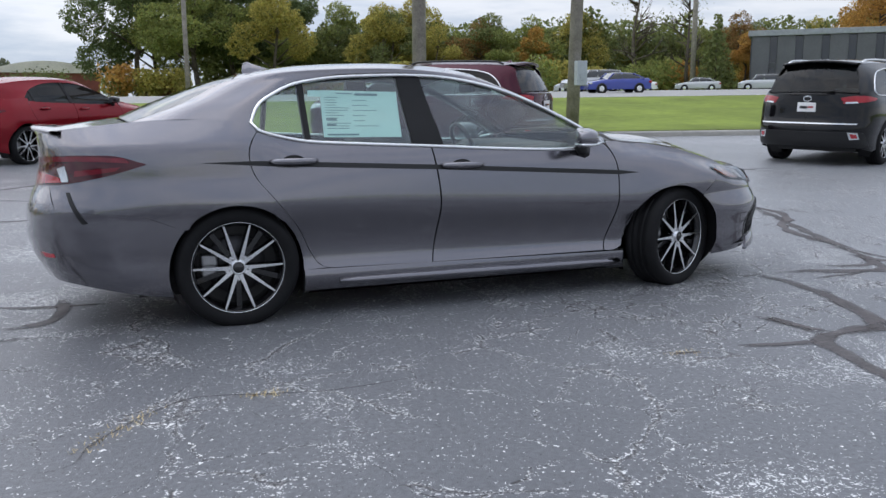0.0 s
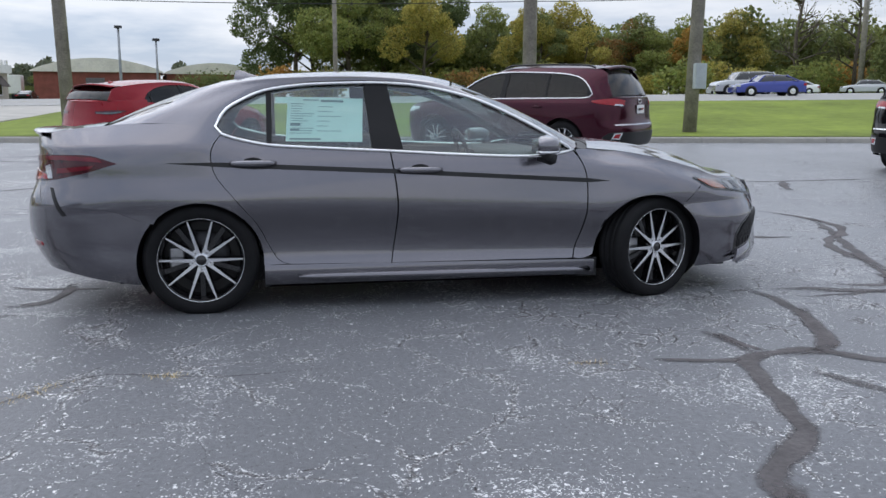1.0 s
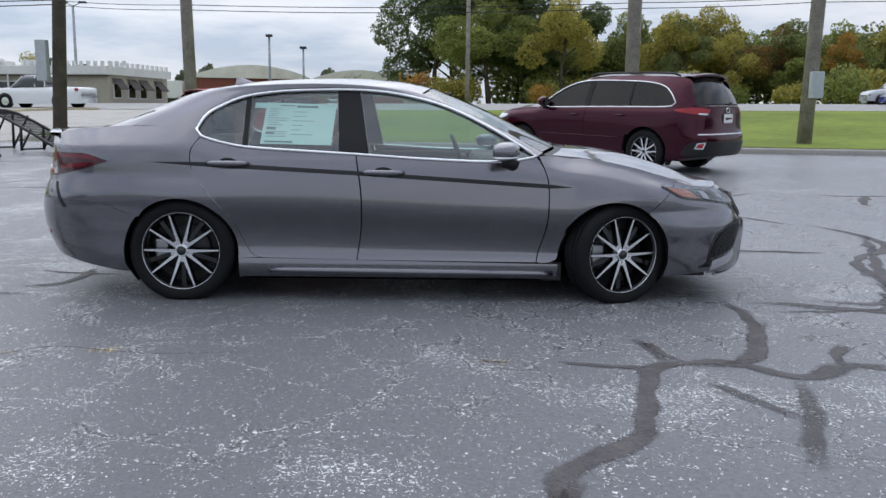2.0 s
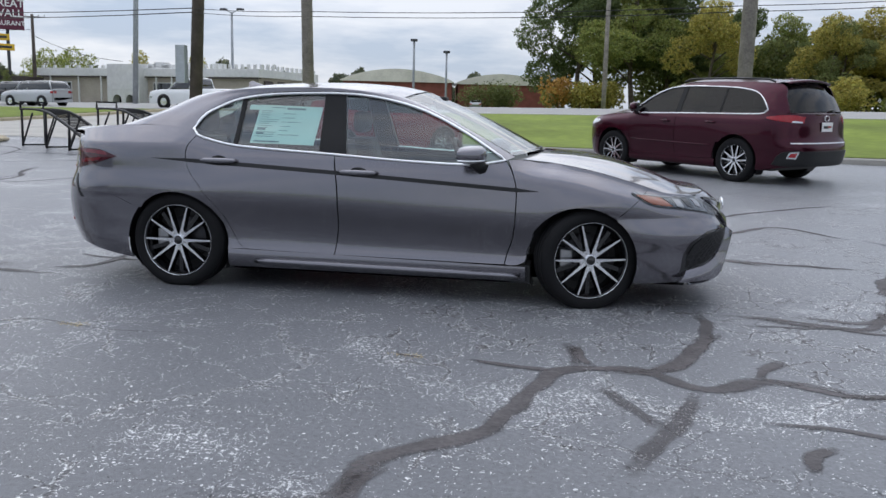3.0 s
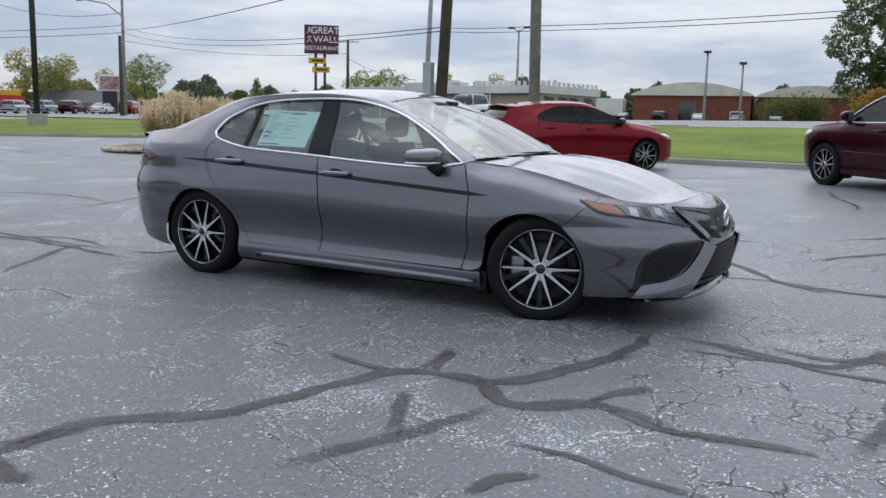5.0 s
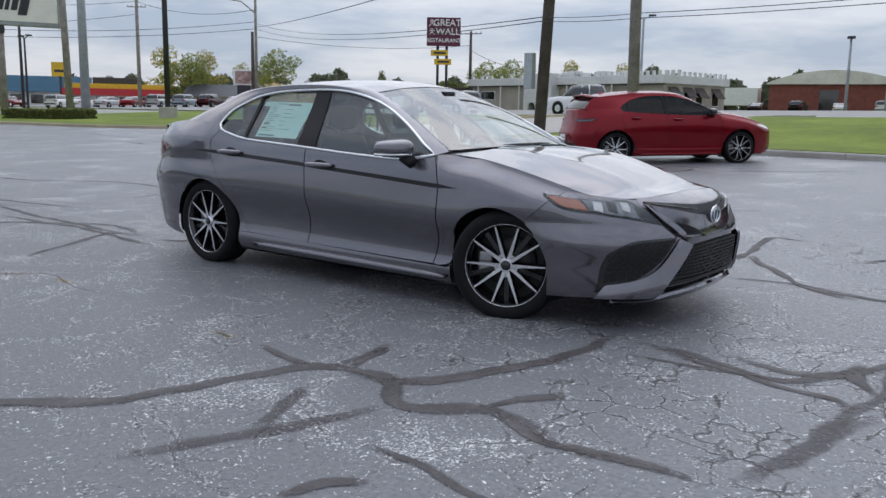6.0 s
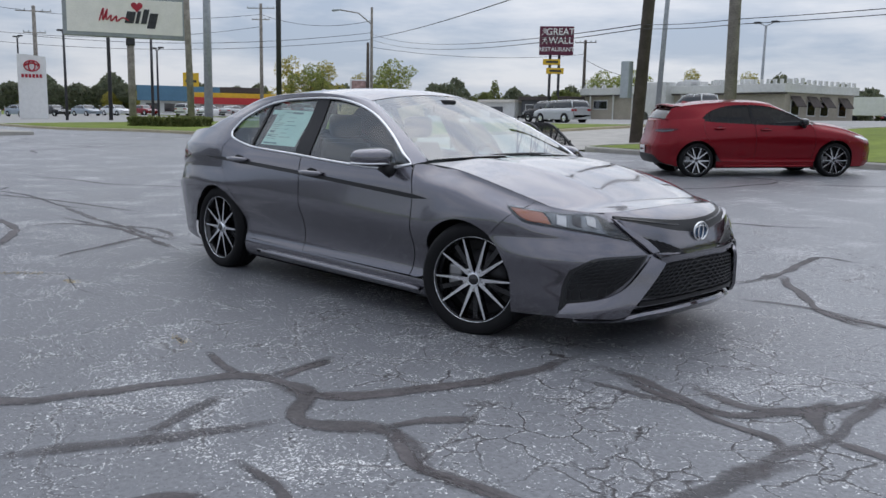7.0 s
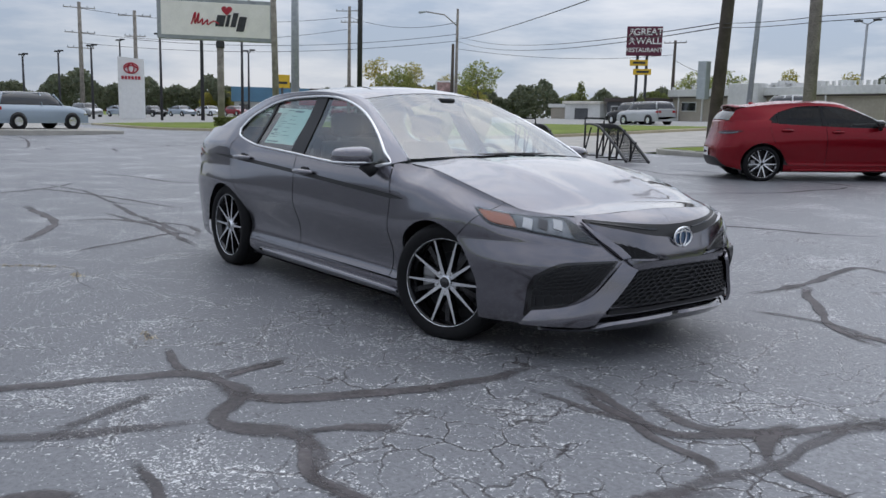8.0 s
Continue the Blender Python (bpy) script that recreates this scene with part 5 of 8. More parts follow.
    bars = [(0.05, 0.93, 0.36, 0.02), (0.44, 0.90, 0.30, 0.05)]
    for k in range(13):
        bars.append((0.05, 0.84 - k * 0.055, 0.12 + 0.2 * rnd.random(), 0.012))
        if k % 2:
            bars.append((0.40, 0.84 - k * 0.055, 0.08 + 0.3 * rnd.random(), 0.012))
    bars += [(0.05, 0.36, 0.13, 0.05), (0.05, 0.04, 0.40, 0.035), (0.05, 0.24, 0.12, 0.04)]
    for u, v, w, h in bars:
        q = [on_glass(*corner(a, b), 0.0175) for a, b in ((u, v), (u + w, v), (u + w, v + h), (u, v + h))]
        piece("print_bar", q, [(0, 1, 2, 3)], PRINT, sheet_ob, smooth=False)
    q = [on_glass(*corner(a, b), 0.0175) for a, b in ((-0.16, 0.86), (0.20, 0.86), (0.20, 0.99), (-0.16, 0.99))]
    piece("header_tab", q, [(0, 1, 2, 3)], PAPER, sheet_ob, smooth=False)
    return car, sh


sedan, sedan_shape = grey_sedan()


# ---------------------------------------------------------------- the other parked cars
def suv_tables(paint_mat):
    return dict(
        paint=paint_mat, xf=1.395, xr=-1.395, archz=0.37, archr=0.43, cowl=1.0, deck=-2.2, xcf=1.35, xcr=-1.65, corner=3.2, flare=0.012, roll=0.06,
        wz=[(0.18, 0.84), (0.28, 0.925), (0.40, 0.925), (0.6, 0.948), (0.8, 0.960), (0.95, 0.955), (1.05, 0.938), (1.12, 0.905), (1.3, 0.83), (1.5, 0.745), (1.6, 0.70), (1.72, 0.62)],
        nose=[(0.2, 2.2), (0.35, 2.33), (0.55, 2.36), (0.8, 2.34), (0.95, 2.28), (1.02, 2.2)],
        tail=[(0.25, -2.38), (0.4, -2.50), (0.6, -2.52), (0.78, -2.46), (1.0, -2.44), (1.17, -2.42)],
        top_edge=[(-2.6, 1.15), (-2.3, 1.155), (-2.2, 1.17), (-1.9, 2.4), (0.7, 2.4), (0.85, 1.13), (1.0, 1.095), (1.4, 1.065), (1.75, 1.025), (1.9, 1.0), (2.05, 0.975), (2.12, 0.96)],
        hood_end=2.05, fender_front=(1.75, 1.025), lip=[(0.58, 0.972), (0.40, 0.985), (0.2, 0.992), (0.0, 0.995)],
        belt=[(-1.93, 1.22), (-1.86, 1.155), (-1.6, 1.14), (-1.0, 1.13), (-0.12, 1.113), (0.4, 1.10), (0.78, 1.10), (0.93, 1.13)],
        dlo_top=[(-1.93, 1.22), (-1.80, 1.38), (-1.62, 1.50), (-1.3, 1.56), (-0.8, 1.585), (-0.2, 1.59), (0.15, 1.56), (0.45, 1.46), (0.7, 1.31), (0.93, 1.13)],
        fdoor=[(0.93, 1.13), (0.97, 1.0), (0.98, 0.7), (0.95, 0.5), (0.91, 0.35)], bline=[(-0.12, 1.113), (-0.10, 0.8), (-0.12, 0.35)],
        rdoor=[(-1.04, 1.131), (-1.08, 1.0), (-1.07, 0.85), (-1.02, 0.68), (-0.955, 0.5), (-0.93, 0.36)],
        seam_f=50, seam_r=138, door_cut=40, bump_f=-20, nose_low=0.24, tail_low=0.30,
        quarter=[(-2.37, 0.70), (-2.37, 0.9), (-2.33, 1.155)], bumper_top=[(-2.1, 0.69), (-1.9, 0.68)], deck_edge=[(-2.33, 1.155), (-2.29, 1.16), (-2.25, 1.168)],
        sill=[(-0.99, 0.36), (0.98, 0.35)], sill_low=0.22,
        rail_back=[(-2.25, 0.74, 1.168), (-2.13, 0.68, 1.42), (-1.97, 0.605, 1.63)], rail_roof=[(-1.97, 0.605, 1.63), (-1.0, 0.62, 1.672), (-0.2, 0.615, 1.658), (0.12, 0.595, 1.60)],
        rail_front=[(0.12, 0.595, 1.60), (0.5, 0.70, 1.40), (0.95, 0.825, 1.13)], head_f=(0.2, 0, 1.66), head_r=(-2.02, 0, 1.70), cowl_mid=(1.1, 0, 1.16), deck_mid=(-2.34, 0, 1.185),
        divider=-1.02, bpillar=(-0.17, -0.06), blean=0.03, trim=0.013, tyre=0.375, rim=0.247, tyre_w=0.235, track=1.65, wheel=TEN, quarter_glass=PRIVACY, side_glass=PRIVACY, back_glass=PRIVACY, crease=0.015, res=0.7)


def number_plate(car, x, z, w=0.30, h=0.15):
    part("plate", box_bm(x - 0.012, x, -w / 2, w / 2, z - h / 2, z + h / 2, 0.004), WHITE, car, "white dealer plate with dark bars")
    part("plate_bar", box_bm(x - 0.016, x - 0.010, -w * 0.05, w * 0.36, z - h * 0.16, z + h * 0.12), BLACK, car)
    part("plate_bar", box_bm(x - 0.016, x - 0.010, -w * 0.36, -w * 0.08, z - h * 0.08, z + h * 0.10), REDLENS, car)


def suv(paint_mat, m, label, wheel, exhaust_lamps):
    s = suv_tables(paint_mat)
    s["wheel"] = wheel
    car, sh, P, panel = car_body(s, m, "suv", label, "parked cars")
    O = lambda nm, b, mat, lab="", **k: overlay(car, sh, nm, b, mat, lab, **k)
    O("taillight", ([(64, 1.012), (48, 1.020), (20, 1.055), (12, 1.085)], [(66, 1.105), (50, 1.13), (30, 1.13), (12, 1.10)], [(64, 1.012), (66, 1.105)], [(12, 1.085), (12, 1.10)]), SUVLENS, "wide red taillight", mode="rear", off=0.008, nu=18)
    O("reverse_light", ([(62, 1.010), (46, 1.018)], [(62, 1.036), (47, 1.044)], [(62, 1.010), (62, 1.036)], [(46, 1.018), (47, 1.044)]), LAMPWHITE, "clear reversing light", mode="rear", off=0.014)
    O("rear_cladding", ([(90, 0.32), (40, 0.32), (22, 0.34)], [(90, 0.56), (40, 0.56), (26, 0.48)], [(90, 0.32), (90, 0.56)], [(22, 0.34), (26, 0.48)]), BLACK, "dark grey lower bumper", mode="rear", off=0.012, nu=20)
    O("bumper_strip", ([(90, 0.68), (45, 0.68)], [(90, 0.698), (45, 0.698)], [(90, 0.68), (90, 0.698)], [(45, 0.68), (45, 0.698)]), CHROME, "bright bumper strip", mode="rear", off=0.012)
    O("bumper_lamp", ([(52, 0.44), (38, 0.45)], [(56, 0.56), (42, 0.55)], [(52, 0.44), (56, 0.56)], [(38, 0.45), (42, 0.55)]), CHROME, "chrome reflector frame", mode="rear", off=0.016, nu=5, nv=5)
    O("reflector", ([(50, 0.465), (41, 0.47)], [(53, 0.538), (44, 0.53)], [(50, 0.465), (53, 0.538)], [(41, 0.47), (44, 0.53)]), REDLENS, "red bumper reflector", mode="rear", off=0.020, nu=5, nv=5)
    O("headlight", ([(16, 0.90), (30, 0.85), (58, 0.83)], [(16, 0.94), (30, 0.94), (56, 0.925)], [(16, 0.90), (16, 0.94)], [(58, 0.83), (56, 0.925)]), LAMPWHITE, "clear headlight", off=0.008)
    O("grille", ([(62, 0.50), (90, 0.48)], [(60, 0.86), (90, 0.90)], [(62, 0.50), (60, 0.86)], [(90, 0.48), (90, 0.90)]), BLACK, "dark front grille", off=0.006)
    door_handles(car, sh, ((-0.98, -0.78, 0.985), (0.02, 0.22, 0.975)), P)
    door_mirror(car, 0.80, 1.03, 1.20, (0.10, 0.115, 0.085), P, (0.86, 0.90, 1.10))
    number_plate(car, float(interp(s["tail"], 0.95)) - 0.012, 0.95)
    v, f = lathe([(0.0, 0), (0.06, 0)], 20)
    xt = float(interp(s["tail"], 1.085)) - 0.016
    ring = [(xt, 0.062 * math.cos(t), 1.085 + 0.042 * math.sin(t)) for t in np.linspace(0, 2 * math.pi, 24, endpoint=False)]
    v, f = tube(ring, 0.008, 6, closed=True)
    piece("badge", v, f, CHROME, car, "chrome oval badge on the tailgate")
    rows = []
    for dx, dz in ((0.22, 0.0), (0.0, 0.028), (-0.10, 0.012), (-0.10, -0.012), (0.02, -0.03)):
        rows.append([(-2.06 + dx + 0.06 * (abs(y) / 0.58) ** 2, y, 1.69 + dz - 0.05 * (abs(y) / 0.58) ** 2) for y in np.linspace(-0.60, 0.60, 13)])
    sheet("roof_spoiler", np.array(rows), P, car, "body-coloured roof spoiler")
    for sgn in (-1, 1):
        pts = [(x, sgn * 0.60, 1.69 + 0.035 * math.sin(math.pi * (x + 1.85) / 1.85) ** 0.4 if -1.85 < x < 0 else 1.665) for x in np.linspace(-1.85, 0.0, 16)]
        v, f = tube(pts, 0.018, 6)
        piece("roof_bar", v, f, CHROME if exhaust_lamps else BLACK, car, "long roof bar")
        pts = [(x, sgn * (float(sh.half(x, 0.62)) + 0.006), 0.60 + 0.012 * x) for x in np.linspace(-0.9, 0.9, 12)]
        v, f = tube(pts, 0.012, 5)
        piece("door_moulding", v, f, P, car, "slim door moulding")
    v, f = tube([(-2.30, -0.05, 1.20), (-2.315, -0.38, 1.215)], 0.012, 5)
    piece("rear_wiper", v, f, BLACK, car, "black rear wiper")
    fin = [[(x, -w, z0), (x, 0, z0 + h), (x, w, z0)] for x, h, w, z0 in ((-1.60, 0.0, 0.01, 1.70), (-1.75, 0.05, 0.02, 1.70), (-1.79, 0.0, 0.02, 1.70))]
    sheet("antenna_fin", np.array(fin), P, car, "shark fin antenna")
    return car


def hatch_tables():
    w = [(0.14, 0.81), (0.22, 0.862), (0.28, 0.862), (0.34, 0.85), (0.48, 0.872), (0.62, 0.888), (0.72, 0.89), (0.80, 0.882), (0.88, 0.866), (0.95, 0.842), (1.0, 0.815), (1.05, 0.785), (1.1, 0.75), (1.2, 0.69), (1.3, 0.63), (1.36, 0.60), (1.45, 0.55)]
    return dict(
        paint=RED, xf=1.32, xr=-1.32, archz=0.315, archr=0.368, cowl=0.95, deck=-1.85, xcf=1.3, xcr=-1.35, corner=2.8, wz=w, flare=0.022,
        nose=[(0.14, 2.08), (0.2, 2.2), (0.3, 2.25), (0.5, 2.26), (0.62, 2.24), (0.72, 2.17), (0.78, 2.1)], tail=[(0.2, -1.98), (0.35, -2.08), (0.55, -2.10), (0.75, -2.04), (0.9, -2.0), (1.06, -1.97)],
        top_edge=[(-2.2, 1.05), (-1.95, 1.055), (-1.85, 1.08), (-1.6, 2.0), (0.6, 2.0), (0.8, 1.04), (0.95, 0.985), (1.2, 0.955), (1.5, 0.895), (1.7, 0.835), (1.85, 0.785), (1.95, 0.757), (2.0, 0.745)],
        hood_end=1.95, fender_front=(1.70, 0.835), lip=[(0.55, 0.75), (0.40, 0.758), (0.2, 0.765), (0.0, 0.768)],
        belt=[(-1.22, 1.09), (-1.18, 1.05), (-0.9, 1.02), (-0.23, 0.985), (0.2, 0.965), (0.65, 0.955), (0.85, 0.975)],
        dlo_top=[(-1.22, 1.09), (-1.10, 1.19), (-0.95, 1.26), (-0.7, 1.325), (-0.4, 1.345), (0.0, 1.325), (0.3, 1.255), (0.6, 1.125), (0.85, 0.975)],
        fdoor=[(0.85, 0.975), (0.90, 0.88), (0.93, 0.7), (0.92, 0.5), (0.86, 0.28)], bline=[(-0.23, 0.985), (-0.20, 0.7), (-0.22, 0.28)],
        rdoor=[(-1.18, 1.05), (-1.2, 0.92), (-1.14, 0.75), (-1.02, 0.56), (-0.92, 0.4), (-0.86, 0.29)],
        seam_f=50, seam_r=138, door_cut=42, bump_f=-20, nose_low=0.19, tail_low=0.24,
        quarter=[(-1.94, 0.62), (-1.95, 0.8), (-1.91, 1.055)], bumper_top=[(-1.75, 0.62)], deck_edge=[(-1.91, 1.055), (-1.90, 1.062), (-1.88, 1.07)],
        sill=[(-0.94, 0.29), (0.93, 0.28)], sill_low=0.17,
        rail_back=[(-1.88, 0.60, 1.072), (-1.80, 0.585, 1.19), (-1.67, 0.555, 1.30)], rail_roof=[(-1.67, 0.555, 1.30), (-1.0, 0.57, 1.380), (-0.4, 0.575, 1.395), (0.0, 0.57, 1.375), (0.2, 0.555, 1.335)],
        rail_front=[(0.2, 0.555, 1.335), (0.5, 0.635, 1.19), (0.89, 0.74, 0.99)], head_f=(0.27, 0, 1.385), head_r=(-1.68, 0, 1.345), cowl_mid=(1.06, 0, 1.02), deck_mid=(-1.95, 0, 1.085),
        divider=-1.05, bpillar=(-0.28, -0.20), blean=0.06, tyre=0.322, rim=0.245, tyre_w=0.225, track=1.55, wheel=SPORT, quarter_glass=PRIVACY, side_glass=PRIVACY, back_glass=PRIVACY, res=0.75)


def red_hatchback(m):
    s = hatch_tables()
    car, sh, P, panel = car_body(s, m, "hatchback", "bright red hatchback parked on the asphalt by the kerb", "parked cars")
    O = lambda nm, b, mat, lab="", **k: overlay(car, sh, nm, b, mat, lab, **k)
    O("taillight", ([(72, 0.845), (45, 0.835), (22, 0.885)], [(72, 0.885), (45, 0.905), (22, 0.900)], [(72, 0.845), (72, 0.885)], [(22, 0.885), (22, 0.900)]), DARKLENS, "slim dark red taillight", mode="rear", off=0.008, nu=18)
    O("light_bar", ([(70, 0.850), (48, 0.843), (30, 0.870)], [(70, 0.866), (48, 0.868), (30, 0.886)], [(70, 0.850), (70, 0.866)], [(30, 0.870), (30, 0.886)]), LAMPGREY, "pale light strip", mode="rear", off=0.012)
    O("rear_cladding", ([(90, 0.25), (48, 0.25)], [(90, 0.42), (66, 0.40), (54, 0.29)], [(90, 0.25), (90, 0.42)], [(48, 0.25), (54, 0.29)]), BLACK, "black lower bumper insert", mode="rear", off=0.010, nu=18)
    O("headlight", ([(22, 0.74), (40, 0.68), (60, 0.65)], [(22, 0.765), (40, 0.745), (58, 0.70)], [(22, 0.74), (22, 0.765)], [(60, 0.65), (58, 0.70)]), LAMPWHITE, "clear slim headlight", off=0.008)
    O("grille", ([(55, 0.26), (90, 0.24)], [(62, 0.52), (90, 0.54)], [(55, 0.26), (62, 0.52)], [(90, 0.24), (90, 0.54)]), BLACK, "black front grille", off=0.006)
    door_handles(car, sh, ((-1.0, -0.80, 0.91), (-0.12, 0.08, 0.885)), P)
    door_mirror(car, 0.66, 0.95, 1.03, (0.09, 0.105, 0.065), GLOSSBLACK, (0.72, 0.83, 0.95))
    number_plate(car, float(interp(s["tail"], 0.50)) - 0.014, 0.50)
    rows = []
    for dx, dz in ((0.16, 0.0), (0.0, 0.022), (-0.12, 0.006), (-0.11, -0.012), (0.02, -0.03)):
        rows.append([(-1.70 + dx + 0.07 * (abs(y) / 0.55) ** 2, y, 1.355 + dz - 0.045 * (abs(y) / 0.55) ** 2) for y in np.linspace(-0.56, 0.56, 13)])
    sheet("roof_spoiler", np.array(rows), P, car, "red roof spoiler")
    fin = [[(x, -w, z0), (x, 0, z0 + h), (x, w, z0)] for x, h, w, z0 in ((-1.20, 0.0, 0.01, 1.385), (-1.36, 0.05, 0.02, 1.375), (-1.40, 0.0, 0.02, 1.37))]
    sheet("antenna_fin", np.array(fin), P, car, "red shark fin antenna")
    for sgn in (-1, 1):
        pts = [(x, sgn * (float(sh.half(x, 0.20)) + 0.012), 0.20) for x in np.linspace(-0.8, 0.9, 10)]
        v, f = tube(pts, 0.022, 6)
        piece("side_skirt", v, f, P, car, "red side skirt")
    return car


def stand(x, y, heading):
    """A car's pose, level with the land under its wheels."""
    c, s = math.cos(radians(heading)), math.sin(radians(heading))
    z = lambda a, b: on_ground(x + a * c - b * s, y + a * s + b * c)
    pitch = math.degrees(math.atan2(z(1.4, 0) - z(-1.4, 0), 2.8))
    lean = math.degrees(math.atan2(z(0, 0.8) - z(0, -0.8), 1.6))
    zm = (z(1.4, 0.8) + z(-1.4, 0.8) + z(1.4, -0.8) + z(-1.4, -0.8)) / 4
    return pose(x, y, zm, 0, 0, heading) @ pose(0, 0, 0, lean, -pitch, 0)


suv(MAROON, stand(3.61, 10.2, 133.8), "dark maroon midsize SUV parked by the kerb", TEN, False)
suv(JET, stand(10.85, 6.6, 24.7), "glossy black midsize SUV parked facing the road", TEN, True)
red_hatchback(stand(-3.18, 11.78, 48.2))


# ---------------------------------------------------------------- kerbs, verges, road
def kerb_run(name, pts, width, height, label, mat=None):
    """A concrete kerb along a line of (x, y), as stones with open joints under one object."""
    p = resample(pts, max(3, int(sum(math.dist(a, b) for a, b in zip(pts[:-1], pts[1:])) / 0.6)))
    parts = []
    run = tagged(new(name), label, "kerb", kind="structure")
    n = len(p)
    for k in range(0, n - 1, 5):
        q = p[k:k + 6]
        if len(q) < 2:
            continue
        t = np.gradient(q, axis=0)
        t /= np.linalg.norm(t, axis=1)[:, None]
        nrm = np.stack([-t[:, 1], t[:, 0]], 1)
        q = q.copy()
        q[-1] -= t[-1] * 0.012
        verts = []
        prof = [(0.0, -0.1), (0.0, height - 0.025), (0.02, height), (width, height), (width, -0.1)]
        for (x, y), m2 in zip(q, nrm):
            z = on_ground(x, y)
            for o, h in prof:
                verts.append((x + m2[0] * o, y + m2[1] * o, z + h))
        m5 = len(prof)
        faces = [(i * m5 + a, i * m5 + a + 1, (i + 1) * m5 + a + 1, (i + 1) * m5 + a) for i in range(len(q) - 1) for a in range(m5 - 1)]
        faces += [tuple(range(m5)), tuple(range((len(q) - 1) * m5, len(q) * m5))[::-1]]
        piece("kerb_stone", verts, faces, mat or CONCRETE, run, smooth=False)
    return run


def line_uv(pairs):
    return [uv_to_xy(u, v) for u, v in pairs]


KERB_A = line_uv([(-13.0, 23.0), (-13.2, 9.0), (-13.4, 5.0), (-13.6, 2.0), (-13.0, 0.6), (-11.8, 0.05), (-9, 0.0), (0, 0.0), (12, 0.0), (25, 0.0), (44, 0.0)])
KERB_B = line_uv([(-60, -9.0), (-46, -7.6), (-40, -5.2), (-33, -4.0), (-29, -2.2), (-25.5, -0.3), (-24.2, 2.0), (-24.0, 5.0), (-23.8, 9.0), (-23.6, 23.0)])
SANDKERB = material("sandy_kerb", (0.46, 0.40, 0.27), 0.85, spots=0.18, scale=1.0, bump=0.3)
kerb_run("kerb", KERB_A, 0.30, 0.13, "pale concrete kerb along the grass bank")
kerb_run("kerb", KERB_B, 0.30, 0.13, "sandy yellow kerb round the far grass verge", SANDKERB)


def verge(name, inner, v_top, label):
    """Raised grass from a kerb line up to the road."""
    p = resample(inner, 90)
    cols = []
    for x, y in p:
        u, v = along(x, y)
        v0 = float(v) + 0.22
        col = []
        for k in np.linspace(0, 1, 24):
            vv = v0 + (v_top - v0) * k
            xx, yy = uv_to_xy(float(u), vv)
            fade = float(step(14.0, 23.0, np.array(vv)))
            lump = 0.05 * noise.noise(Vector((xx * 0.25, yy * 0.25, 0)))
            col.append((xx, yy, on_ground(xx, yy) + 0.115 * (1 - fade) + 0.02 + lump * (1 - fade) * min(1, k * 6)))
        cols.append(col)
    verts = [q for col in cols for q in col]
    return tagged(piece(name, verts, grid_faces(len(cols), 24, flip=True), GRASS), label, "grass", kind="structure")


verge("grass_bank", line_uv([(-12.9, 0.35)]) + line_uv([(-11.8, 0.15), (-9, 0.08), (0, 0.08), (12, 0.08), (25, 0.08), (44, 0.08)]), 24.2, "short mown green grass on the bank")
verge("grass_verge", line_uv([(-60, -8.9), (-46, -7.5), (-40, -5.1), (-33, -3.9), (-29, -2.1), (-25.3, -0.2), (-24.4, 1.2)]), 24.2, "short mown green grass by the road")
land_strip("road", list(np.arange(-160, 150, 4.0)), list(np.arange(23.8, 47, 2.0)), 0.03, ROADTOP, "pale grey two-way road", "road")
land_strip("driveway", list(np.arange(-24.0, -12.9, 1.0)), list(np.arange(-1.2, 24.5, 0.8)), 0.012, CONCRETE, "pale concrete driveway to the road", "driveway")
# painted edge lines on the road
for vl in (24.6, 34.6, 35.0, 44.9):
    land_strip("road_line", list(np.arange(-120, 120, 4.0)), [vl, vl + 0.14], 0.036, WHITE if vl in (24.6, 44.9) else SANDKERB, "painted line along the road", "road marking")
land_strip("far_lot", list(np.arange(-130, -26, 4.0)), list(np.arange(48.0, 90, 3.0)), 0.0, ROADTOP, "grey paved lot across the road", "pavement")
land_strip("side_lot", list(np.arange(-140, -60, 4.0)), list(np.arange(-30, 20, 2.0)), 0.01, ROADTOP, "grey paved lot beside the road", "pavement")
# low concrete apron at the far end of the lot
bm = box_bm(-58, -36.4, -12, 9.3, -0.2, 0.24, 0.03)
tagged(part("apron", bm, CONCRETE), "low pale concrete apron", "pavement", kind="structure")


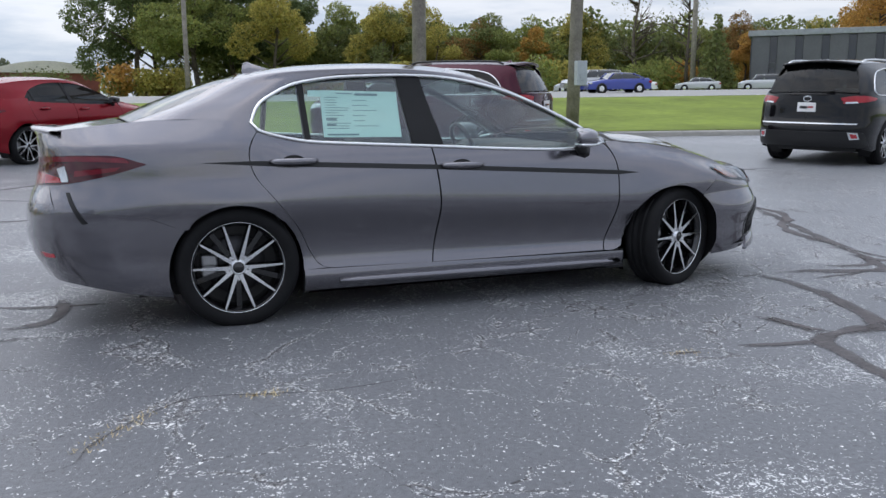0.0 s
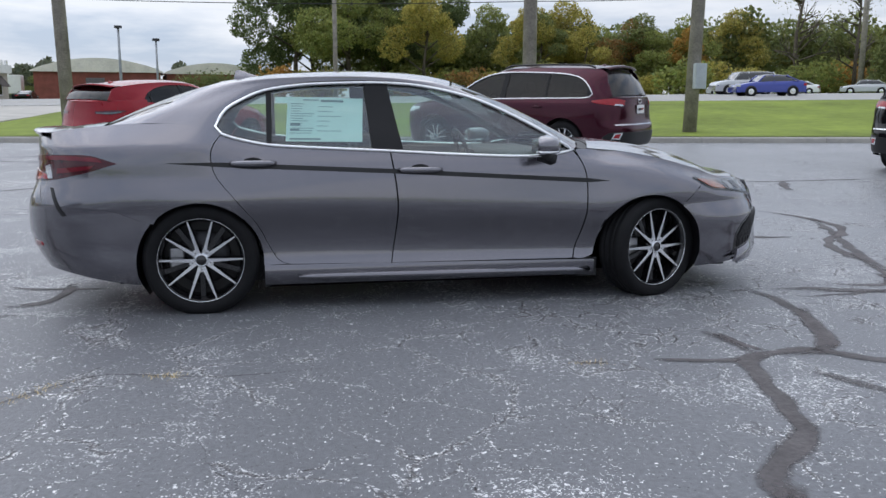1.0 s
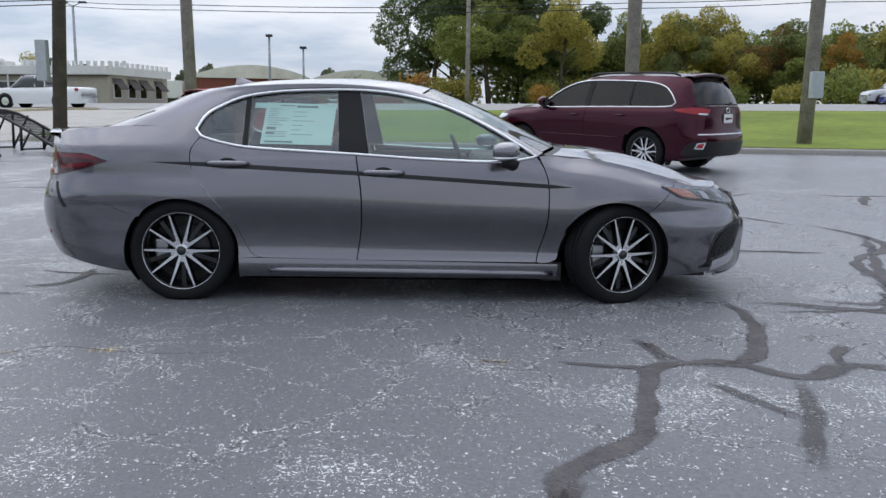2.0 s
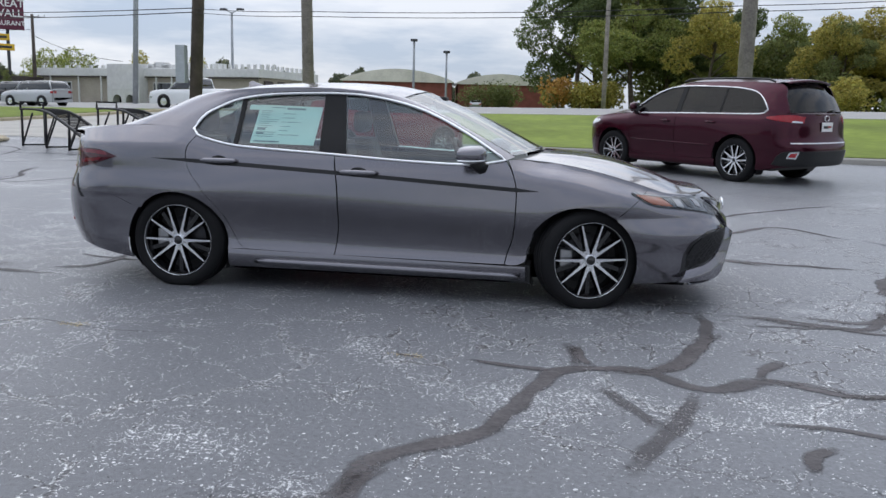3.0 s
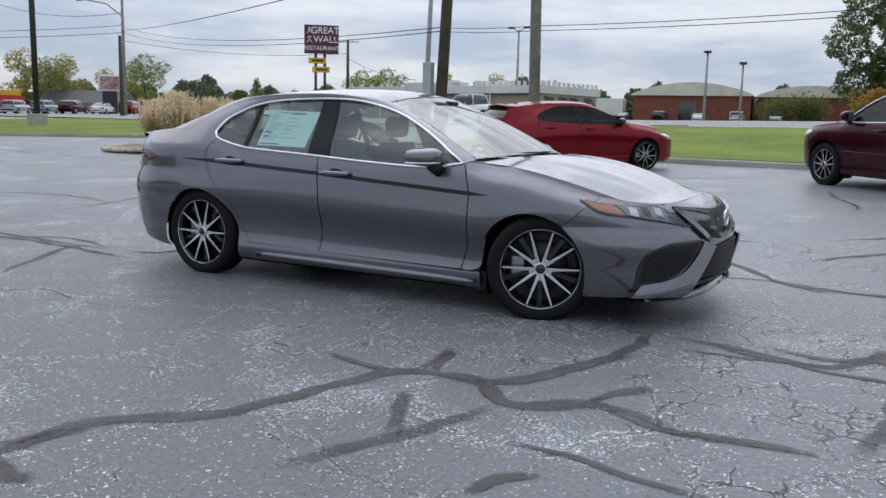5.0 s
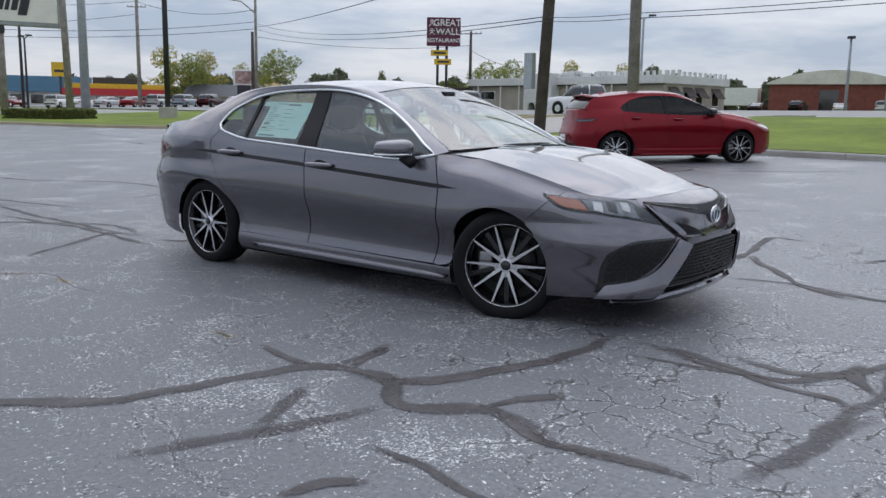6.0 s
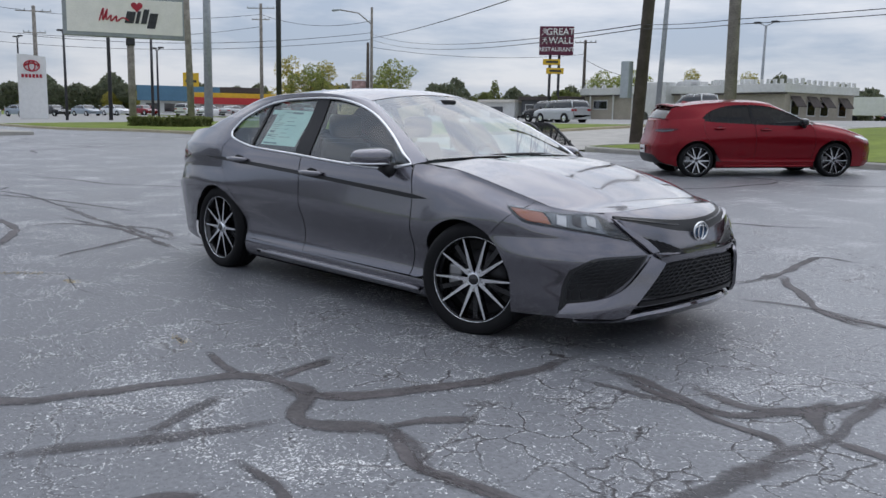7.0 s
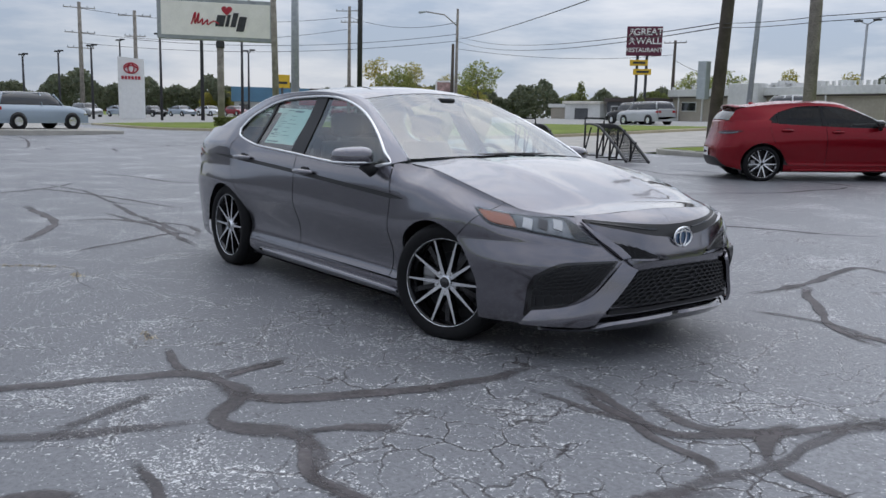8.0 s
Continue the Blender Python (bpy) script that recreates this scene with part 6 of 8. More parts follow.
# ---------------------------------------------------------------- sealed cracks in the asphalt
def crack(pts, width):
    """A tar-sealed crack along a line of (x, y): a thin raised ribbon with ragged edges."""
    length = sum(math.dist(a, b) for a, b in zip(pts[:-1], pts[1:]))
    width *= 0.78
    p = resample(pts, max(8, int(length / 0.05)))
    t = np.gradient(p, axis=0)
    t /= np.maximum(1e-6, np.linalg.norm(t, axis=1))[:, None]
    verts, n = [], len(p)
    for i, ((x, y), (tx, ty)) in enumerate(zip(p, t)):
        end = min(1.0, 0.6 + 6 * min(i, n - 1 - i) / n)
        wob = 0.35 * width * noise.noise(Vector((x * 2.3, y * 2.3, 3)))
        wl = width * end * (0.5 + 0.45 * noise.noise(Vector((x * 5.0, y * 5.0, 7))))
        wr = width * end * (0.5 + 0.45 * noise.noise(Vector((x * 5.0, y * 5.0, 17))))
        cx, cy = x - ty * wob, y + tx * wob
        for o, h in ((wl * 1.25, 0.003), (wl * 0.55, 0.005), (-wr * 0.55, 0.005), (-wr * 1.25, 0.003)):
            xx, yy = cx - ty * o, cy + tx * o
            verts.append((xx, yy, on_ground(xx, yy) + h))
    ob = piece("sealed_crack", verts, grid_faces(n, 4, flip=True), TAR, CRACKS)
    cover = ob.data.attributes.new("cover", "FLOAT", "POINT")
    cover.data.foreach_set("value", [c for i in range(n) for c in [x * min(1.0, 4 * min(i, n - 1 - i) / n) for x in (0.0, 1.0, 1.0, 0.0)]])


CRACKS = tagged(new("crack_sealing"), "dark tar lines sealing cracks in the asphalt", "tar line", kind="structure")
crack([(0.72, -3.56), (0.65, -3.71), (0.64, -3.88), (0.56, -3.97), (0.42, -3.98)], 0.12)
crack([(0.67, -3.91), (0.66, -4.02), (0.67, -4.18)], 0.09)
crack([(0.66, -3.94), (0.87, -4.03), (0.95, -3.97)], 0.10)
crack([(0.03, -3.95), (0.27, -3.93), (0.49, -3.94), (0.6, -3.85), (0.67, -3.52), (0.99, -3.22), (1.11, -2.93), (1.21, -2.5), (1.29, -2.3), (1.46, -2.21), (1.69, -2.21), (1.96, -2.44), (2.24, -2.25), (2.46, -2.25), (2.69, -2.37), (3.05, -2.36)], 0.12)
crack([(1.52, -3.5), (1.62, -3.38), (1.72, -3.13), (1.81, -2.83), (1.96, -2.44)], 0.1)
crack([(1.48, -2.47), (1.63, -2.76), (1.73, -3.01)], 0.08)
crack([(2.24, -2.25), (2.35, -1.99), (2.46, -1.84)], 0.1)
crack([(1.29, -2.3), (1.08, -2.27), (0.81, -2.2)], 0.07)
crack([(1.69, -2.21), (1.88, -2.08), (2.03, -1.69), (2.21, -1.32)], 0.1)
crack([(2.13, -2.85), (2.32, -2.83), (2.46, -2.84), (2.66, -2.9), (2.97, -2.94)], 0.06)
crack([(2.22, -3.34), (2.26, -3.16), (2.39, -3.05)], 0.08)
crack([(0.54, -3.97), (0.62, -3.99), (0.64, -3.99)], 0.16)
crack([(1.46, -2.21), (1.39, -2.01), (1.38, -1.8)], 0.08)
crack([(2.28, -2.17), (2.57, -2.36), (2.82, -2.35), (3.14, -2.33), (3.26, -2.35)], 0.09)
crack([(3.3, -2.27), (3.4, -1.96), (3.48, -1.51), (3.56, -1.23)], 0.12)
crack([(2.27, -0.86), (2.69, -0.91), (3.13, -1.0), (3.43, -0.51)], 0.09)
crack([(2.49, -0.94), (2.87, -1.02), (3.15, -1.1), (3.4, -1.15), (3.46, -1.3)], 0.07)
crack([(2.36, -1.11), (2.75, -1.07), (3.25, -0.97)], 0.06)
crack([(2.75, -0.75), (3.14, -0.87), (3.37, -0.64), (3.52, -0.18)], 0.09)
crack([(3.34, -0.48), (3.34, -0.71), (3.45, -0.9), (3.53, -0.97)], 0.09)
crack([(3.48, -0.08), (3.5, -0.58), (3.53, -0.97), (3.46, -1.32), (3.39, -1.67)], 0.1)
crack([(3.53, -0.97), (3.85, -1.02)], 0.08)
crack([(1.77, 1.56), (1.85, 2.24), (1.76, 3.2), (2.18, 3.16)], 0.09)
crack([(1.85, 2.24), (2.49, 1.35), (2.79, 1.09), (3.05, 0.98)], 0.08)
crack([(2.03, 1.18), (2.53, 1.26), (3.0, 1.12)], 0.07)
crack([(-6.77, -0.26), (-5.14, -0.46), (-3.98, -0.51), (-2.81, -0.58)], 0.1)
crack([(-4.75, -1.43), (-4.76, -0.9), (-4.02, -0.61), (-2.29, -0.78)], 0.09)
crack([(-2.56, -1.84), (-2.95, -1.23), (-3.28, -0.66), (-2.99, -0.5)], 0.08)
crack([(-10.16, -0.5), (-8.32, -0.17), (-6.51, -0.27), (-5.81, 0.06)], 0.08)
crack([(-3.26, -2.12), (-3.9, -1.76), (-4.75, -1.43), (-5.93, -1.37), (-6.64, -1.33)], 0.12)
crack([(-22.45, 1.31), (-23.68, 2.32), (-31.03, 3.83), (-35.37, 4.34)], 0.1)
crack([(-9.49, -1.07), (-8.78, -0.58), (-7.14, -0.07), (-5.23, 0.25)], 0.08)
crack([(-5.44, -0.71), (-4.54, -0.67), (-3.77, -0.31), (-2.93, -0.52)], 0.09)
crack([(2.16, -0.68), (2.12, -1.37), (1.92, -1.98), (1.72, -2.21), (1.37, -2.24)], 0.11)
crack([(1.32, -1.74), (1.37, -2.0), (1.37, -2.24)], 0.08)
crack([(4.18, 2.66), (4.42, 2.16), (4.43, 1.42), (3.76, 0.65), (3.54, -0.32)], 0.12)
crack([(5.4, 5.27), (6.17, 5.23), (7.74, 5.3)], 0.1)
crack([(6.17, 5.23), (5.63, 4.2)], 0.14)
crack([(4.56, 2.09), (4.09, 1.03), (3.64, -0.01), (3.38, -0.76)], 0.12)
crack([(-2.65, -0.51), (-2.44, -0.46), (-2.35, -0.28), (-2.36, 0.18)], 0.1)
crack([(-2.79, 0.09), (-2.56, -0.02), (-2.08, -0.09)], 0.06)
crack([(2.7, 3.65), (3.47, 4.48), (4.75, 5.56)], 0.09)
crack([(2.66, 2.34), (3.47, 3.3), (4.07, 2.61)], 0.09)
crack([(2.65, 1.16), (3.7, 1.03)], 0.08)
crack([(-2.39, -2.57), (-2.2, -2.55), (-2.14, -2.38), (-2.05, -2.26), (-1.9, -2.1), (-1.73, -2.0), (-1.4, -2.08), (-1.14, -2.12), (-0.71, -2.07)], 0.012)
crack([(0.44, -2.2), (0.6, -2.23)], 0.03)
rnd = random.Random(11)
for k in range(46):                                     # fainter lines far over the lot
    x, y = rnd.uniform(-34, 14), rnd.uniform(2.5, 12.5)
    if k % 3 == 0:
        x, y = rnd.uniform(-34, -4), rnd.uniform(-9, 4)
    a = rnd.choice((0.1, -0.25, 1.4, 0.0)) + rnd.uniform(-0.35, 0.35)
    pts = [(x, y)]
    for _ in range(rnd.randint(3, 7)):
        a += rnd.uniform(-0.45, 0.45)
        pts.append((pts[-1][0] + rnd.uniform(0.5, 1.3) * math.cos(a), pts[-1][1] + rnd.uniform(0.5, 1.3) * math.sin(a)))
    if all(along(*q)[1] < -0.6 for q in pts):
        crack(pts, rnd.uniform(0.05, 0.11))


# dry grass in the open crack
def tufts(name, line, count, height, mat, label, spread_by=0.03):
    p = resample(line, 60, True)
    rnd = random.Random(5)
    verts, faces = [], []
    for _ in range(count):
        x, y = p[rnd.randrange(60)]
        x, y = x + rnd.gauss(0, spread_by), y + rnd.gauss(0, spread_by)
        a, h, lean = rnd.uniform(0, 6.28), height * rnd.uniform(0.4, 1.0), rnd.uniform(0.3, 1.6) * height
        z = on_ground(x, y)
        w = 0.0025
        o = len(verts)
        verts += [(x - w * math.sin(a), y + w * math.cos(a), z), (x + w * math.sin(a), y - w * math.cos(a), z), (x + lean * math.cos(a), y + lean * math.sin(a), z + h)]
        faces.append((o, o + 1, o + 2))
    ob = piece(name, verts, faces, mat, smooth=False)
    return tagged(ob, label, "grass", kind="stuff")


STRAW = material("dry_straw", (0.50, 0.40, 0.22), 0.8, spots=0.2, scale=20, island=0.3)
tufts("dry_grass", [(-2.16, -2.42), (-2.05, -2.26), (-1.9, -2.1)], 110, 0.016, STRAW, "dry straw-coloured grass in a crack")
tufts("dry_grass", [(-1.55, -2.05), (-1.4, -2.08)], 70, 0.016, STRAW, "dry straw-coloured grass in a crack", 0.02)
tufts("dry_grass", [(0.42, -2.2), (0.6, -2.23)], 50, 0.014, STRAW, "dry straw-coloured grass in a crack", 0.015)

# plain wall added out of view, dark for the sedan's doors to reflect
UNSEENWALL = material("unseen_wall_grey", (0.17, 0.175, 0.185), 0.5, spots=0.15, scale=0.7, bump=0.2)
tagged(part("wall_showroom", box_bm(-75, -22, -18.4, -18.0, -0.4, 3.0, 0.02), UNSEENWALL), "plain grey wall added out of view behind the lot", "wall", kind="structure")


# ---------------------------------------------------------------- trees and shrubs
BARK = material("bark", (0.11, 0.09, 0.07), 0.9, spots=0.3, scale=4, bump=0.6, bump_scale=20)
LEAF = {
    "green": material("green_leaves", (0.230, 0.290, 0.092), 0.6, island=0.35, hue2=(0.330, 0.330, 0.100), spec=0.3),
    "dark": material("dark_leaves", (0.165, 0.205, 0.078), 0.6, island=0.35, hue2=(0.235, 0.245, 0.088), spec=0.3),
    "olive": material("olive_leaves", (0.350, 0.345, 0.095), 0.6, island=0.35, hue2=(0.480, 0.390, 0.105), spec=0.3),
    "deep": material("deep_green_leaves", (0.105, 0.150, 0.062), 0.6, island=0.35, hue2=(0.160, 0.190, 0.072), spec=0.3),
    "gold": material("golden_leaves", (0.52, 0.34, 0.09), 0.6, island=0.3, hue2=(0.46, 0.25, 0.07), spec=0.3),
    # greyed, paler leaf colour stands in for haze over the distance
    "far": material("hazy_distant_leaves", (0.150, 0.178, 0.125), 0.7, island=0.3, hue2=(0.190, 0.195, 0.130), spec=0.2),
    "rust": material("rusty_leaves", (0.356, 0.186, 0.065), 0.6, island=0.4, hue2=(0.179, 0.138, 0.049), spec=0.3),
}

for leaf_material in LEAF.values():
    # thin leaves let part of the light through
    ln, ll = leaf_material.node_tree.nodes, leaf_material.node_tree.links
    lb, lo = ln["Principled BSDF"], ln["Material Output"]
    lt, lm = ln.new("ShaderNodeBsdfTranslucent"), ln.new("ShaderNodeMixShader")
    lm.inputs["Fac"].default_value = 0.5
    ll.new(lb.inputs["Base Color"].links[0].from_socket, lt.inputs["Color"])
    ll.new(lb.outputs[0], lm.inputs[1])
    ll.new(lt.outputs[0], lm.inputs[2])
    ll.new(lm.outputs[0], lo.inputs["Surface"])


def leaf_cloud(blobs, count, size, seed):
    """Bent leaf clumps scattered through the outer part of several blobs: (centre, radii)."""
    r = np.random.RandomState(seed)
    vol = np.array([b[1][0] * b[1][1] * b[1][2] for b in blobs]) ** 0.7
    which = r.choice(len(blobs), count, p=vol / vol.sum())
    c, rad = np.array([b[0] for b in blobs])[which], np.array([b[1] for b in blobs])[which]
    d = r.normal(size=(count, 3))
    d /= np.linalg.norm(d, axis=1)[:, None]
    lump = 1 + 0.25 * np.sin(d[:, :1] * 5 + which[:, None]) * np.cos(d[:, 2:] * 6 + which[:, None] * 2)
    pos = c + rad * d * (r.uniform(0.45, 1.0, (count, 1)) ** 0.5) * lump
    a = r.normal(size=(count, 3))
    a /= np.linalg.norm(a, axis=1)[:, None]
    b = np.cross(a, r.normal(size=(count, 3)))
    b /= np.maximum(1e-6, np.linalg.norm(b, axis=1))[:, None]
    n = np.cross(a, b)
    s = size * r.uniform(0.5, 1.3, (count, 1))
    q = np.stack([pos - a * s * 0.6, pos + b * s * 0.4 + n * s * 0.15, pos + a * s * 0.6, pos - b * s * 0.4 + n * s * 0.15], 1).reshape(-1, 3)
    faces = [(4 * i, 4 * i + 1, 4 * i + 2, 4 * i + 3) for i in range(count)]
    return q, faces


def tree(height, spread_r, colour, seed, leaves=1400, leaf=0.42, low=0.22, bare=False, label=""):
    """A tapered trunk with limbs, and a crown of many leaf clumps with gaps."""
    rnd = random.Random(seed)
    ob = thing("tree", pose(0, 0, 0), label, "tree", "trees along the road")
    r0 = height * 0.022
    lines, blobs = [], []
    top = height * (0.95 if bare else 0.8)
    spine = [(0.02 * height * math.sin(seed + k), 0.02 * height * math.cos(seed * 2 + k), top * k / 6 - (0.3 if k == 0 else 0)) for k in range(7)]
    lines.append(tube(spine, np.linspace(r0, r0 * 0.2, 7), 7))
    for k in range(11 if not bare else 20):
        f = rnd.uniform(low, 0.95)
        z0 = top * f
        a = k * 2.4 + rnd.uniform(-0.4, 0.4)
        reach = spread_r * rnd.uniform(0.55, 1.0) * (1.0 - 0.55 * max(0, f - 0.45) / 0.5)
        rise = reach * rnd.uniform(0.25, 0.75)
        p0 = (0, 0, z0)
        p1 = (reach * 0.5 * math.cos(a), reach * 0.5 * math.sin(a), z0 + rise * 0.6)
        p2 = (reach * math.cos(a + 0.2), reach * math.sin(a + 0.2), z0 + rise)
        lines.append(tube([p0, p1, p2], [r0 * 0.45, r0 * 0.25, r0 * 0.08], 5))
        if bare:
            for _ in range(4):
                b = a + rnd.uniform(-0.9, 0.9)
                lines.append(tube([p1, (p1[0] + reach * 0.4 * math.cos(b), p1[1] + reach * 0.4 * math.sin(b), p1[2] + reach * rnd.uniform(0.2, 0.7))], [r0 * 0.15, r0 * 0.04], 4))
        br = spread_r * rnd.uniform(0.30, 0.48)
        blobs.append((p2, (br, br, br * rnd.uniform(0.65, 0.95))))
    blobs.append(((0, 0, height * 0.88), (spread_r * 0.4, spread_r * 0.4, height * 0.12)))
    v, f = merge(lines)
    piece("trunk", v, f, BARK, ob, "grey-brown trunk and limbs")
    v, f = leaf_cloud(blobs, int(leaves * 2.4), leaf * 0.62, seed)
    piece("crown", v, f, LEAF[colour], ob, "loose leafy crown", smooth=False)
    return ob


def conifer(height, r, seed, label):
    ob = thing("conifer", pose(0, 0, 0), label, "tree", "conifers")
    v, f = tube([(0, 0, -0.2), (0, 0, height * 0.95)], [height * 0.02, 0.02], 6)
    piece("trunk", v, f, BARK, ob)
    blobs = []
    for k in range(9):
        z = height * (0.08 + 0.1 * k)
        rr = r * (1.05 - k / 9.5)
        for a in range(6):
            blobs.append(((rr * 0.6 * math.cos(a * 1.05 + k), rr * 0.6 * math.sin(a * 1.05 + k), z), (rr * 0.5, rr * 0.5, height * 0.07)))
    v, f = leaf_cloud(blobs, 1600, r * 0.18, seed)
    piece("crown", v, f, LEAF["dark"], ob, "dark green needles", smooth=False)
    return ob


def shrub(r, h, colour, seed, name, label, leaves=420, leaf=0.22):
    ob = thing(name, pose(0, 0, 0), label, "shrub", "shrubs")
    rnd = random.Random(seed)
    blobs = [((rnd.uniform(-r, r) * 0.6, rnd.uniform(-r, r) * 0.6, h * rnd.uniform(0.3, 0.62)), (r * 0.55, r * 0.55, h * 0.38)) for _ in range(6)]
    stems = [tube([(0, 0, -0.1), (b[0][0], b[0][1], b[0][2])], [0.04, 0.012], 4) for b in blobs]
    v, f = merge(stems)
    piece("stems", v, f, BARK, ob)
    v, f = leaf_cloud(blobs, leaves, leaf, seed)
    piece("foliage", v, f, LEAF[colour], ob, smooth=False)
    return ob


def plant(proto, places):
    """The prototype goes to the first place and copies to the rest: (x, y, turn, size)."""
    for k, (x, y, turn, size) in enumerate(places):
        m = pose(x, y, on_ground(x, y) - 0.1, 0, 0, turn)
        ob = proto if k == 0 else copy_thing(proto, m)
        ob.matrix_basis = m
        ob.scale = (size, size, size)


rnd = random.Random(21)
# a group of tall trees across the road
plant(tree(18.5, 6.6, "deep", 3, 12000, 0.44, label="tall dark green leafy tree beyond the road"), [(0.8, 110, 20, 1.0), (12.5, 118, 140, 0.86)])
plant(tree(18.0, 6.2, "green", 5, 10000, 0.42, label="tall green tree beyond the road"), [(7.4, 106, 80, 1.0), (18, 112, 200, 0.78), (27, 112, 30, 0.72)])
plant(tree(17.5, 6.4, "deep", 8, 10000, 0.45, label="tall dark green tree beyond the road"), [(3.0, 114, 0, 1.0), (12.4, 110, 60, 1.0), (24, 120, 10, 0.85)])
plant(tree(12.0, 4.6, "olive", 9, 4500, 0.38, label="yellow-green tree at the wood's edge"), [(16.5, 101, 0, 1.12), (31, 104, 0, 1.0), (37, 108, 70, 1.1), (58, 100, 100, 0.95)])
# the wood behind, told apart only in front
for colour, seed, lab in (("green", 31, "green tree in the dense wood"), ("dark", 32, "dark green tree in the wood"), ("olive", 33, "olive tree in the dense wood"), ("rust", 34, "rust-brown tree in the dense wood")):
    spots = []
    for k in range(13 if colour != "rust" else 5):
        u = rnd.uniform(14, 100)
        x, y = uv_to_xy(u, rnd.uniform(92, 116) - 0.16 * u)
        spots.append((x, y, rnd.uniform(0, 360), rnd.uniform(0.58, 0.84)))
    plant(tree(13.0, 4.8, colour, seed, 4200, 0.42, low=0.10, label=lab), spots)
plant(tree(9.5, 3.0, "gold", 41, 3000, 0.36, low=0.15, label="golden yellow autumn tree by the wood"), [(48.5, 94, 0, 0.9), (70, 80, 40, 0.75)])
plant(tree(14.0, 4.8, "gold", 43, 4200, 0.42, label="tall orange autumn tree behind the grey building"), [(89, 78, 0, 1.0), (97, 72, 60, 1.05), (94, 84, 150, 1.0), (105, 66, 10, 1.05)])
plant(tree(10.5, 3.0, "rust", 44, 900, 0.4, label="slim rust-coloured tree by the wood"), [(33, 112, 0, 1.1)])
plant(tree(15.5, 4.6, "dark", 46, 160, 0.4, bare=True, label="nearly bare tree with thin limbs"), [(57, 84, 0, 0.95), (63, 82, 90, 0.8)])
plant(conifer(9.5, 2.4, 51, "dark green conifer by the grey building"), [(60.5, 73.5, 0, 0.95), (64, 78, 30, 0.8)])
for colour, seed, lab in (("olive", 61, "yellow-green shrub at the wood's edge"), ("green", 62, "green shrub at the wood's edge"), ("gold", 63, "golden shrub at the wood's edge"), ("rust", 64, "rusty brown shrub at the wood's edge")):
    spots = []
    for k in range(16 if colour in ("olive", "green") else 5):
        u = rnd.uniform(-18, 70)
        x, y = uv_to_xy(u, rnd.uniform(78, 90) - 0.12 * u)
        spots.append((x, y, rnd.uniform(0, 360), rnd.uniform(0.7, 1.4)))
    plant(shrub(2.2, 3.4, colour, seed, "shrub", lab, 1100, 0.30), spots)
# the body of the wood, too deep to tell its trees apart
r = np.random.RandomState(4)
n = 62000
u, depth = r.uniform(-9, 112, n), r.uniform(0, 1, n) ** 1.6
roof = 9.3 + 1.4 * np.sin(u * 0.31) * np.cos(u * 0.13 + 1) + 1.2 * np.sin(u * 0.9)
v = 98 - 0.16 * u + 24 * depth
h = roof * r.uniform(0.0, 1.0, n) ** 0.75
xs, ys = uv_to_xy(u, v)
verts, faces = leaf_cloud([((0, 0, 0), (0.01, 0.01, 0.01))], n, 0.55, 9)
verts = verts + np.repeat(np.stack([xs, ys, level(xs, ys) + h], 1), 4, axis=0)
tagged(piece("woodland", verts, faces, LEAF["dark"], smooth=False), "dense dark green woodland across the road", "wood", kind="stuff")
# the continuous far treeline, low over the roofs
r = np.random.RandomState(14)
n = 60000
a, depth = np.radians(r.uniform(92, 183, n)), r.uniform(0, 1, n) ** 1.5
d = 235 + 30 * np.sin(a * 3) + 45 * depth
roof = 7.6 + 2.4 * np.sin(a * 31) * np.cos(a * 17 + 1) + 1.8 * np.sin(a * 83) + 1.1 * np.sin(a * 190)
h = roof * r.uniform(0.0, 1.0, n) ** 0.7
xs, ys = d * np.cos(a), d * np.sin(a)
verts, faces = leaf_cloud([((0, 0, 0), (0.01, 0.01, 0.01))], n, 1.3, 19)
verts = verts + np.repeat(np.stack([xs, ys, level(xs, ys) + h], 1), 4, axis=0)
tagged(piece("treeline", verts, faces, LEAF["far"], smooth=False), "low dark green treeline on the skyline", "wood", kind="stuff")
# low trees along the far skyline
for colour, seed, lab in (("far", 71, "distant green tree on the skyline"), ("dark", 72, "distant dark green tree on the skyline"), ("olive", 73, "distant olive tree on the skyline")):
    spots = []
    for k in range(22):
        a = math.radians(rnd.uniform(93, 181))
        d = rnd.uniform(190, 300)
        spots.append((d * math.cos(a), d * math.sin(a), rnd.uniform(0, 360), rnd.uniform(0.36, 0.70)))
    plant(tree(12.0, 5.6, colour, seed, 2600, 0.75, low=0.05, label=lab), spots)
plant(tree(10.0, 4.2, "green", 75, 1200, 0.5, label="round green tree behind the low building"), [(-100.4, 153, 0, 1.1), (-84, 120, 0, 0.85), (-95.5, 81.5, 0, 0.86), (-122, 85, 60, 0.9)])
plant(tree(11.0, 4.0, "olive", 76, 1200, 0.5, label="pale olive tree behind the shops"), [(-128, 85, 0, 0.95), (-125, 90, 90, 0.9), (-120, 95, 10, 0.7), (-89.8, 160, 40, 1.0), (-80, 165, 70, 0.95)])
plant(conifer(6.5, 2.0, 77, "dark green conical evergreen tree"), [(-76.5, 84, 0, 0.85), (-53.5, 68.5, 40, 0.5)])
plant(shrub(1.6, 3.6, "dark", 78, "evergreen", "dark upright evergreen in a row", 700, 0.22), [(-15.2 + 1.2 * k, 120 + 0.12 * k, 40 * k, 1.1 + 0.08 * (k % 3)) for k in range(6)])


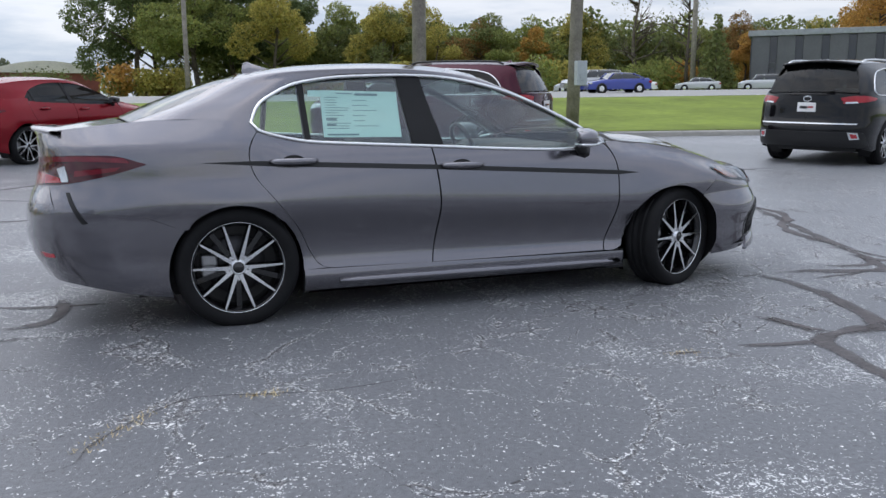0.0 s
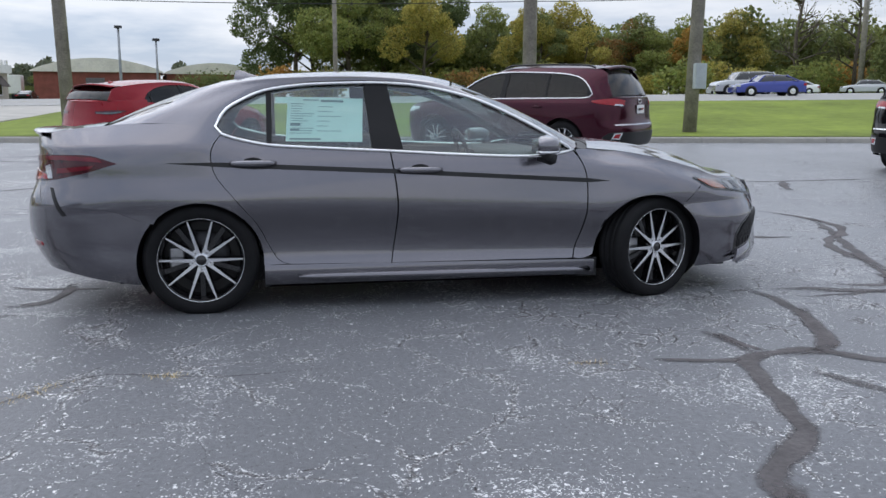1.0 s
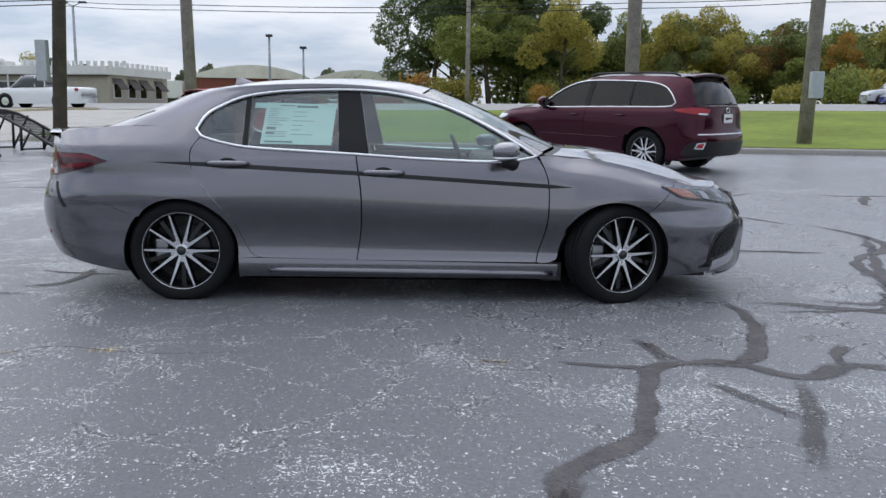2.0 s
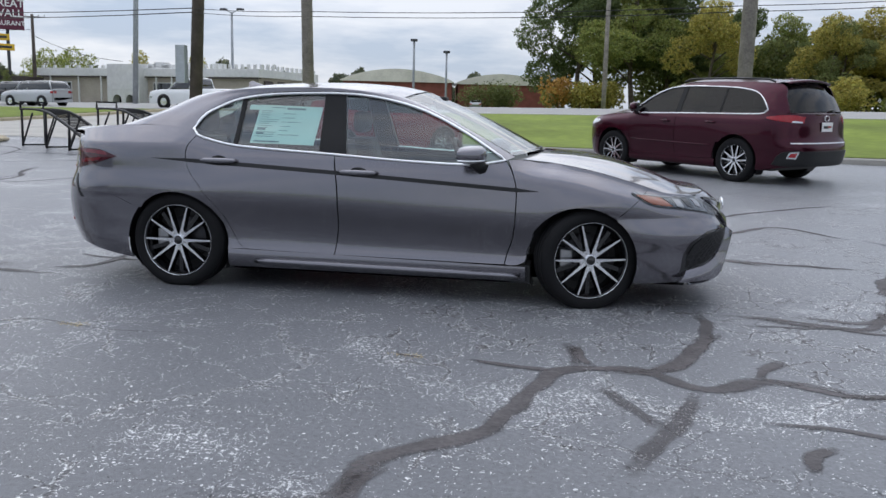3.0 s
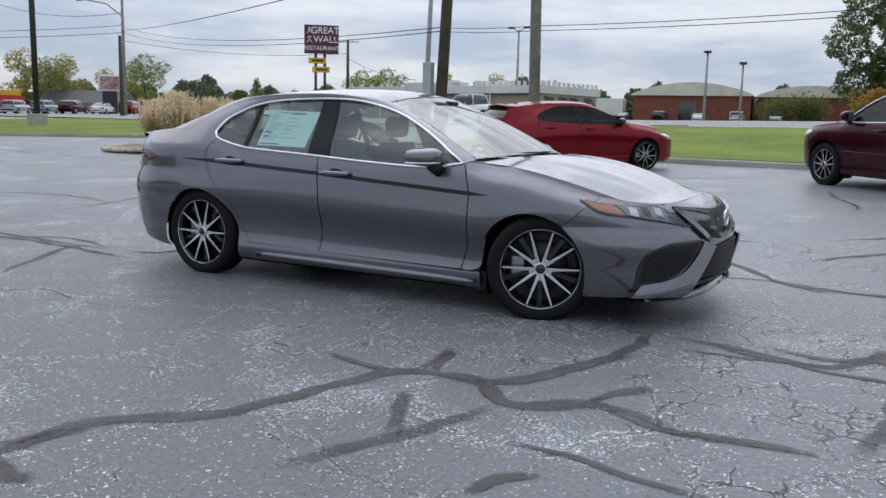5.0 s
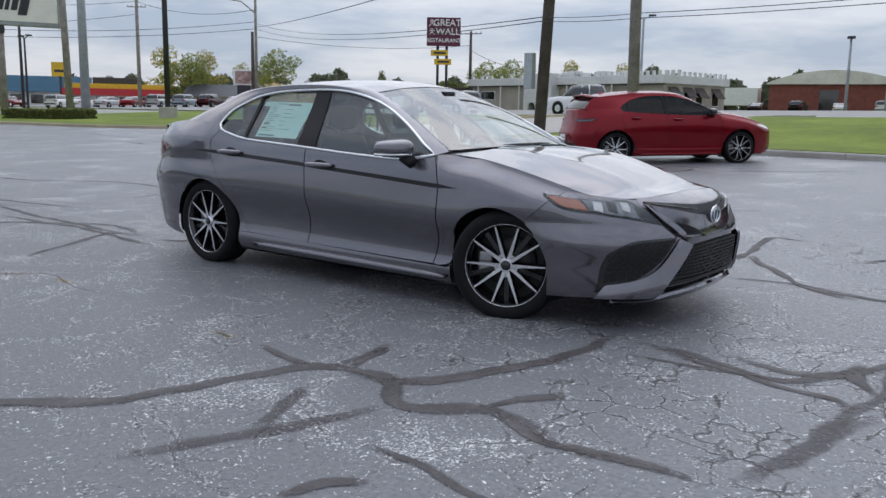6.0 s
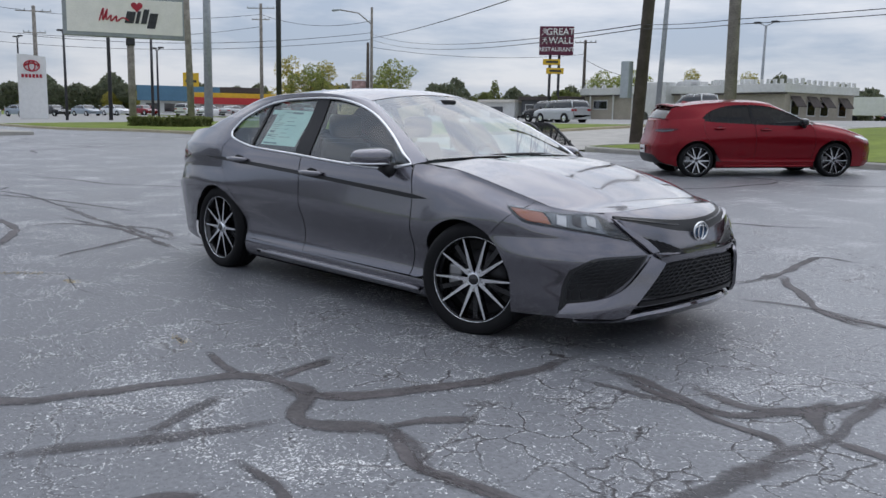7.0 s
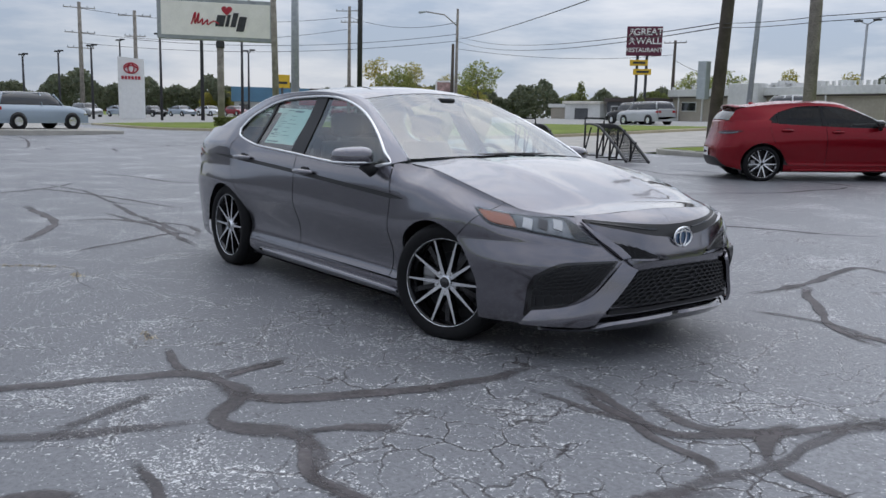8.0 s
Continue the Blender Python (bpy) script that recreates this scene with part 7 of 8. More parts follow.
def hedge(x, y, length, turn):
    ob = thing("hedge", pose(x, y, on_ground(x, y), 0, 0, turn), "clipped dark green hedge on the verge", "hedge", "hedges")
    r = np.random.RandomState(int(length * 10))
    n = 2600
    p = np.stack([r.uniform(-length / 2, length / 2, n), r.uniform(-0.55, 0.55, n), r.uniform(0.05, 0.60, n)], 1)
    face = r.randint(0, 3, n)
    p[face == 0, 2] = 0.60 + r.normal(0, 0.03, (face == 0).sum())
    p[face == 1, 1] = np.where(r.rand((face == 1).sum()) > 0.5, 0.55, -0.55)
    verts, faces = leaf_cloud([((0, 0, 0), (0.02, 0.02, 0.02))], n, 0.16, 5)
    verts = verts + np.repeat(p, 4, axis=0)
    piece("foliage", verts, faces, LEAF["dark"], ob, smooth=False)
    part("hedge_core", box_bm(-length / 2 + 0.08, length / 2 - 0.08, -0.48, 0.48, 0, 0.55, 0.1), LEAF["dark"], ob)
    return ob


hedge(-43.6, 18.3, 2.5, 30)
hedge(-41.2, 19.5, 2.4, 28)


# ---------------------------------------------------------------- poles, wires, signs
WOODPOLE = material("weathered_pole", (0.27, 0.245, 0.215), 0.85, spots=0.3, scale=3, bump=0.5, bump_scale=25)
DARKPOLE = material("dark_treated_pole", (0.085, 0.070, 0.058), 0.85, spots=0.3, scale=3, bump=0.5, bump_scale=25)
GALV = material("galvanised_steel", (0.34, 0.36, 0.38), 0.5, 0.4, spots=0.15, scale=3)
DARKSTEEL = material("dark_steel", (0.05, 0.05, 0.055), 0.5, 0.4, spots=0.2, scale=4)
METERBOX = material("meter_box_grey", (0.42, 0.46, 0.48), 0.5, 0.2, spots=0.1, scale=3)


def pole(x, y, height, r, mat, label, lean=(0.0, 0.0), name="utility_pole", arms=(), head="", category="pole", group="poles"):
    z = on_ground(x, y)
    ob = thing(name, pose(x, y, z), label, category, group)
    v, f = tube([(0, 0, -0.3), (lean[0] * 0.5, lean[1] * 0.5, height * 0.5), (lean[0], lean[1], height)], [r * 1.12, r, r * 0.8], 12)
    piece("shaft", v, f, mat, ob)
    for h, half, turn in arms:
        c, s = math.cos(radians(turn)), math.sin(radians(turn))
        v, f = tube([(-half * c, -half * s, h), (half * c, half * s, h)], 0.07, 4)
        arm = piece("crossarm", v, f, mat, ob)
        for k in (-0.95, -0.5, 0.5, 0.95):
            v, f = lathe([(0.0, h + 0.28), (0.05, h + 0.26), (0.07, h + 0.12), (0.03, h + 0.05)], 8, "z")
            piece("insulator", [(q[0] + k * half * c, q[1] + k * half * s, q[2]) for q in v], f, METERBOX, arm)
    if head == "twin":
        for sg in (-1, 1):
            v, f = tube([(0, 0, height - 0.1), (0.75 * sg, 0.1, height + 0.25)], 0.05, 5)
            arm = piece("lamp_arm", v, f, mat, ob)
            part("lamp_head", box_bm(0.55 * sg, 1.15 * sg, -0.18, 0.32, height + 0.18, height + 0.34, 0.03), DARKSTEEL, arm, "dark floodlight head")
    if head == "box":
        part("lamp_head", box_bm(-0.4, 0.4, -0.3, 0.3, height, height + 0.3, 0.04), DARKSTEEL, ob, "dark lamp head")
    if head == "cobra":
        v, f = tube([(0, 0, height - 2.0), (-1.8, -0.6, height - 0.6), (-4.4, -1.5, height - 0.1)], 0.07, 6)
        arm = piece("lamp_arm", v, f, mat, ob)
        v, f = tube([(-4.3, -1.45, height - 0.1), (-5.3, -1.8, height - 0.14)], [0.10, 0.16], 8, flat=1.5)
        piece("lamp_head", v, f, METERBOX, arm, "grey street lamp head")
    return ob


pole(-6.28, 16.9, 11.0, 0.15, WOODPOLE, "weathered wooden utility pole on the grass bank", (-0.25, 0.1))
pb = pole(-11.28, 20.1, 11.5, 0.19, DARKPOLE, "dark wooden utility pole with a grey meter box", (0.55, 0.1))
part("meter_box", box_bm(-0.42, -0.10, -0.42, -0.16, 1.55, 2.75, 0.02), METERBOX, pb, "tall grey meter box")
pole(5.08, 14.75, 11.0, 0.16, WOODPOLE, "weathered wooden utility pole on the grass bank")
pf = pole(9.58, 15.05, 11.0, 0.165, WOODPOLE, "weathered wooden utility pole with a grey meter box", (0.30, 0.05))
part("meter_box", box_bm(-0.06, 0.24, -0.36, -0.17, 1.25, 1.90, 0.015), METERBOX, pf, "pale grey meter box")
part("meter_face", box_bm(0.03, 0.15, -0.372, -0.362, 1.38, 1.55), METERBOX, pf)
pole(2.95, 61.5, 13.5, 0.17, WOODPOLE, "tall pale wooden pole beyond the road")
pole(-36.7, 62.1, 15.0, 0.22, GALV, "slim tall grey steel pole", (0.6, 0), "steel_pole")
pole(58.6, 75.0, 16.0, 0.28, WOODPOLE, "brown wooden utility pole by the parked cars")
pole(-20.2, 101.7, 8.4, 0.16, GALV, "grey lamp post by the brick building", head="box", name="lamp_post", category="street lamp")
pole(-16.1, 102.5, 7.0, 0.14, GALV, "grey lamp post by the brick building", head="box", name="lamp_post", category="street lamp")
pole(-32.5, 73.1, 8.8, 0.13, GALV, "pale lamp post with twin floodlights", head="twin", name="lamp_post", category="street lamp")
pole(-39.0, 24.2, 14.0, 0.15, DARKSTEEL, "dark steel pole on the grass verge", name="steel_pole")
part("pole_footing", box_bm(-0.38, 0.38, -0.38, 0.38, -0.1, 0.75, 0.04), CONCRETE, bpy.data.objects["steel_pole.001"], "square concrete footing")
pole(-76.1, 61.5, 13.0, 0.18, WOODPOLE, "wooden pole with a street lamp arm", head="cobra", name="street_lamp", category="street lamp")
pole(-73.2, 58.6, 8.6, 0.20, DARKPOLE, "short dark wooden utility pole")
pole(-66.2, 34.4, 16.0, 0.36, GALV, "thick grey steel sign mast", name="steel_mast", category="mast")
pole(-50.3, 24.4, 12.0, 0.22, WOODPOLE, "leaning wooden pole beside the sign", (-0.55, 0))
pole(-73.7, 28.5, 14.0, 0.16, DARKSTEEL, "thin black steel pole by the sign", name="steel_pole")
pole(-72.2, 31.9, 9.0, 0.13, DARKSTEEL, "thin dark lamp post with twin floodlights", head="twin", name="lamp_post", category="street lamp")
pole(-110.9, 27.6, 14.4, 0.26, WOODPOLE, "tall utility pole with crossarms", arms=((13.7, 1.9, 80), (10.6, 1.8, 80), (8.7, 1.6, 80)))
pole(-99.5, 30.8, 12.6, 0.24, WOODPOLE, "wooden utility pole with crossarms", arms=((12.0, 1.9, 60), (9.6, 1.2, 60)))
pole(-97.1, 59.3, 15.0, 0.24, WOODPOLE, "wooden utility pole with crossarms", arms=((14.4, 1.9, 40), (12.9, 1.2, 40)))
pole(-61.3, 84.1, 9.8, 0.20, DARKPOLE, "utility pole with a transformer", arms=((9.5, 1.4, 20),))
for x, y, h in ((-92.9, 16.9, 6.4), (-101.8, 22.6, 7.4), (-86.5, 22.0, 7.2), (-109.6, 32.1, 9.6), (-75.0, 25.0, 7.8), (-88, 40, 7.5)):
    pole(x, y, h, 0.12, DARKSTEEL, "slim dark lamp post with twin floodlights", head="twin", name="lamp_post", category="street lamp")


def wire(a, b, sag, label="thin black overhead cable between poles", r=0.022):
    pts = [(a[0] + (b[0] - a[0]) * t, a[1] + (b[1] - a[1]) * t, a[2] + (b[2] - a[2]) * t - sag * 4 * t * (1 - t)) for t in np.linspace(0, 1, 18)]
    v, f = tube(pts, r, 4)
    return tagged(piece("overhead_cable", v, f, DARKSTEEL), label, "cable", "overhead cables")


B1, A1, D1, F1, G1 = (-11.28, 20.1), (-6.28, 16.9), (5.08, 14.75), (9.58, 15.05), (-76.1, 61.5)
for dz in (0.0, 0.13):
    wire((*B1, 4.28 + dz), (*A1, 3.82 + dz), 0.05, r=0.012)
    wire((*A1, 3.82 + dz), (*D1, 3.76 + dz), 0.09, r=0.012)
    wire((*D1, 3.76 + dz), (*F1, 4.0 + dz), 0.03, r=0.012)
    wire((*F1, 4.0 + dz), (60, 10, 6.5 + dz), 0.5, r=0.012)
    wire((*B1, 4.28 + dz), (*G1, 10.4 + dz * 5), 0.9, r=0.02)
wire((*B1, 6.7), (*G1, 10.6), 0.4, r=0.03)
wire((*G1, 10.4), (-110.9, 27.6, 9.6), 1.2, r=0.035)
wire((*G1, 11.2), (-99.5, 30.8, 9.6), 1.0, r=0.035)
wire((-97.1, 59.3, 14.6), (*G1, 12.6), 1.0, r=0.035)
wire((-110.9, 27.6, 13.9), (-97.1, 59.3, 14.6), 1.2, r=0.035)
wire((-110.9, 27.6, 10.8), (-97.1, 59.3, 13.0), 1.2, r=0.035)
wire((-61.3, 84.1, 9.6), (*G1, 9.5), 0.8, r=0.03)
wire((-61.3, 84.1, 9.0), (-40, 66, 5.2), 0.5, r=0.03)


def lettering(text, size, m, mat, parent, name="lettering", depth=0.03):
    cu = bpy.data.curves.new(name, "FONT")
    cu.body, cu.size, cu.extrude, cu.align_x, cu.align_y = text, size, depth, "CENTER", "CENTER"
    cu.offset = size * 0.012
    tmp = new(name, cu)
    me = bpy.data.meshes.new_from_object(tmp.evaluated_get(bpy.context.evaluated_depsgraph_get()))
    bpy.data.objects.remove(tmp)
    me.materials.clear()
    me.materials.append(mat)
    ob = new(name, me)
    ob.parent = parent
    ob.matrix_basis = m
    return ob


def facing(x, y, z, towards):
    """A pose at (x, y, z) whose -y side looks at the point towards (x, y)."""
    return pose(x, y, z, 0, 0, math.degrees(math.atan2(towards[1] - y, towards[0] - x)) + 90)


MAROONSIGN = material("maroon_sign_face", (0.11, 0.012, 0.040), 0.4, spots=0.1, scale=1.5)
YELLOWSIGN = material("yellow_sign_face", (0.72, 0.46, 0.03), 0.45, spots=0.08, scale=2)
CREAM = material("cream_sign_face", (0.88, 0.85, 0.80), 0.45, spots=0.05, scale=1.5)
SIGNRED = material("sign_red", (0.42, 0.02, 0.04), 0.45, spots=0.1, scale=3)

sg = thing("restaurant_sign", facing(-54.6, 69.9, on_ground(-54.6, 69.9) - 0.75, (4, -4)), "maroon restaurant sign with white letters on two dark posts", "sign")
part("panel", box_bm(-1.85, 1.85, -0.22, 0.22, 7.6, 10.65, 0.04), MAROONSIGN, sg, "maroon sign box")
for px in (-0.62, 0.36):
    v, f = tube([(px, 0, -0.3), (px, 0, 7.65)], 0.16, 8)
    piece("post", v, f, DARKSTEEL, sg)
face = lambda x, z: pose(x, -0.24, z, 90, 0, 0)
lettering("GREAT", 0.98, face(0.38, 10.05), WHITE, sg)
lettering("WALL", 0.98, face(0.45, 9.12), WHITE, sg)
lettering("RESTAURANT", 0.62, face(0.0, 8.18), WHITE, sg)
for z in (10.05, 9.12):                                   # two written characters, drawn as strokes
    for a, b in (((-1.55, z + 0.1), (-1.0, z + 0.1)), ((-1.28, z + 0.36), (-1.28, z - 0.05)), ((-1.28, z), (-1.6, z - 0.36)), ((-1.28, z), (-0.98, z - 0.36)), ((-1.5, z + 0.3), (-1.1, z + 0.26))):
        v, f = tube([(a[0], -0.235, a[1]), (b[0], -0.235, b[1])], 0.05, 4)
        piece("stroke", v, f, WHITE, sg)
for px, pz in ((-0.45, 6.55), (-0.05, 5.6)):
    bd = part("yellow_board", box_bm(px - 0.95, px + 0.95, -0.2, 0.2, pz, pz + 0.62, 0.03), YELLOWSIGN, sg, "small yellow board")
    part("board_bar", box_bm(px - 0.6, px + 0.7, -0.215, -0.205, pz + 0.2, pz + 0.42), DARKSTEEL, bd)

hs = thing("dealer_sign", facing(-55.0, 22.0, on_ground(-55, 22), (5, -3.6)), "long cream dealer sign in a grey frame on posts", "sign")
part("frame", box_bm(-4.1, 4.1, -0.3, 0.3, 6.05, 9.0, 0.05), GALV, hs, "grey sign frame")
part("panel", box_bm(-3.82, 3.82, -0.33, -0.31, 6.33, 8.72, 0.01), CREAM, hs, "cream sign face")
v, f = tube([(0.25, 0.1, -0.3), (0.25, 0.1, 6.1)], 0.26, 10)
piece("post", v, f, WOODPOLE, hs)
part("post_cap", box_bm(-0.05, 0.55, -0.25, 0.4, 5.55, 6.0, 0.04), DARKSTEEL, hs)
for k, (x0, x1, z0, z1) in enumerate(((-0.1, 0.5, 7.05, 7.85), (0.6, 0.84, 7.05, 7.9), (0.98, 1.35, 7.05, 8.05), (1.45, 2.0, 6.75, 7.8))):
    bm = box_bm(x0, x1, -0.36, -0.335, z0, z1, 0.03)
    bmesh.ops.transform(bm, matrix=Matrix(((1, 0, 0.24, -0.24 * 7.05), (0, 1, 0, 0), (0, 0, 1, 0), (0, 0, 0, 1))), verts=bm.verts)
    part("dark_bar", bm, DARKSTEEL, hs)
# a red flourish in place of the script
v, f = tube(resample([(-1.75, -0.345, 7.12), (-1.45, -0.345, 8.0), (-1.50, -0.345, 7.15), (-1.2, -0.345, 7.95), (-1.28, -0.345, 7.2), (-0.95, -0.345, 7.55), (-0.98, -0.345, 7.12), (-0.6, -0.345, 7.5), (-0.62, -0.345, 7.12), (-0.2, -0.345, 7.4), (0.2, -0.345, 7.2)], 60), 0.055, 5)
piece("red_flourish", v, f, SIGNRED, hs, "red hand-drawn flourish")
heart = []
for t in np.linspace(0, 2 * math.pi, 28, endpoint=False):
    heart.append((0.75 + 0.024 * 16 * math.sin(t) ** 3, -0.37, 8.2 + 0.024 * (13 * math.cos(t) - 5 * math.cos(2 * t) - 2 * math.cos(3 * t) - math.cos(4 * t))))
v = heart + [(x, -0.335, z) for x, y, z in heart]
piece("heart_shape", v, [tuple(range(28))] + [(i, (i + 1) % 28, 28 + (i + 1) % 28, 28 + i) for i in range(28)], SIGNRED, hs, "red heart shape", smooth=False)
for px in (-0.9, 2.3):
    v, f = tube([(px, 0, 8.9), (px + 0.1, -0.5, 9.7), (px + 0.25, -1.2, 9.8)], 0.06, 5)
    piece("sign_lamp", v, f, DARKSTEEL, hs, "bent lamp over the sign")

ts = thing("pylon_sign", facing(-86.3, 25.9, on_ground(-86.3, 25.9), (5, -3.6)), "tall white pylon sign with a red oval mark", "sign")
ts.scale = (0.82, 0.82, 0.86)
g = [[(x, -0.35 - 0.25 * math.cos(x / 1.6 * 1.5), z + (0.25 * (1 - (x + 1.6) / 3.2) if z > 5 else 0)) for x in np.linspace(-1.6, 1.6, 9)] for z in np.linspace(-0.2, 7.2, 10)]
sheet("panel", np.array(g), WHITE, ts, "curved white panel", inward=(0, 0.6, 0))
for rx, rz in ((0.85, 0.60), (0.36, 0.56)):
    v, f = tube([(rx * math.cos(t), -0.66, 6.1 + rz * math.sin(t)) for t in np.linspace(0, 2 * math.pi, 28, endpoint=False)], 0.085, 6, closed=True)
    piece("red_ring", v, f, SIGNRED, ts, "red oval ring")
v, f = tube([(x, -0.66, 6.32 - 0.3 * (x / 0.75) ** 2 + 0.1) for x in np.linspace(-0.75, 0.75, 12)], 0.085, 6)
piece("red_ring", v, f, SIGNRED, ts)
for k in range(6):
    part("red_bar", box_bm(-1.18 + 0.4 * k, -0.90 + 0.4 * k, -0.66, -0.60, 4.75, 5.15, 0.02), SIGNRED, ts)

ys = thing("yellow_sign", facing(-130, 66, on_ground(-130, 66), (4, -4)), "yellow roadside sign on a post", "sign")
part("panel", box_bm(-1.3, 1.3, -0.2, 0.2, 4.6, 6.9, 0.04), YELLOWSIGN, ys, "yellow sign box")
part("panel_bar", box_bm(-0.9, 0.9, -0.22, -0.205, 5.3, 5.7), DARKSTEEL, ys)
v, f = tube([(0, 0, -0.3), (0, 0, 4.7)], 0.22, 8)
piece("post", v, f, DARKSTEEL, ys)
bb = thing("billboard", facing(-89.4, 70.3, on_ground(-89.4, 70.3), (4, -4)), "small pale billboard in a white frame", "sign")
part("frame", box_bm(-1.4, 1.4, -0.15, 0.15, 2.9, 5.0, 0.04), WHITE, bb, "white frame")
part("panel", box_bm(-1.15, 1.15, -0.18, -0.155, 3.1, 4.8), material("faded_print", (0.40, 0.26, 0.24), 0.6, spots=0.6, scale=2), bb, "faded printed board")
part("stand_base", box_bm(-0.9, 0.9, -0.2, 0.2, -0.2, 2.95, 0.05), DARKSTEEL, bb)


# ---------------------------------------------------------------- buildings across the road
BEIGE = material("beige_wall", (0.40, 0.36, 0.30), 0.85, spots=0.1, scale=0.6, bump=0.2)
OFFWHITE = material("off_white_fascia", (0.66, 0.66, 0.64), 0.7, spots=0.1, scale=0.4, bump=0.1)
BRICK = material("red_brick_wall", (0.24, 0.075, 0.060), 0.85, spots=0.18, scale=1.2, bump=0.3)
TINROOF = material("pale_metal_roof", (0.74, 0.70, 0.63), 0.55, 0.1, spots=0.12, scale=0.5)
SLATE = material("dark_grey_cladding", (0.075, 0.078, 0.085), 0.6, spots=0.15, scale=0.5)
DARKWIN = material("dark_window", (0.015, 0.017, 0.02), 0.08, spots=0.1, coat=1.0)
SKYBLUE = material("blue_cladding", (0.10, 0.22, 0.34), 0.6, spots=0.1, scale=0.4)
STORERED = material("red_store_band", (0.50, 0.035, 0.04), 0.5, spots=0.1)
AWNING = material("dark_awning", (0.075, 0.060, 0.055), 0.8, spots=0.2, scale=3)


def window(parent, x, y, z, w, h, frame_mat=None):
    """A framed pane on a wall that looks to -y."""
    wdw = part("window", box_bm(x - w / 2, x + w / 2, y - 0.05, y + 0.02, z, z + h, 0.01), frame_mat or OFFWHITE, parent)
    part("pane", box_bm(x - w / 2 + 0.08, x + w / 2 - 0.08, y - 0.058, y - 0.052, z + 0.08, z + h - 0.08), DARKWIN, wdw, "dark window pane")
    return wdw


def low_building():
    """Long beige building with a white fascia, battlements and an arched porch; its front looks to -y."""
    x0, y0, x1, y1 = -52.0, 72.0, -27.4, 67.0
    L, turn = math.dist((x0, y0), (x1, y1)), math.degrees(math.atan2(y1 - y0, x1 - x0))
    D = 10.0
    b = thing("low_building", pose(x0, y0, 0.62, 0, 0, turn), "long low beige building with white battlemented fascia", "building")
    b.scale = (1.0, 1.0, 1.1)
    part("wall", box_bm(0, L, 0, D, -0.3, 3.2), BEIGE, b, "beige rendered wall")
    part("roof", box_bm(-0.3, L + 0.3, -0.5, D + 0.3, 3.08, 3.75, 0.04), OFFWHITE, b, "white fascia and flat roof")
    # thin dark strip under the fascia: the eaves' shade put into its colour
    part("eaves_shadow_board", box_bm(-0.2, L + 0.2, -0.42, 0.0, 2.96, 3.07), AWNING, b, "dark soffit strip standing in for eaves shade")
    for k in range(15):
        part("merlon", box_bm(L * 0.70 + k * 0.66, L * 0.70 + k * 0.66 + 0.22, -0.5, -0.25, 3.75, 4.1), OFFWHITE, b)
    for k in range(9):
        part("merlon", box_bm(0.3 + k * 1.5, 0.55 + k * 1.5, -0.5, -0.25, 3.75, 4.0), OFFWHITE, b)
    # porch: a white block with two arches
    bm = bmesh.new()
    for a, c in ((0.36, 0.385), (0.425, 0.445), (0.485, 0.51)):
        box_bm(L * a, L * c, -1.2, 0.1, -0.3, 2.0, bm=bm)
    box_bm(L * 0.36, L * 0.51, -1.2, 0.1, 1.9, 4.1, 0.05, bm=bm)
    part("porch", bm, OFFWHITE, b, "white arched porch block")
    for a, c in ((0.385, 0.425), (0.445, 0.485)):
        r = L * (c - a) / 2
        xm = L * (a + c) / 2
        pts = [(xm + r * math.cos(t), r * math.sin(t) + 1.0) for t in np.linspace(0, math.pi, 10)]
        vv = [(x, -1.18, z) for x, z in pts] + [(x, -1.18, 2.0) for x, z in pts]
        piece("arch", vv, [(i, i + 1, 11 + i, 10 + i) for i in range(9)], OFFWHITE, b, smooth=False)
        part("arch_dark", box_bm(xm - r, xm + r, -0.3, -0.2, -0.2, 2.0), DARKWIN, b, "dark doorway")
    for k in range(7):
        xx = (0.05, 0.19, 0.30, 0.56, 0.63, 0.70, 0.78)[k] * L
        part("post", box_bm(xx, xx + 0.12, -0.45, -0.33, -0.3, 3.06), OFFWHITE, b)
    for xx in (0.10, 0.58, 0.66):
        window(b, xx * L, 0, 1.7, 2.2, 0.9)
    # end wall with four awning windows
    for yy in (1.4, 3.7, 5.6, 8.3):
        wdw = part("window", box_bm(L - 0.02, L + 0.05, yy - 0.6, yy + 0.6, 1.3, 2.5, 0.01), OFFWHITE, b)
        part("pane", box_bm(L + 0.052, L + 0.058, yy - 0.52, yy + 0.52, 1.38, 2.42), DARKWIN, wdw, "dark window pane")
        vv = [(L + dx, yy + dy, z + dz) for dz in (0.0, -0.06) for dx, dy, z in ((0.02, -0.7, 2.85), (0.02, 0.7, 2.85), (0.75, 0.7, 2.05), (0.75, -0.7, 2.05))]
        piece("awning", vv, [(0, 1, 2, 3), (4, 7, 6, 5), (0, 4, 5, 1), (1, 5, 6, 2), (2, 6, 7, 3), (3, 7, 4, 0)], AWNING, b, "dark fabric awning", smooth=False)
    for k in range(12):
        part("merlon", box_bm(L + 0.05, L + 0.3, 0.2 + k * 0.84, 0.42 + k * 0.84, 3.75, 4.1), OFFWHITE, b)
    rnd = random.Random(3)
    for k in range(8):
        xx = rnd.uniform(0.35, 0.75) * L
        part("roof_unit", box_bm(xx, xx + rnd.uniform(0.5, 1.3), 4, 5.2, 3.7, 3.7 + rnd.uniform(0.4, 0.9), 0.03), OFFWHITE, b, "pale roof unit")
    return b


low_building()


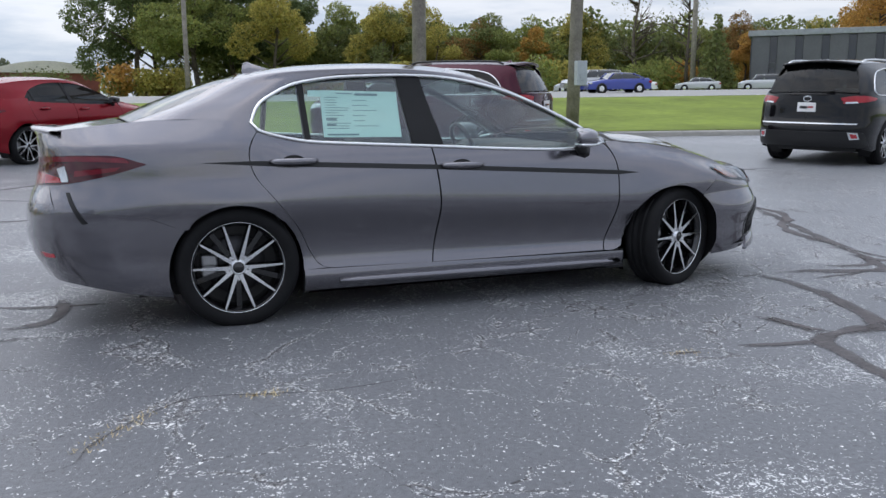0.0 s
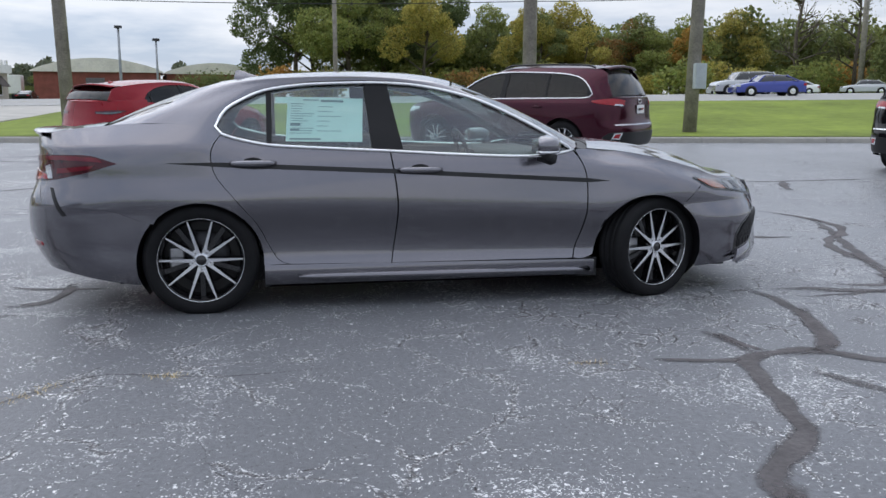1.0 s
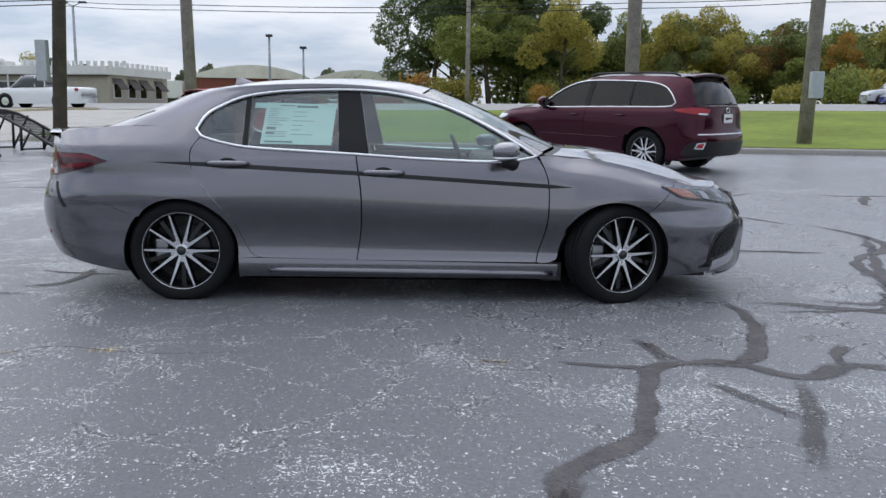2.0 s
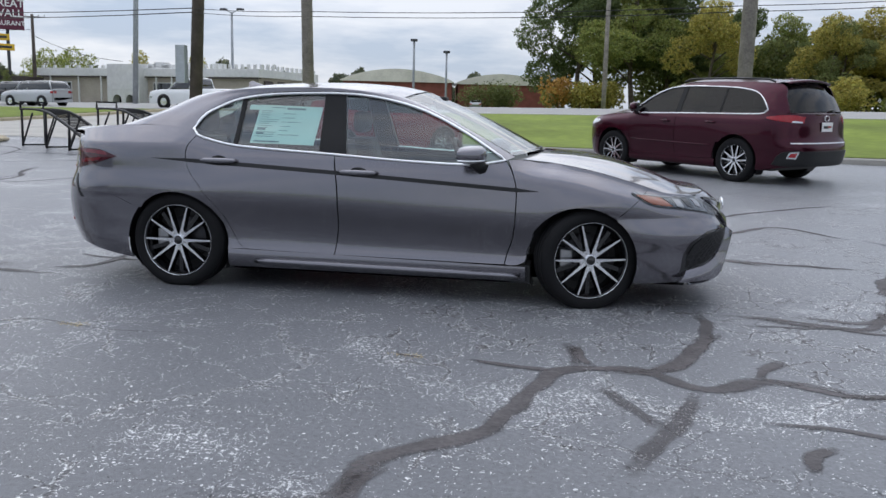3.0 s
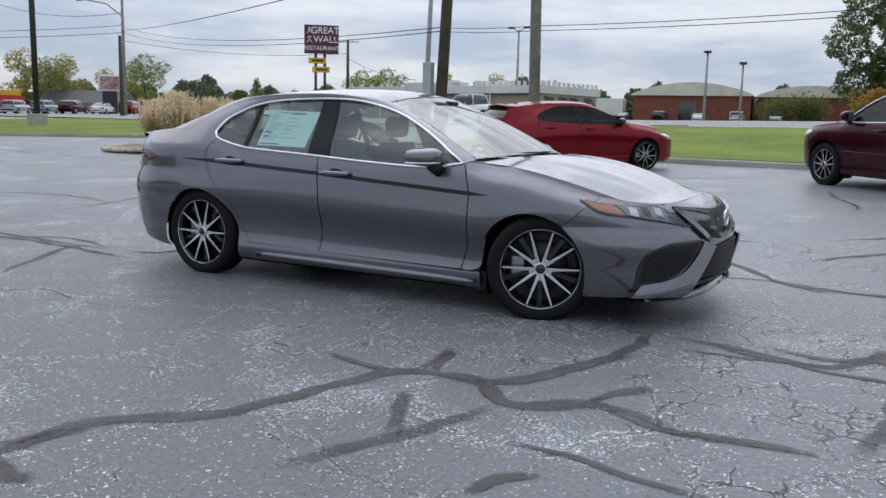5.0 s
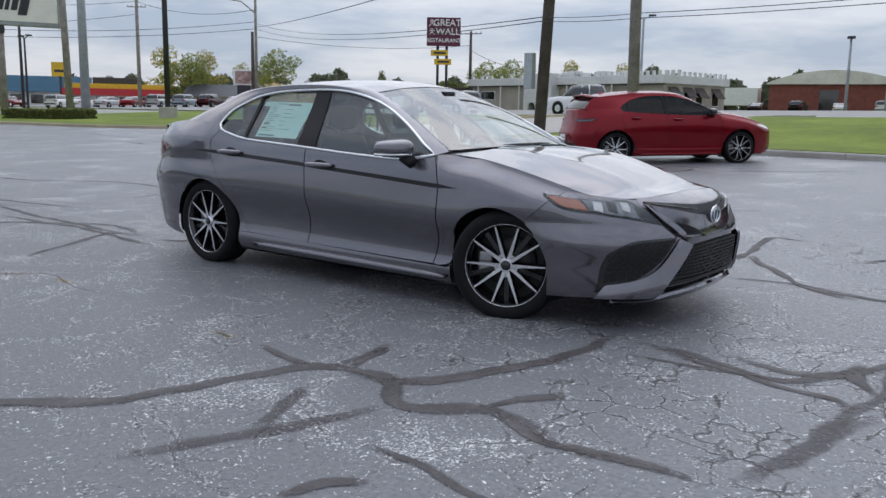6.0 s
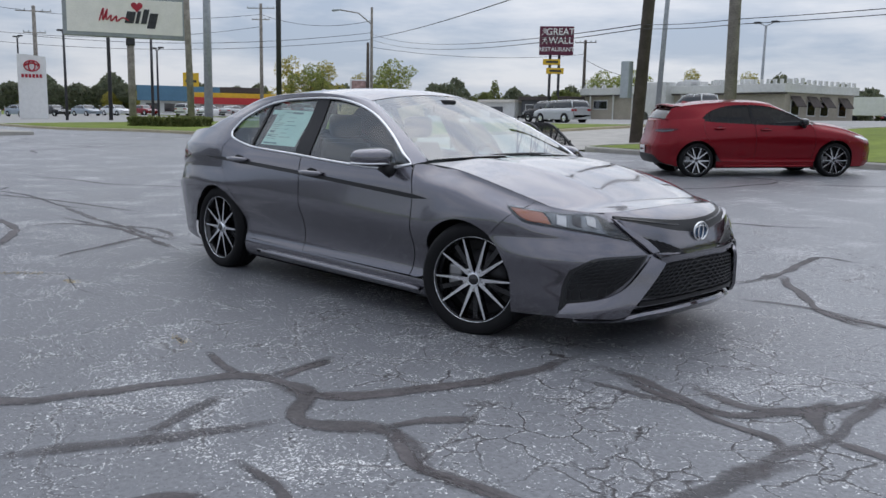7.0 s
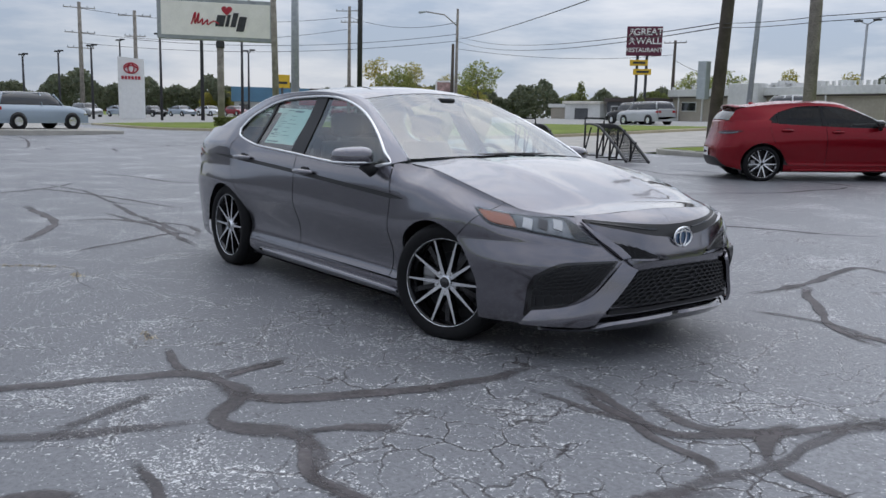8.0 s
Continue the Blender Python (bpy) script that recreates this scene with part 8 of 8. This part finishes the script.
def brick_hall(x0, y0, x1, y1, wall_h, rise, z, label, windows):
    """Brick hall with a pale barrel roof; front to -y."""
    L, turn = math.dist((x0, y0), (x1, y1)), math.degrees(math.atan2(y1 - y0, x1 - x0))
    b = thing("brick_hall", pose(x0, y0, z, 0, 0, turn), label, "building", "brick halls")
    part("wall", box_bm(0, L, 0, 18, -0.5, wall_h), BRICK, b, "red brick wall")
    n = 18
    top = [(-0.4 + (L + 0.8) * k / n, wall_h + rise * math.sin(math.pi * k / n) ** 0.8) for k in range(n + 1)]
    vv = [(x, y, h) for y in (-0.4, 18.4) for x, h in top] + [(x, -0.4, wall_h - 0.15) for x, h in top]
    ff = grid_faces(2, n + 1) + [(i, 2 * (n + 1) + i, 2 * (n + 1) + i + 1, i + 1) for i in range(n)]
    piece("roof", vv, ff, TINROOF, b, "pale barrel roof", smooth=False)
    for xx in windows:
        window(b, xx * L, 0, wall_h * 0.25, L * 0.09, wall_h * 0.45)
    part("door", box_bm(L * 0.40, L * 0.55, -0.06, 0.02, -0.3, wall_h * 0.75), DARKWIN, b, "dark opening")
    return b


brick_hall(-36.8, 127, -19.5, 129.5, 3.9, 1.9, 2.3, "red brick hall with a pale curved roof", ())
brick_hall(-19.0, 133, -4.5, 135.5, 3.9, 1.6, 2.3, "lower red brick hall with a pale roof", ())
# white truck trailer beside the halls
tr = thing("trailer", pose(-46.5, 128, 2.0, 0, 0, 5), "white box trailer parked by the brick hall", "trailer")
part("body", box_bm(0, 7.5, 0, 2.4, 0.9, 3.6, 0.04), WHITE, tr, "white trailer body")
for xx in (1.2, 2.2, 6.6):
    v, f = lathe([(0.0, -0.1), (0.48, -0.1), (0.5, 0.0), (0.48, 0.25), (0.0, 0.25)], 18)
    piece("wheel", [(q[0] + xx, q[1] + 0.1, q[2] + 0.45) for q in v], f, RUBBER, tr)

# dark low store and a white shed beside the beige building
ds = thing("store_building", pose(-59.4, 70.0, 1.2, 0, 0, 0), "long dark low store with a flat roof", "building", "shops")
part("wall", box_bm(0, 6.6, 0, 9, -0.6, 2.25), SLATE, ds, "dark store wall")
part("roof", box_bm(-0.25, 6.8, -0.3, 9.2, 2.25, 2.65, 0.03), AWNING, ds, "dark flat roof edge")
for k in range(2):
    window(ds, 1.8 + 3.2 * k, 0, 0.3, 2.4, 1.5)
sh = thing("shed", pose(-65.4, 69.5, 1.2, 0, 0, 0), "small white shed with a pale roof", "building", "shops")
part("wall", box_bm(0, 5.4, 0, 5, -0.6, 2.0), OFFWHITE, sh, "white shed wall")
part("roof", box_bm(-0.2, 5.6, -0.3, 5.2, 2.0, 2.3, 0.03), TINROOF, sh, "pale shed roof")
part("door", box_bm(1.6, 3.6, -0.05, 0.02, -0.4, 1.5), SLATE, sh, "dark door")

# grey office with upright panels
gb = thing("office_building", pose(63.4, 71.4, 1.6, 0, 0, math.degrees(math.atan2(56 - 71.9, 78.5 - 61.3))), "dark grey office building with upright panels", "building")
part("wall", box_bm(0, 34, 0.25, 16, -0.5, 7.0), SLATE, gb, "dark wall behind the panels")
part("roof", box_bm(-0.3, 34.3, -0.15, 16.3, 6.75, 7.35, 0.03), GALV, gb, "pale roof edge")
for k in range(13):
    part("wall_panel", box_bm(0.15 + 2.6 * k, 1.95 + 2.6 * k, 0.0, 0.27, 0, 6.75, 0.02), material("grey_panel", (0.12, 0.125, 0.135), 0.6, spots=0.12, scale=0.5) if k == 0 else bpy.data.materials["grey_panel"], gb)
    w = part("window", box_bm(1.98 + 2.6 * k, 2.72 + 2.6 * k, 0.12, 0.24, 0.3, 6.6), DARKWIN, gb, "tall dark window strip")
    part("spandrel", box_bm(1.98 + 2.6 * k, 2.72 + 2.6 * k, 0.06, 0.11, 3.2, 3.9), SLATE, w)

# shops far down the road
bs = thing("blue_shop", pose(-150.3, 66.2, 1.0, 0, 0, 62), "low blue-clad shop with a pale base", "building", "shops")
part("wall", box_bm(0, 14, 0, 10, -0.3, 2.4), OFFWHITE, bs, "pale shop wall")
part("roof", box_bm(-0.5, 14.5, -1.0, 10.5, 2.4, 5.2, 0.05), SKYBLUE, bs, "blue sloped fascia")
for k in range(4):
    window(bs, 2 + 3.3 * k, 0, 0.3, 2.2, 1.7)
rs = thing("red_store", pose(-128.5, 66.0, 0.9, 0, 0, 59), "store with red and yellow bands", "building", "shops")
part("wall", box_bm(0, 15, 0, 10, -0.3, 3.0), OFFWHITE, rs, "pale store wall")
part("red_band", box_bm(-0.6, 15.6, -0.8, 0.0, 1.9, 3.0, 0.03), STORERED, rs, "red fascia band")
part("roof", box_bm(-0.2, 15.2, -0.3, 10, 3.0, 3.8, 0.03), YELLOWSIGN, rs, "yellow upper band")
part("roof_block", box_bm(4, 11, 0, 6, 3.8, 4.8, 0.1), AWNING, rs, "brown roof block")
for k in range(4):
    window(rs, 2 + 3.6 * k, 0, 0.2, 2.6, 1.6)
hh = thing("house", pose(-119.5, 82, 0.9, 0, 0, 40), "small grey-roofed house behind parked cars", "building", "shops")
part("wall", box_bm(0, 12, 0, 8, -0.3, 2.2), BEIGE, hh, "beige house wall")
vv = [(-0.5, -0.6, 2.1), (12.5, -0.6, 2.1), (12.5, 4, 4.2), (-0.5, 4, 4.2), (12.5, 8.6, 2.1), (-0.5, 8.6, 2.1)]
piece("roof", vv, [(0, 1, 2, 3), (3, 2, 4, 5), (0, 3, 5), (1, 4, 2)], SLATE, hh, "grey pitched roof", smooth=False)
window(hh, 3, 0, 0.8, 1.4, 1.0)
window(hh, 8, 0, 0.8, 1.4, 1.0)
dk = thing("dark_shed", pose(-71, 92, 1.0, 0, 0, 25), "long dark low shed with a pale roof", "building", "shops")
part("wall", box_bm(0, 22, 0, 8, -0.3, 2.6), SLATE, dk, "dark shed wall")
part("roof", box_bm(-0.4, 22.4, -0.4, 8.4, 2.6, 2.9, 0.03), TINROOF, dk, "pale flat roof")
wsh = thing("white_shed", pose(-98, 100, 1.0, 0, 0, 25), "white low shed across the road", "building", "shops")
part("wall", box_bm(0, 18, 0, 8, -0.3, 2.4), BEIGE, wsh, "beige shed wall")
part("roof", box_bm(-0.4, 18.4, -0.4, 8.4, 2.4, 3.0, 0.03), OFFWHITE, wsh, "white roof edge")
bw = thing("white_shop", pose(-58, 96, 1.1, 0, 0, 12), "white flat-roofed shop with red trim", "building", "shops")
part("wall", box_bm(0, 12, 0, 8, -0.3, 2.6), OFFWHITE, bw, "white shop wall")
part("roof", box_bm(-0.3, 12.3, -0.3, 8.3, 2.6, 3.0, 0.03), WHITE, bw, "white roof edge")


# ---------------------------------------------------------------- cars further off
def far_car(kind, paint_mat, x, y, heading, label, lift=0.0):
    """A car seen far away: shaped body, glass band, wheels and lamps."""
    H, L, W, belt = {"sedan": (1.44, 4.7, 0.90, 0.92), "suv": (1.72, 4.75, 0.94, 1.10), "van": (1.75, 5.1, 0.97, 1.08), "pickup": (1.95, 5.9, 1.0, 1.25)}[kind]
    car = thing(kind if kind != "sedan" else "sedan_car", stand(x, y, heading), label, "car", "cars on and by the road")
    if lift:
        car.matrix_basis = Matrix.Translation((0, 0, lift)) @ car.matrix_basis
    h = L / 2
    if kind == "sedan":
        low = [(-h, 0.55), (-h + 0.06, 0.98), (-h + 0.8, 1.04), (h - 1.55, 0.98), (h - 0.35, 0.80), (h, 0.62)]
        top = [(-h + 0.55, 1.02), (-h + 1.35, H - 0.06), (-0.1, H), (0.45, H - 0.06), (h - 1.45, 0.97)]
    elif kind == "pickup":
        low = [(-h, 0.75), (-h + 0.03, 1.22), (h - 1.9, 1.22), (h - 1.6, 1.22), (h - 0.25, 1.12), (h, 0.80)]
        top = [(-h + 2.1, 1.2), (-h + 2.25, H - 0.05), (0.0, H), (h - 2.3, H - 0.06), (h - 1.55, 1.2)]
    else:
        low = [(-h, 0.6), (-h + 0.02, 1.12), (-h + 0.2, 1.15), (h - 1.45, 1.12), (h - 0.25, 0.95), (h, 0.70)]
        top = [(-h + 0.08, 1.12), (-h + 0.35, H - 0.05), (-0.2, H), (0.55, H - 0.07), (h - 1.4, 1.1)]

    def shell(nm, line, zbot, wbot, wtop, mat, lab=""):
        p = resample(line, 26)
        zt = p[:, 1].max()
        rows = []
        for x2, z2 in p:
            inset = 1 - 0.12 * (abs(x2) / h) ** 4
            wt = wtop if z2 > belt + 0.1 else wtop + (wbot - wtop) * max(0, min(1, (zt - z2) / max(0.05, zt - belt)))
            rows.append([(x2, -wbot * inset, zbot), (x2, -wbot * 1.0 * inset, min(z2, zbot + (z2 - zbot) * 0.6)), (x2, -wt * 0.97 * inset, z2 - 0.03), (x2, -wt * 0.8 * inset, z2), (x2, wt * 0.8 * inset, z2), (x2, wt * 0.97 * inset, z2 - 0.03), (x2, wbot * inset, min(z2, zbot + (z2 - zbot) * 0.6)), (x2, wbot * inset, zbot)])
        nn = len(rows)
        verts = [q for row in rows for q in row]
        faces = grid_faces(nn, 8) + [tuple(range(8)), tuple(range((nn - 1) * 8, nn * 8))[::-1]]
        return piece(nm, verts, faces, mat, car, lab)

    shell("body", low, 0.28, W, W * 0.93, paint_mat)
    g = shell("glasshouse", top, belt - 0.02, W * 0.90, W * 0.72, DARKWIN, "dark windows")
    roofline = [(x2, z2) for x2, z2 in top[1:-1]]
    p = resample(roofline, 12)
    rows = [[(x2, y2 * W * 0.72, z2 + 0.012 - 0.04 * abs(y2) ** 3) for y2 in np.linspace(-1.02, 1.02, 7)] for x2, z2 in p]
    sheet("roof", np.array(rows), paint_mat, car, inward=(0, 0, -0.03))
    for xa, xb, za, zb in ((top[0][0], top[1][0], top[0][1], top[1][1]), (top[-1][0], top[-2][0], top[-1][1], top[-2][1]), (-0.15 if kind != "pickup" else -0.2, -0.15, belt, H - 0.04)):
        for sy in (-1, 1):
            v, f = tube([(xa, sy * W * 0.91, za), (xb, sy * W * 0.745, zb)], 0.045, 5)
            piece("pillar", v, f, paint_mat, car)
    r = {"sedan": 0.33, "pickup": 0.42}.get(kind, 0.36)
    for xx in (-L * 0.30, L * 0.295):
        for sy in (-1, 1):
            v, f = lathe([(0.0, 0.08), (r * 0.62, 0.10), (r * 0.66, 0.115), (r * 0.97, 0.11), (r, 0.06), (r, -0.12), (0.0, -0.12)], 20)
            ring, hub = lathe([(0.0, 0.0), (r * 1.18, 0.0), (r * 1.18, 0.1)], 20)
            piece("wheel_arch", [(q[0] + xx, sy * (W + 0.008 - q[1]), q[2] + r) for q in ring if True], hub, BLACK, car, "black wheel arch")
            wh = piece("wheel", [(q[0] + xx, sy * (q[1] + W - 0.10), q[2] + r) for q in v], f, RUBBER, car)
            v, f = lathe([(0.0, 0.125), (r * 0.58, 0.115)], 14)
            piece("rim", [(q[0] + xx, sy * (q[1] + W - 0.10), q[2] + r) for q in v], f, ALLOY, wh)
    for sy in (-1, 1):
        part("taillight", box_bm(-h - 0.01, -h + 0.18, sy * W * 0.55, sy * W * 0.96, belt - 0.22, belt - 0.06, 0.02), REDLENS, car, "red taillight")
        part("headlight", box_bm(h - 0.28, h - 0.06, sy * W * 0.55, sy * W * 0.93, 0.64, 0.76, 0.02), LAMPWHITE, car, "clear headlight")
    return car


far_car("suv", PALEBLUE, -39.3, 6.0, 112, "pale blue-grey SUV parked on the apron", 0.225)
far_car("suv", SILVER, 33.5, 54.5, 171, "silver SUV driving on the road")
far_car("sedan", BLUEPAINT, 31.0, 47.0, 171, "bright blue sedan on the road")
far_car("pickup", WHITEPAINT, -23.6, 46.2, 171, "white pickup truck on the road")
far_car("suv", SILVER, -36.0, 47.6, 168, "silver SUV on the road before the low building")
far_car("suv", JET, -40.3, 51.2, 168, "black SUV on the road beside a silver one")
rnd = random.Random(8)
paints = (SILVER, WHITEPAINT, JET, PALEBLUE, RED, BLUEPAINT, MAROON)
names = ("silver", "white", "black", "pale blue", "red", "blue", "maroon")
for k in range(9):                                        # rows in the far lots
    i = rnd.randrange(7)
    far_car(rnd.choice(("sedan", "suv")), paints[i], -110 + 3.1 * k, 55 + 1.9 * k, 120 + rnd.uniform(-6, 6), names[i] + " car parked in a far row")
for k in range(8):
    i = rnd.randrange(7)
    far_car(rnd.choice(("sedan", "suv", "sedan")), paints[i], -104 - 1.0 * k, 18 + 4.4 * k, 10 + rnd.uniform(-5, 5), names[i] + " car parked beyond the sign")
for k in range(6):
    i = rnd.choice((0, 1, 2, 0))
    far_car("sedan" if k % 3 else "suv", paints[i], 46 + 5.2 * k, 79 - 3.9 * k, 145 + rnd.uniform(-5, 5), names[i] + " car parked before the wood")
for k in range(5):
    i = rnd.choice((0, 1, 2))
    far_car("suv" if k % 2 else "sedan", paints[i], -35 + 5.2 * k, 117 + 0.7 * k, 95 + rnd.uniform(-6, 6), names[i] + " car parked by the brick hall")


# ---------------------------------------------------------------- display ramps and planter on the lot
RAMPSTEEL = material("black_ramp_steel", (0.020, 0.020, 0.022), 0.55, 0.3, spots=0.25, scale=8, bump=0.1)


def display_ramp(x, y, heading):
    """A curved steel ramp for showing a car: two side rails, rungs, legs and a bumper bar."""
    ob = thing("display_ramp", pose(x, y, on_ground(x, y), 0, 0, heading), "black steel car display ramp on the asphalt", "ramp", "display ramps")
    deck = [(0.0, 0.86), (0.8, 0.86), (1.5, 0.80), (2.3, 0.58), (3.1, 0.32), (3.9, 0.04)]
    p = resample(deck, 40)
    for sy in (-0.26, 0.26):
        v, f = tube([(a, sy, b) for a, b in p], 0.035, 4)
        piece("side_rail", v, f, RAMPSTEEL, ob)
    for a, b in p[1::1]:
        v, f = tube([(a, -0.26, b + 0.01), (a, 0.26, b + 0.01)], 0.017, 4)
        piece("rung", v, f, RAMPSTEEL, ob)
    v, f = tube([(0.02, -0.26, 0.86), (0.02, -0.26, 1.02), (0.02, 0.26, 1.02), (0.02, 0.26, 0.86)], 0.03, 4)
    piece("stop_bar", v, f, RAMPSTEEL, ob)
    for a in (0.05, 1.35, 2.5):
        top = float(interp(p.tolist(), a))
        for sy in (-0.26, 0.26):
            v, f = tube([(a, sy, 0), (a + 0.02, sy, top)], 0.03, 4)
            piece("leg", v, f, RAMPSTEEL, ob)
            v, f = tube([(a, sy, 0.03), (min(a + 0.62, 2.9), sy, top * 0.9)], 0.022, 4)
            piece("brace", v, f, RAMPSTEEL, ob)
        v, f = tube([(a, -0.26, 0.03), (a, 0.26, 0.03)], 0.025, 4)
        piece("foot_bar", v, f, RAMPSTEEL, ob)
    return ob


display_ramp(-11.5, 12.0, -33)
display_ramp(-10.6, 13.7, -33)


def pampas(x, y, r, h, seed):
    """A clump of tall ornamental grass: arching blades and pale feathery plumes."""
    rnd = random.Random(seed)
    ob = thing("pampas_grass", pose(x, y, on_ground(x, y) + 0.1), "clump of straw-coloured ornamental grass with pale plumes", "grass", "ornamental grass")
    verts, faces = [], []
    for _ in range(1500):
        a, rr = rnd.uniform(0, 6.28), r * 0.45 * math.sqrt(rnd.random())
        bx, by = rr * math.cos(a), rr * math.sin(a)
        out, hh = rnd.uniform(0.2, 0.75) * r, h * rnd.uniform(0.45, 0.85)
        a2 = a + rnd.uniform(-0.6, 0.6)
        w = 0.012
        o = len(verts)
        for t in (0.0, 0.5, 0.85, 1.0):
            px, py = bx + out * t ** 1.8 * math.cos(a2), by + out * t ** 1.8 * math.sin(a2)
            pz = hh * (t - 0.16 * t ** 3)
            ww = w * (1 - t * 0.9)
            verts += [(px - ww * math.sin(a2), py + ww * math.cos(a2), pz), (px + ww * math.sin(a2), py - ww * math.cos(a2), pz)]
        faces += [(o + 2 * i, o + 2 * i + 1, o + 2 * i + 3, o + 2 * i + 2) for i in range(3)]
    b = piece("blades", verts, faces, material("grass_straw", (0.46, 0.38, 0.20), 0.8, island=0.35, hue2=(0.36, 0.31, 0.16)) if "grass_straw" not in bpy.data.materials else bpy.data.materials["grass_straw"], ob, smooth=False)
    b["kind"] = "stuff"
    verts, faces = [], []
    for _ in range(300):
        a, out, hh = rnd.uniform(0, 6.28), r * rnd.uniform(0.05, 0.78), h * rnd.uniform(0.62, 1.04)
        x0, y0 = out * math.cos(a), out * math.sin(a)
        for _k in range(26):
            t = rnd.random()
            o = len(verts)
            cx, cy, cz = x0 * (1 + 0.08 * t) + rnd.gauss(0, 0.018), y0 * (1 + 0.08 * t) + rnd.gauss(0, 0.018), hh - 0.42 + 0.44 * t
            s = 0.042
            verts += [(cx, cy, cz), (cx + rnd.uniform(-s, s), cy + rnd.uniform(-s, s), cz + s * 1.6), (cx + rnd.uniform(-s, s) * 0.6, cy + rnd.uniform(-s, s) * 0.6, cz + s)]
            faces.append((o, o + 1, o + 2))
    b = piece("plumes", verts, faces, material("pale_plumes", (0.84, 0.70, 0.47), 0.85, island=0.25) if "pale_plumes" not in bpy.data.materials else bpy.data.materials["pale_plumes"], ob, smooth=False)
    b["kind"] = "stuff"
    return ob


pampas(-14.85, 11.6, 0.64, 1.5, 1)
pampas(-15.0, 13.2, 0.60, 1.35, 2)
pampas(-16.2, 12.2, 0.75, 1.3, 3)
bed = [(-15.3 + 2.0 * math.cos(t) * (1 + 0.1 * math.sin(3 * t)), 12.2 + 1.9 * math.sin(t)) for t in np.linspace(0, 2 * math.pi, 40, endpoint=False)]
vv = [(x, y, on_ground(x, y) + 0.10) for x, y in bed]
tagged(piece("planting_bed", vv, [tuple(range(40))], material("gravel_mulch", (0.36, 0.31, 0.24), 0.95, spots=0.4, scale=12, bump=0.8, bump_scale=50), smooth=False), "round planting bed of pale gravel", "planting bed", kind="structure")
rnd = random.Random(6)
STONE = material("fieldstone", (0.42, 0.36, 0.26), 0.9, spots=0.25, scale=4, bump=0.4, per_object=0.25)
for k in range(26):
    t = 2 * math.pi * k / 26
    x, y = -15.3 + 2.1 * math.cos(t) * (1 + 0.1 * math.sin(3 * t)), 12.2 + 2.0 * math.sin(t)
    bm = bmesh.new()
    bmesh.ops.create_icosphere(bm, subdivisions=2, radius=0.26)
    for q in bm.verts:
        q.co += q.normal * 0.06 * noise.noise(q.co * 5 + Vector((k, 0, 0)))
        q.co.z *= 0.30
    st = part("edging_stone", bm, STONE, None, smooth=True)
    st.matrix_basis = pose(x, y, on_ground(x, y) + 0.07, 0, 0, rnd.uniform(0, 360))
    tagged(st, "pale rough stone edging the planting bed", "stone", "edging stones")
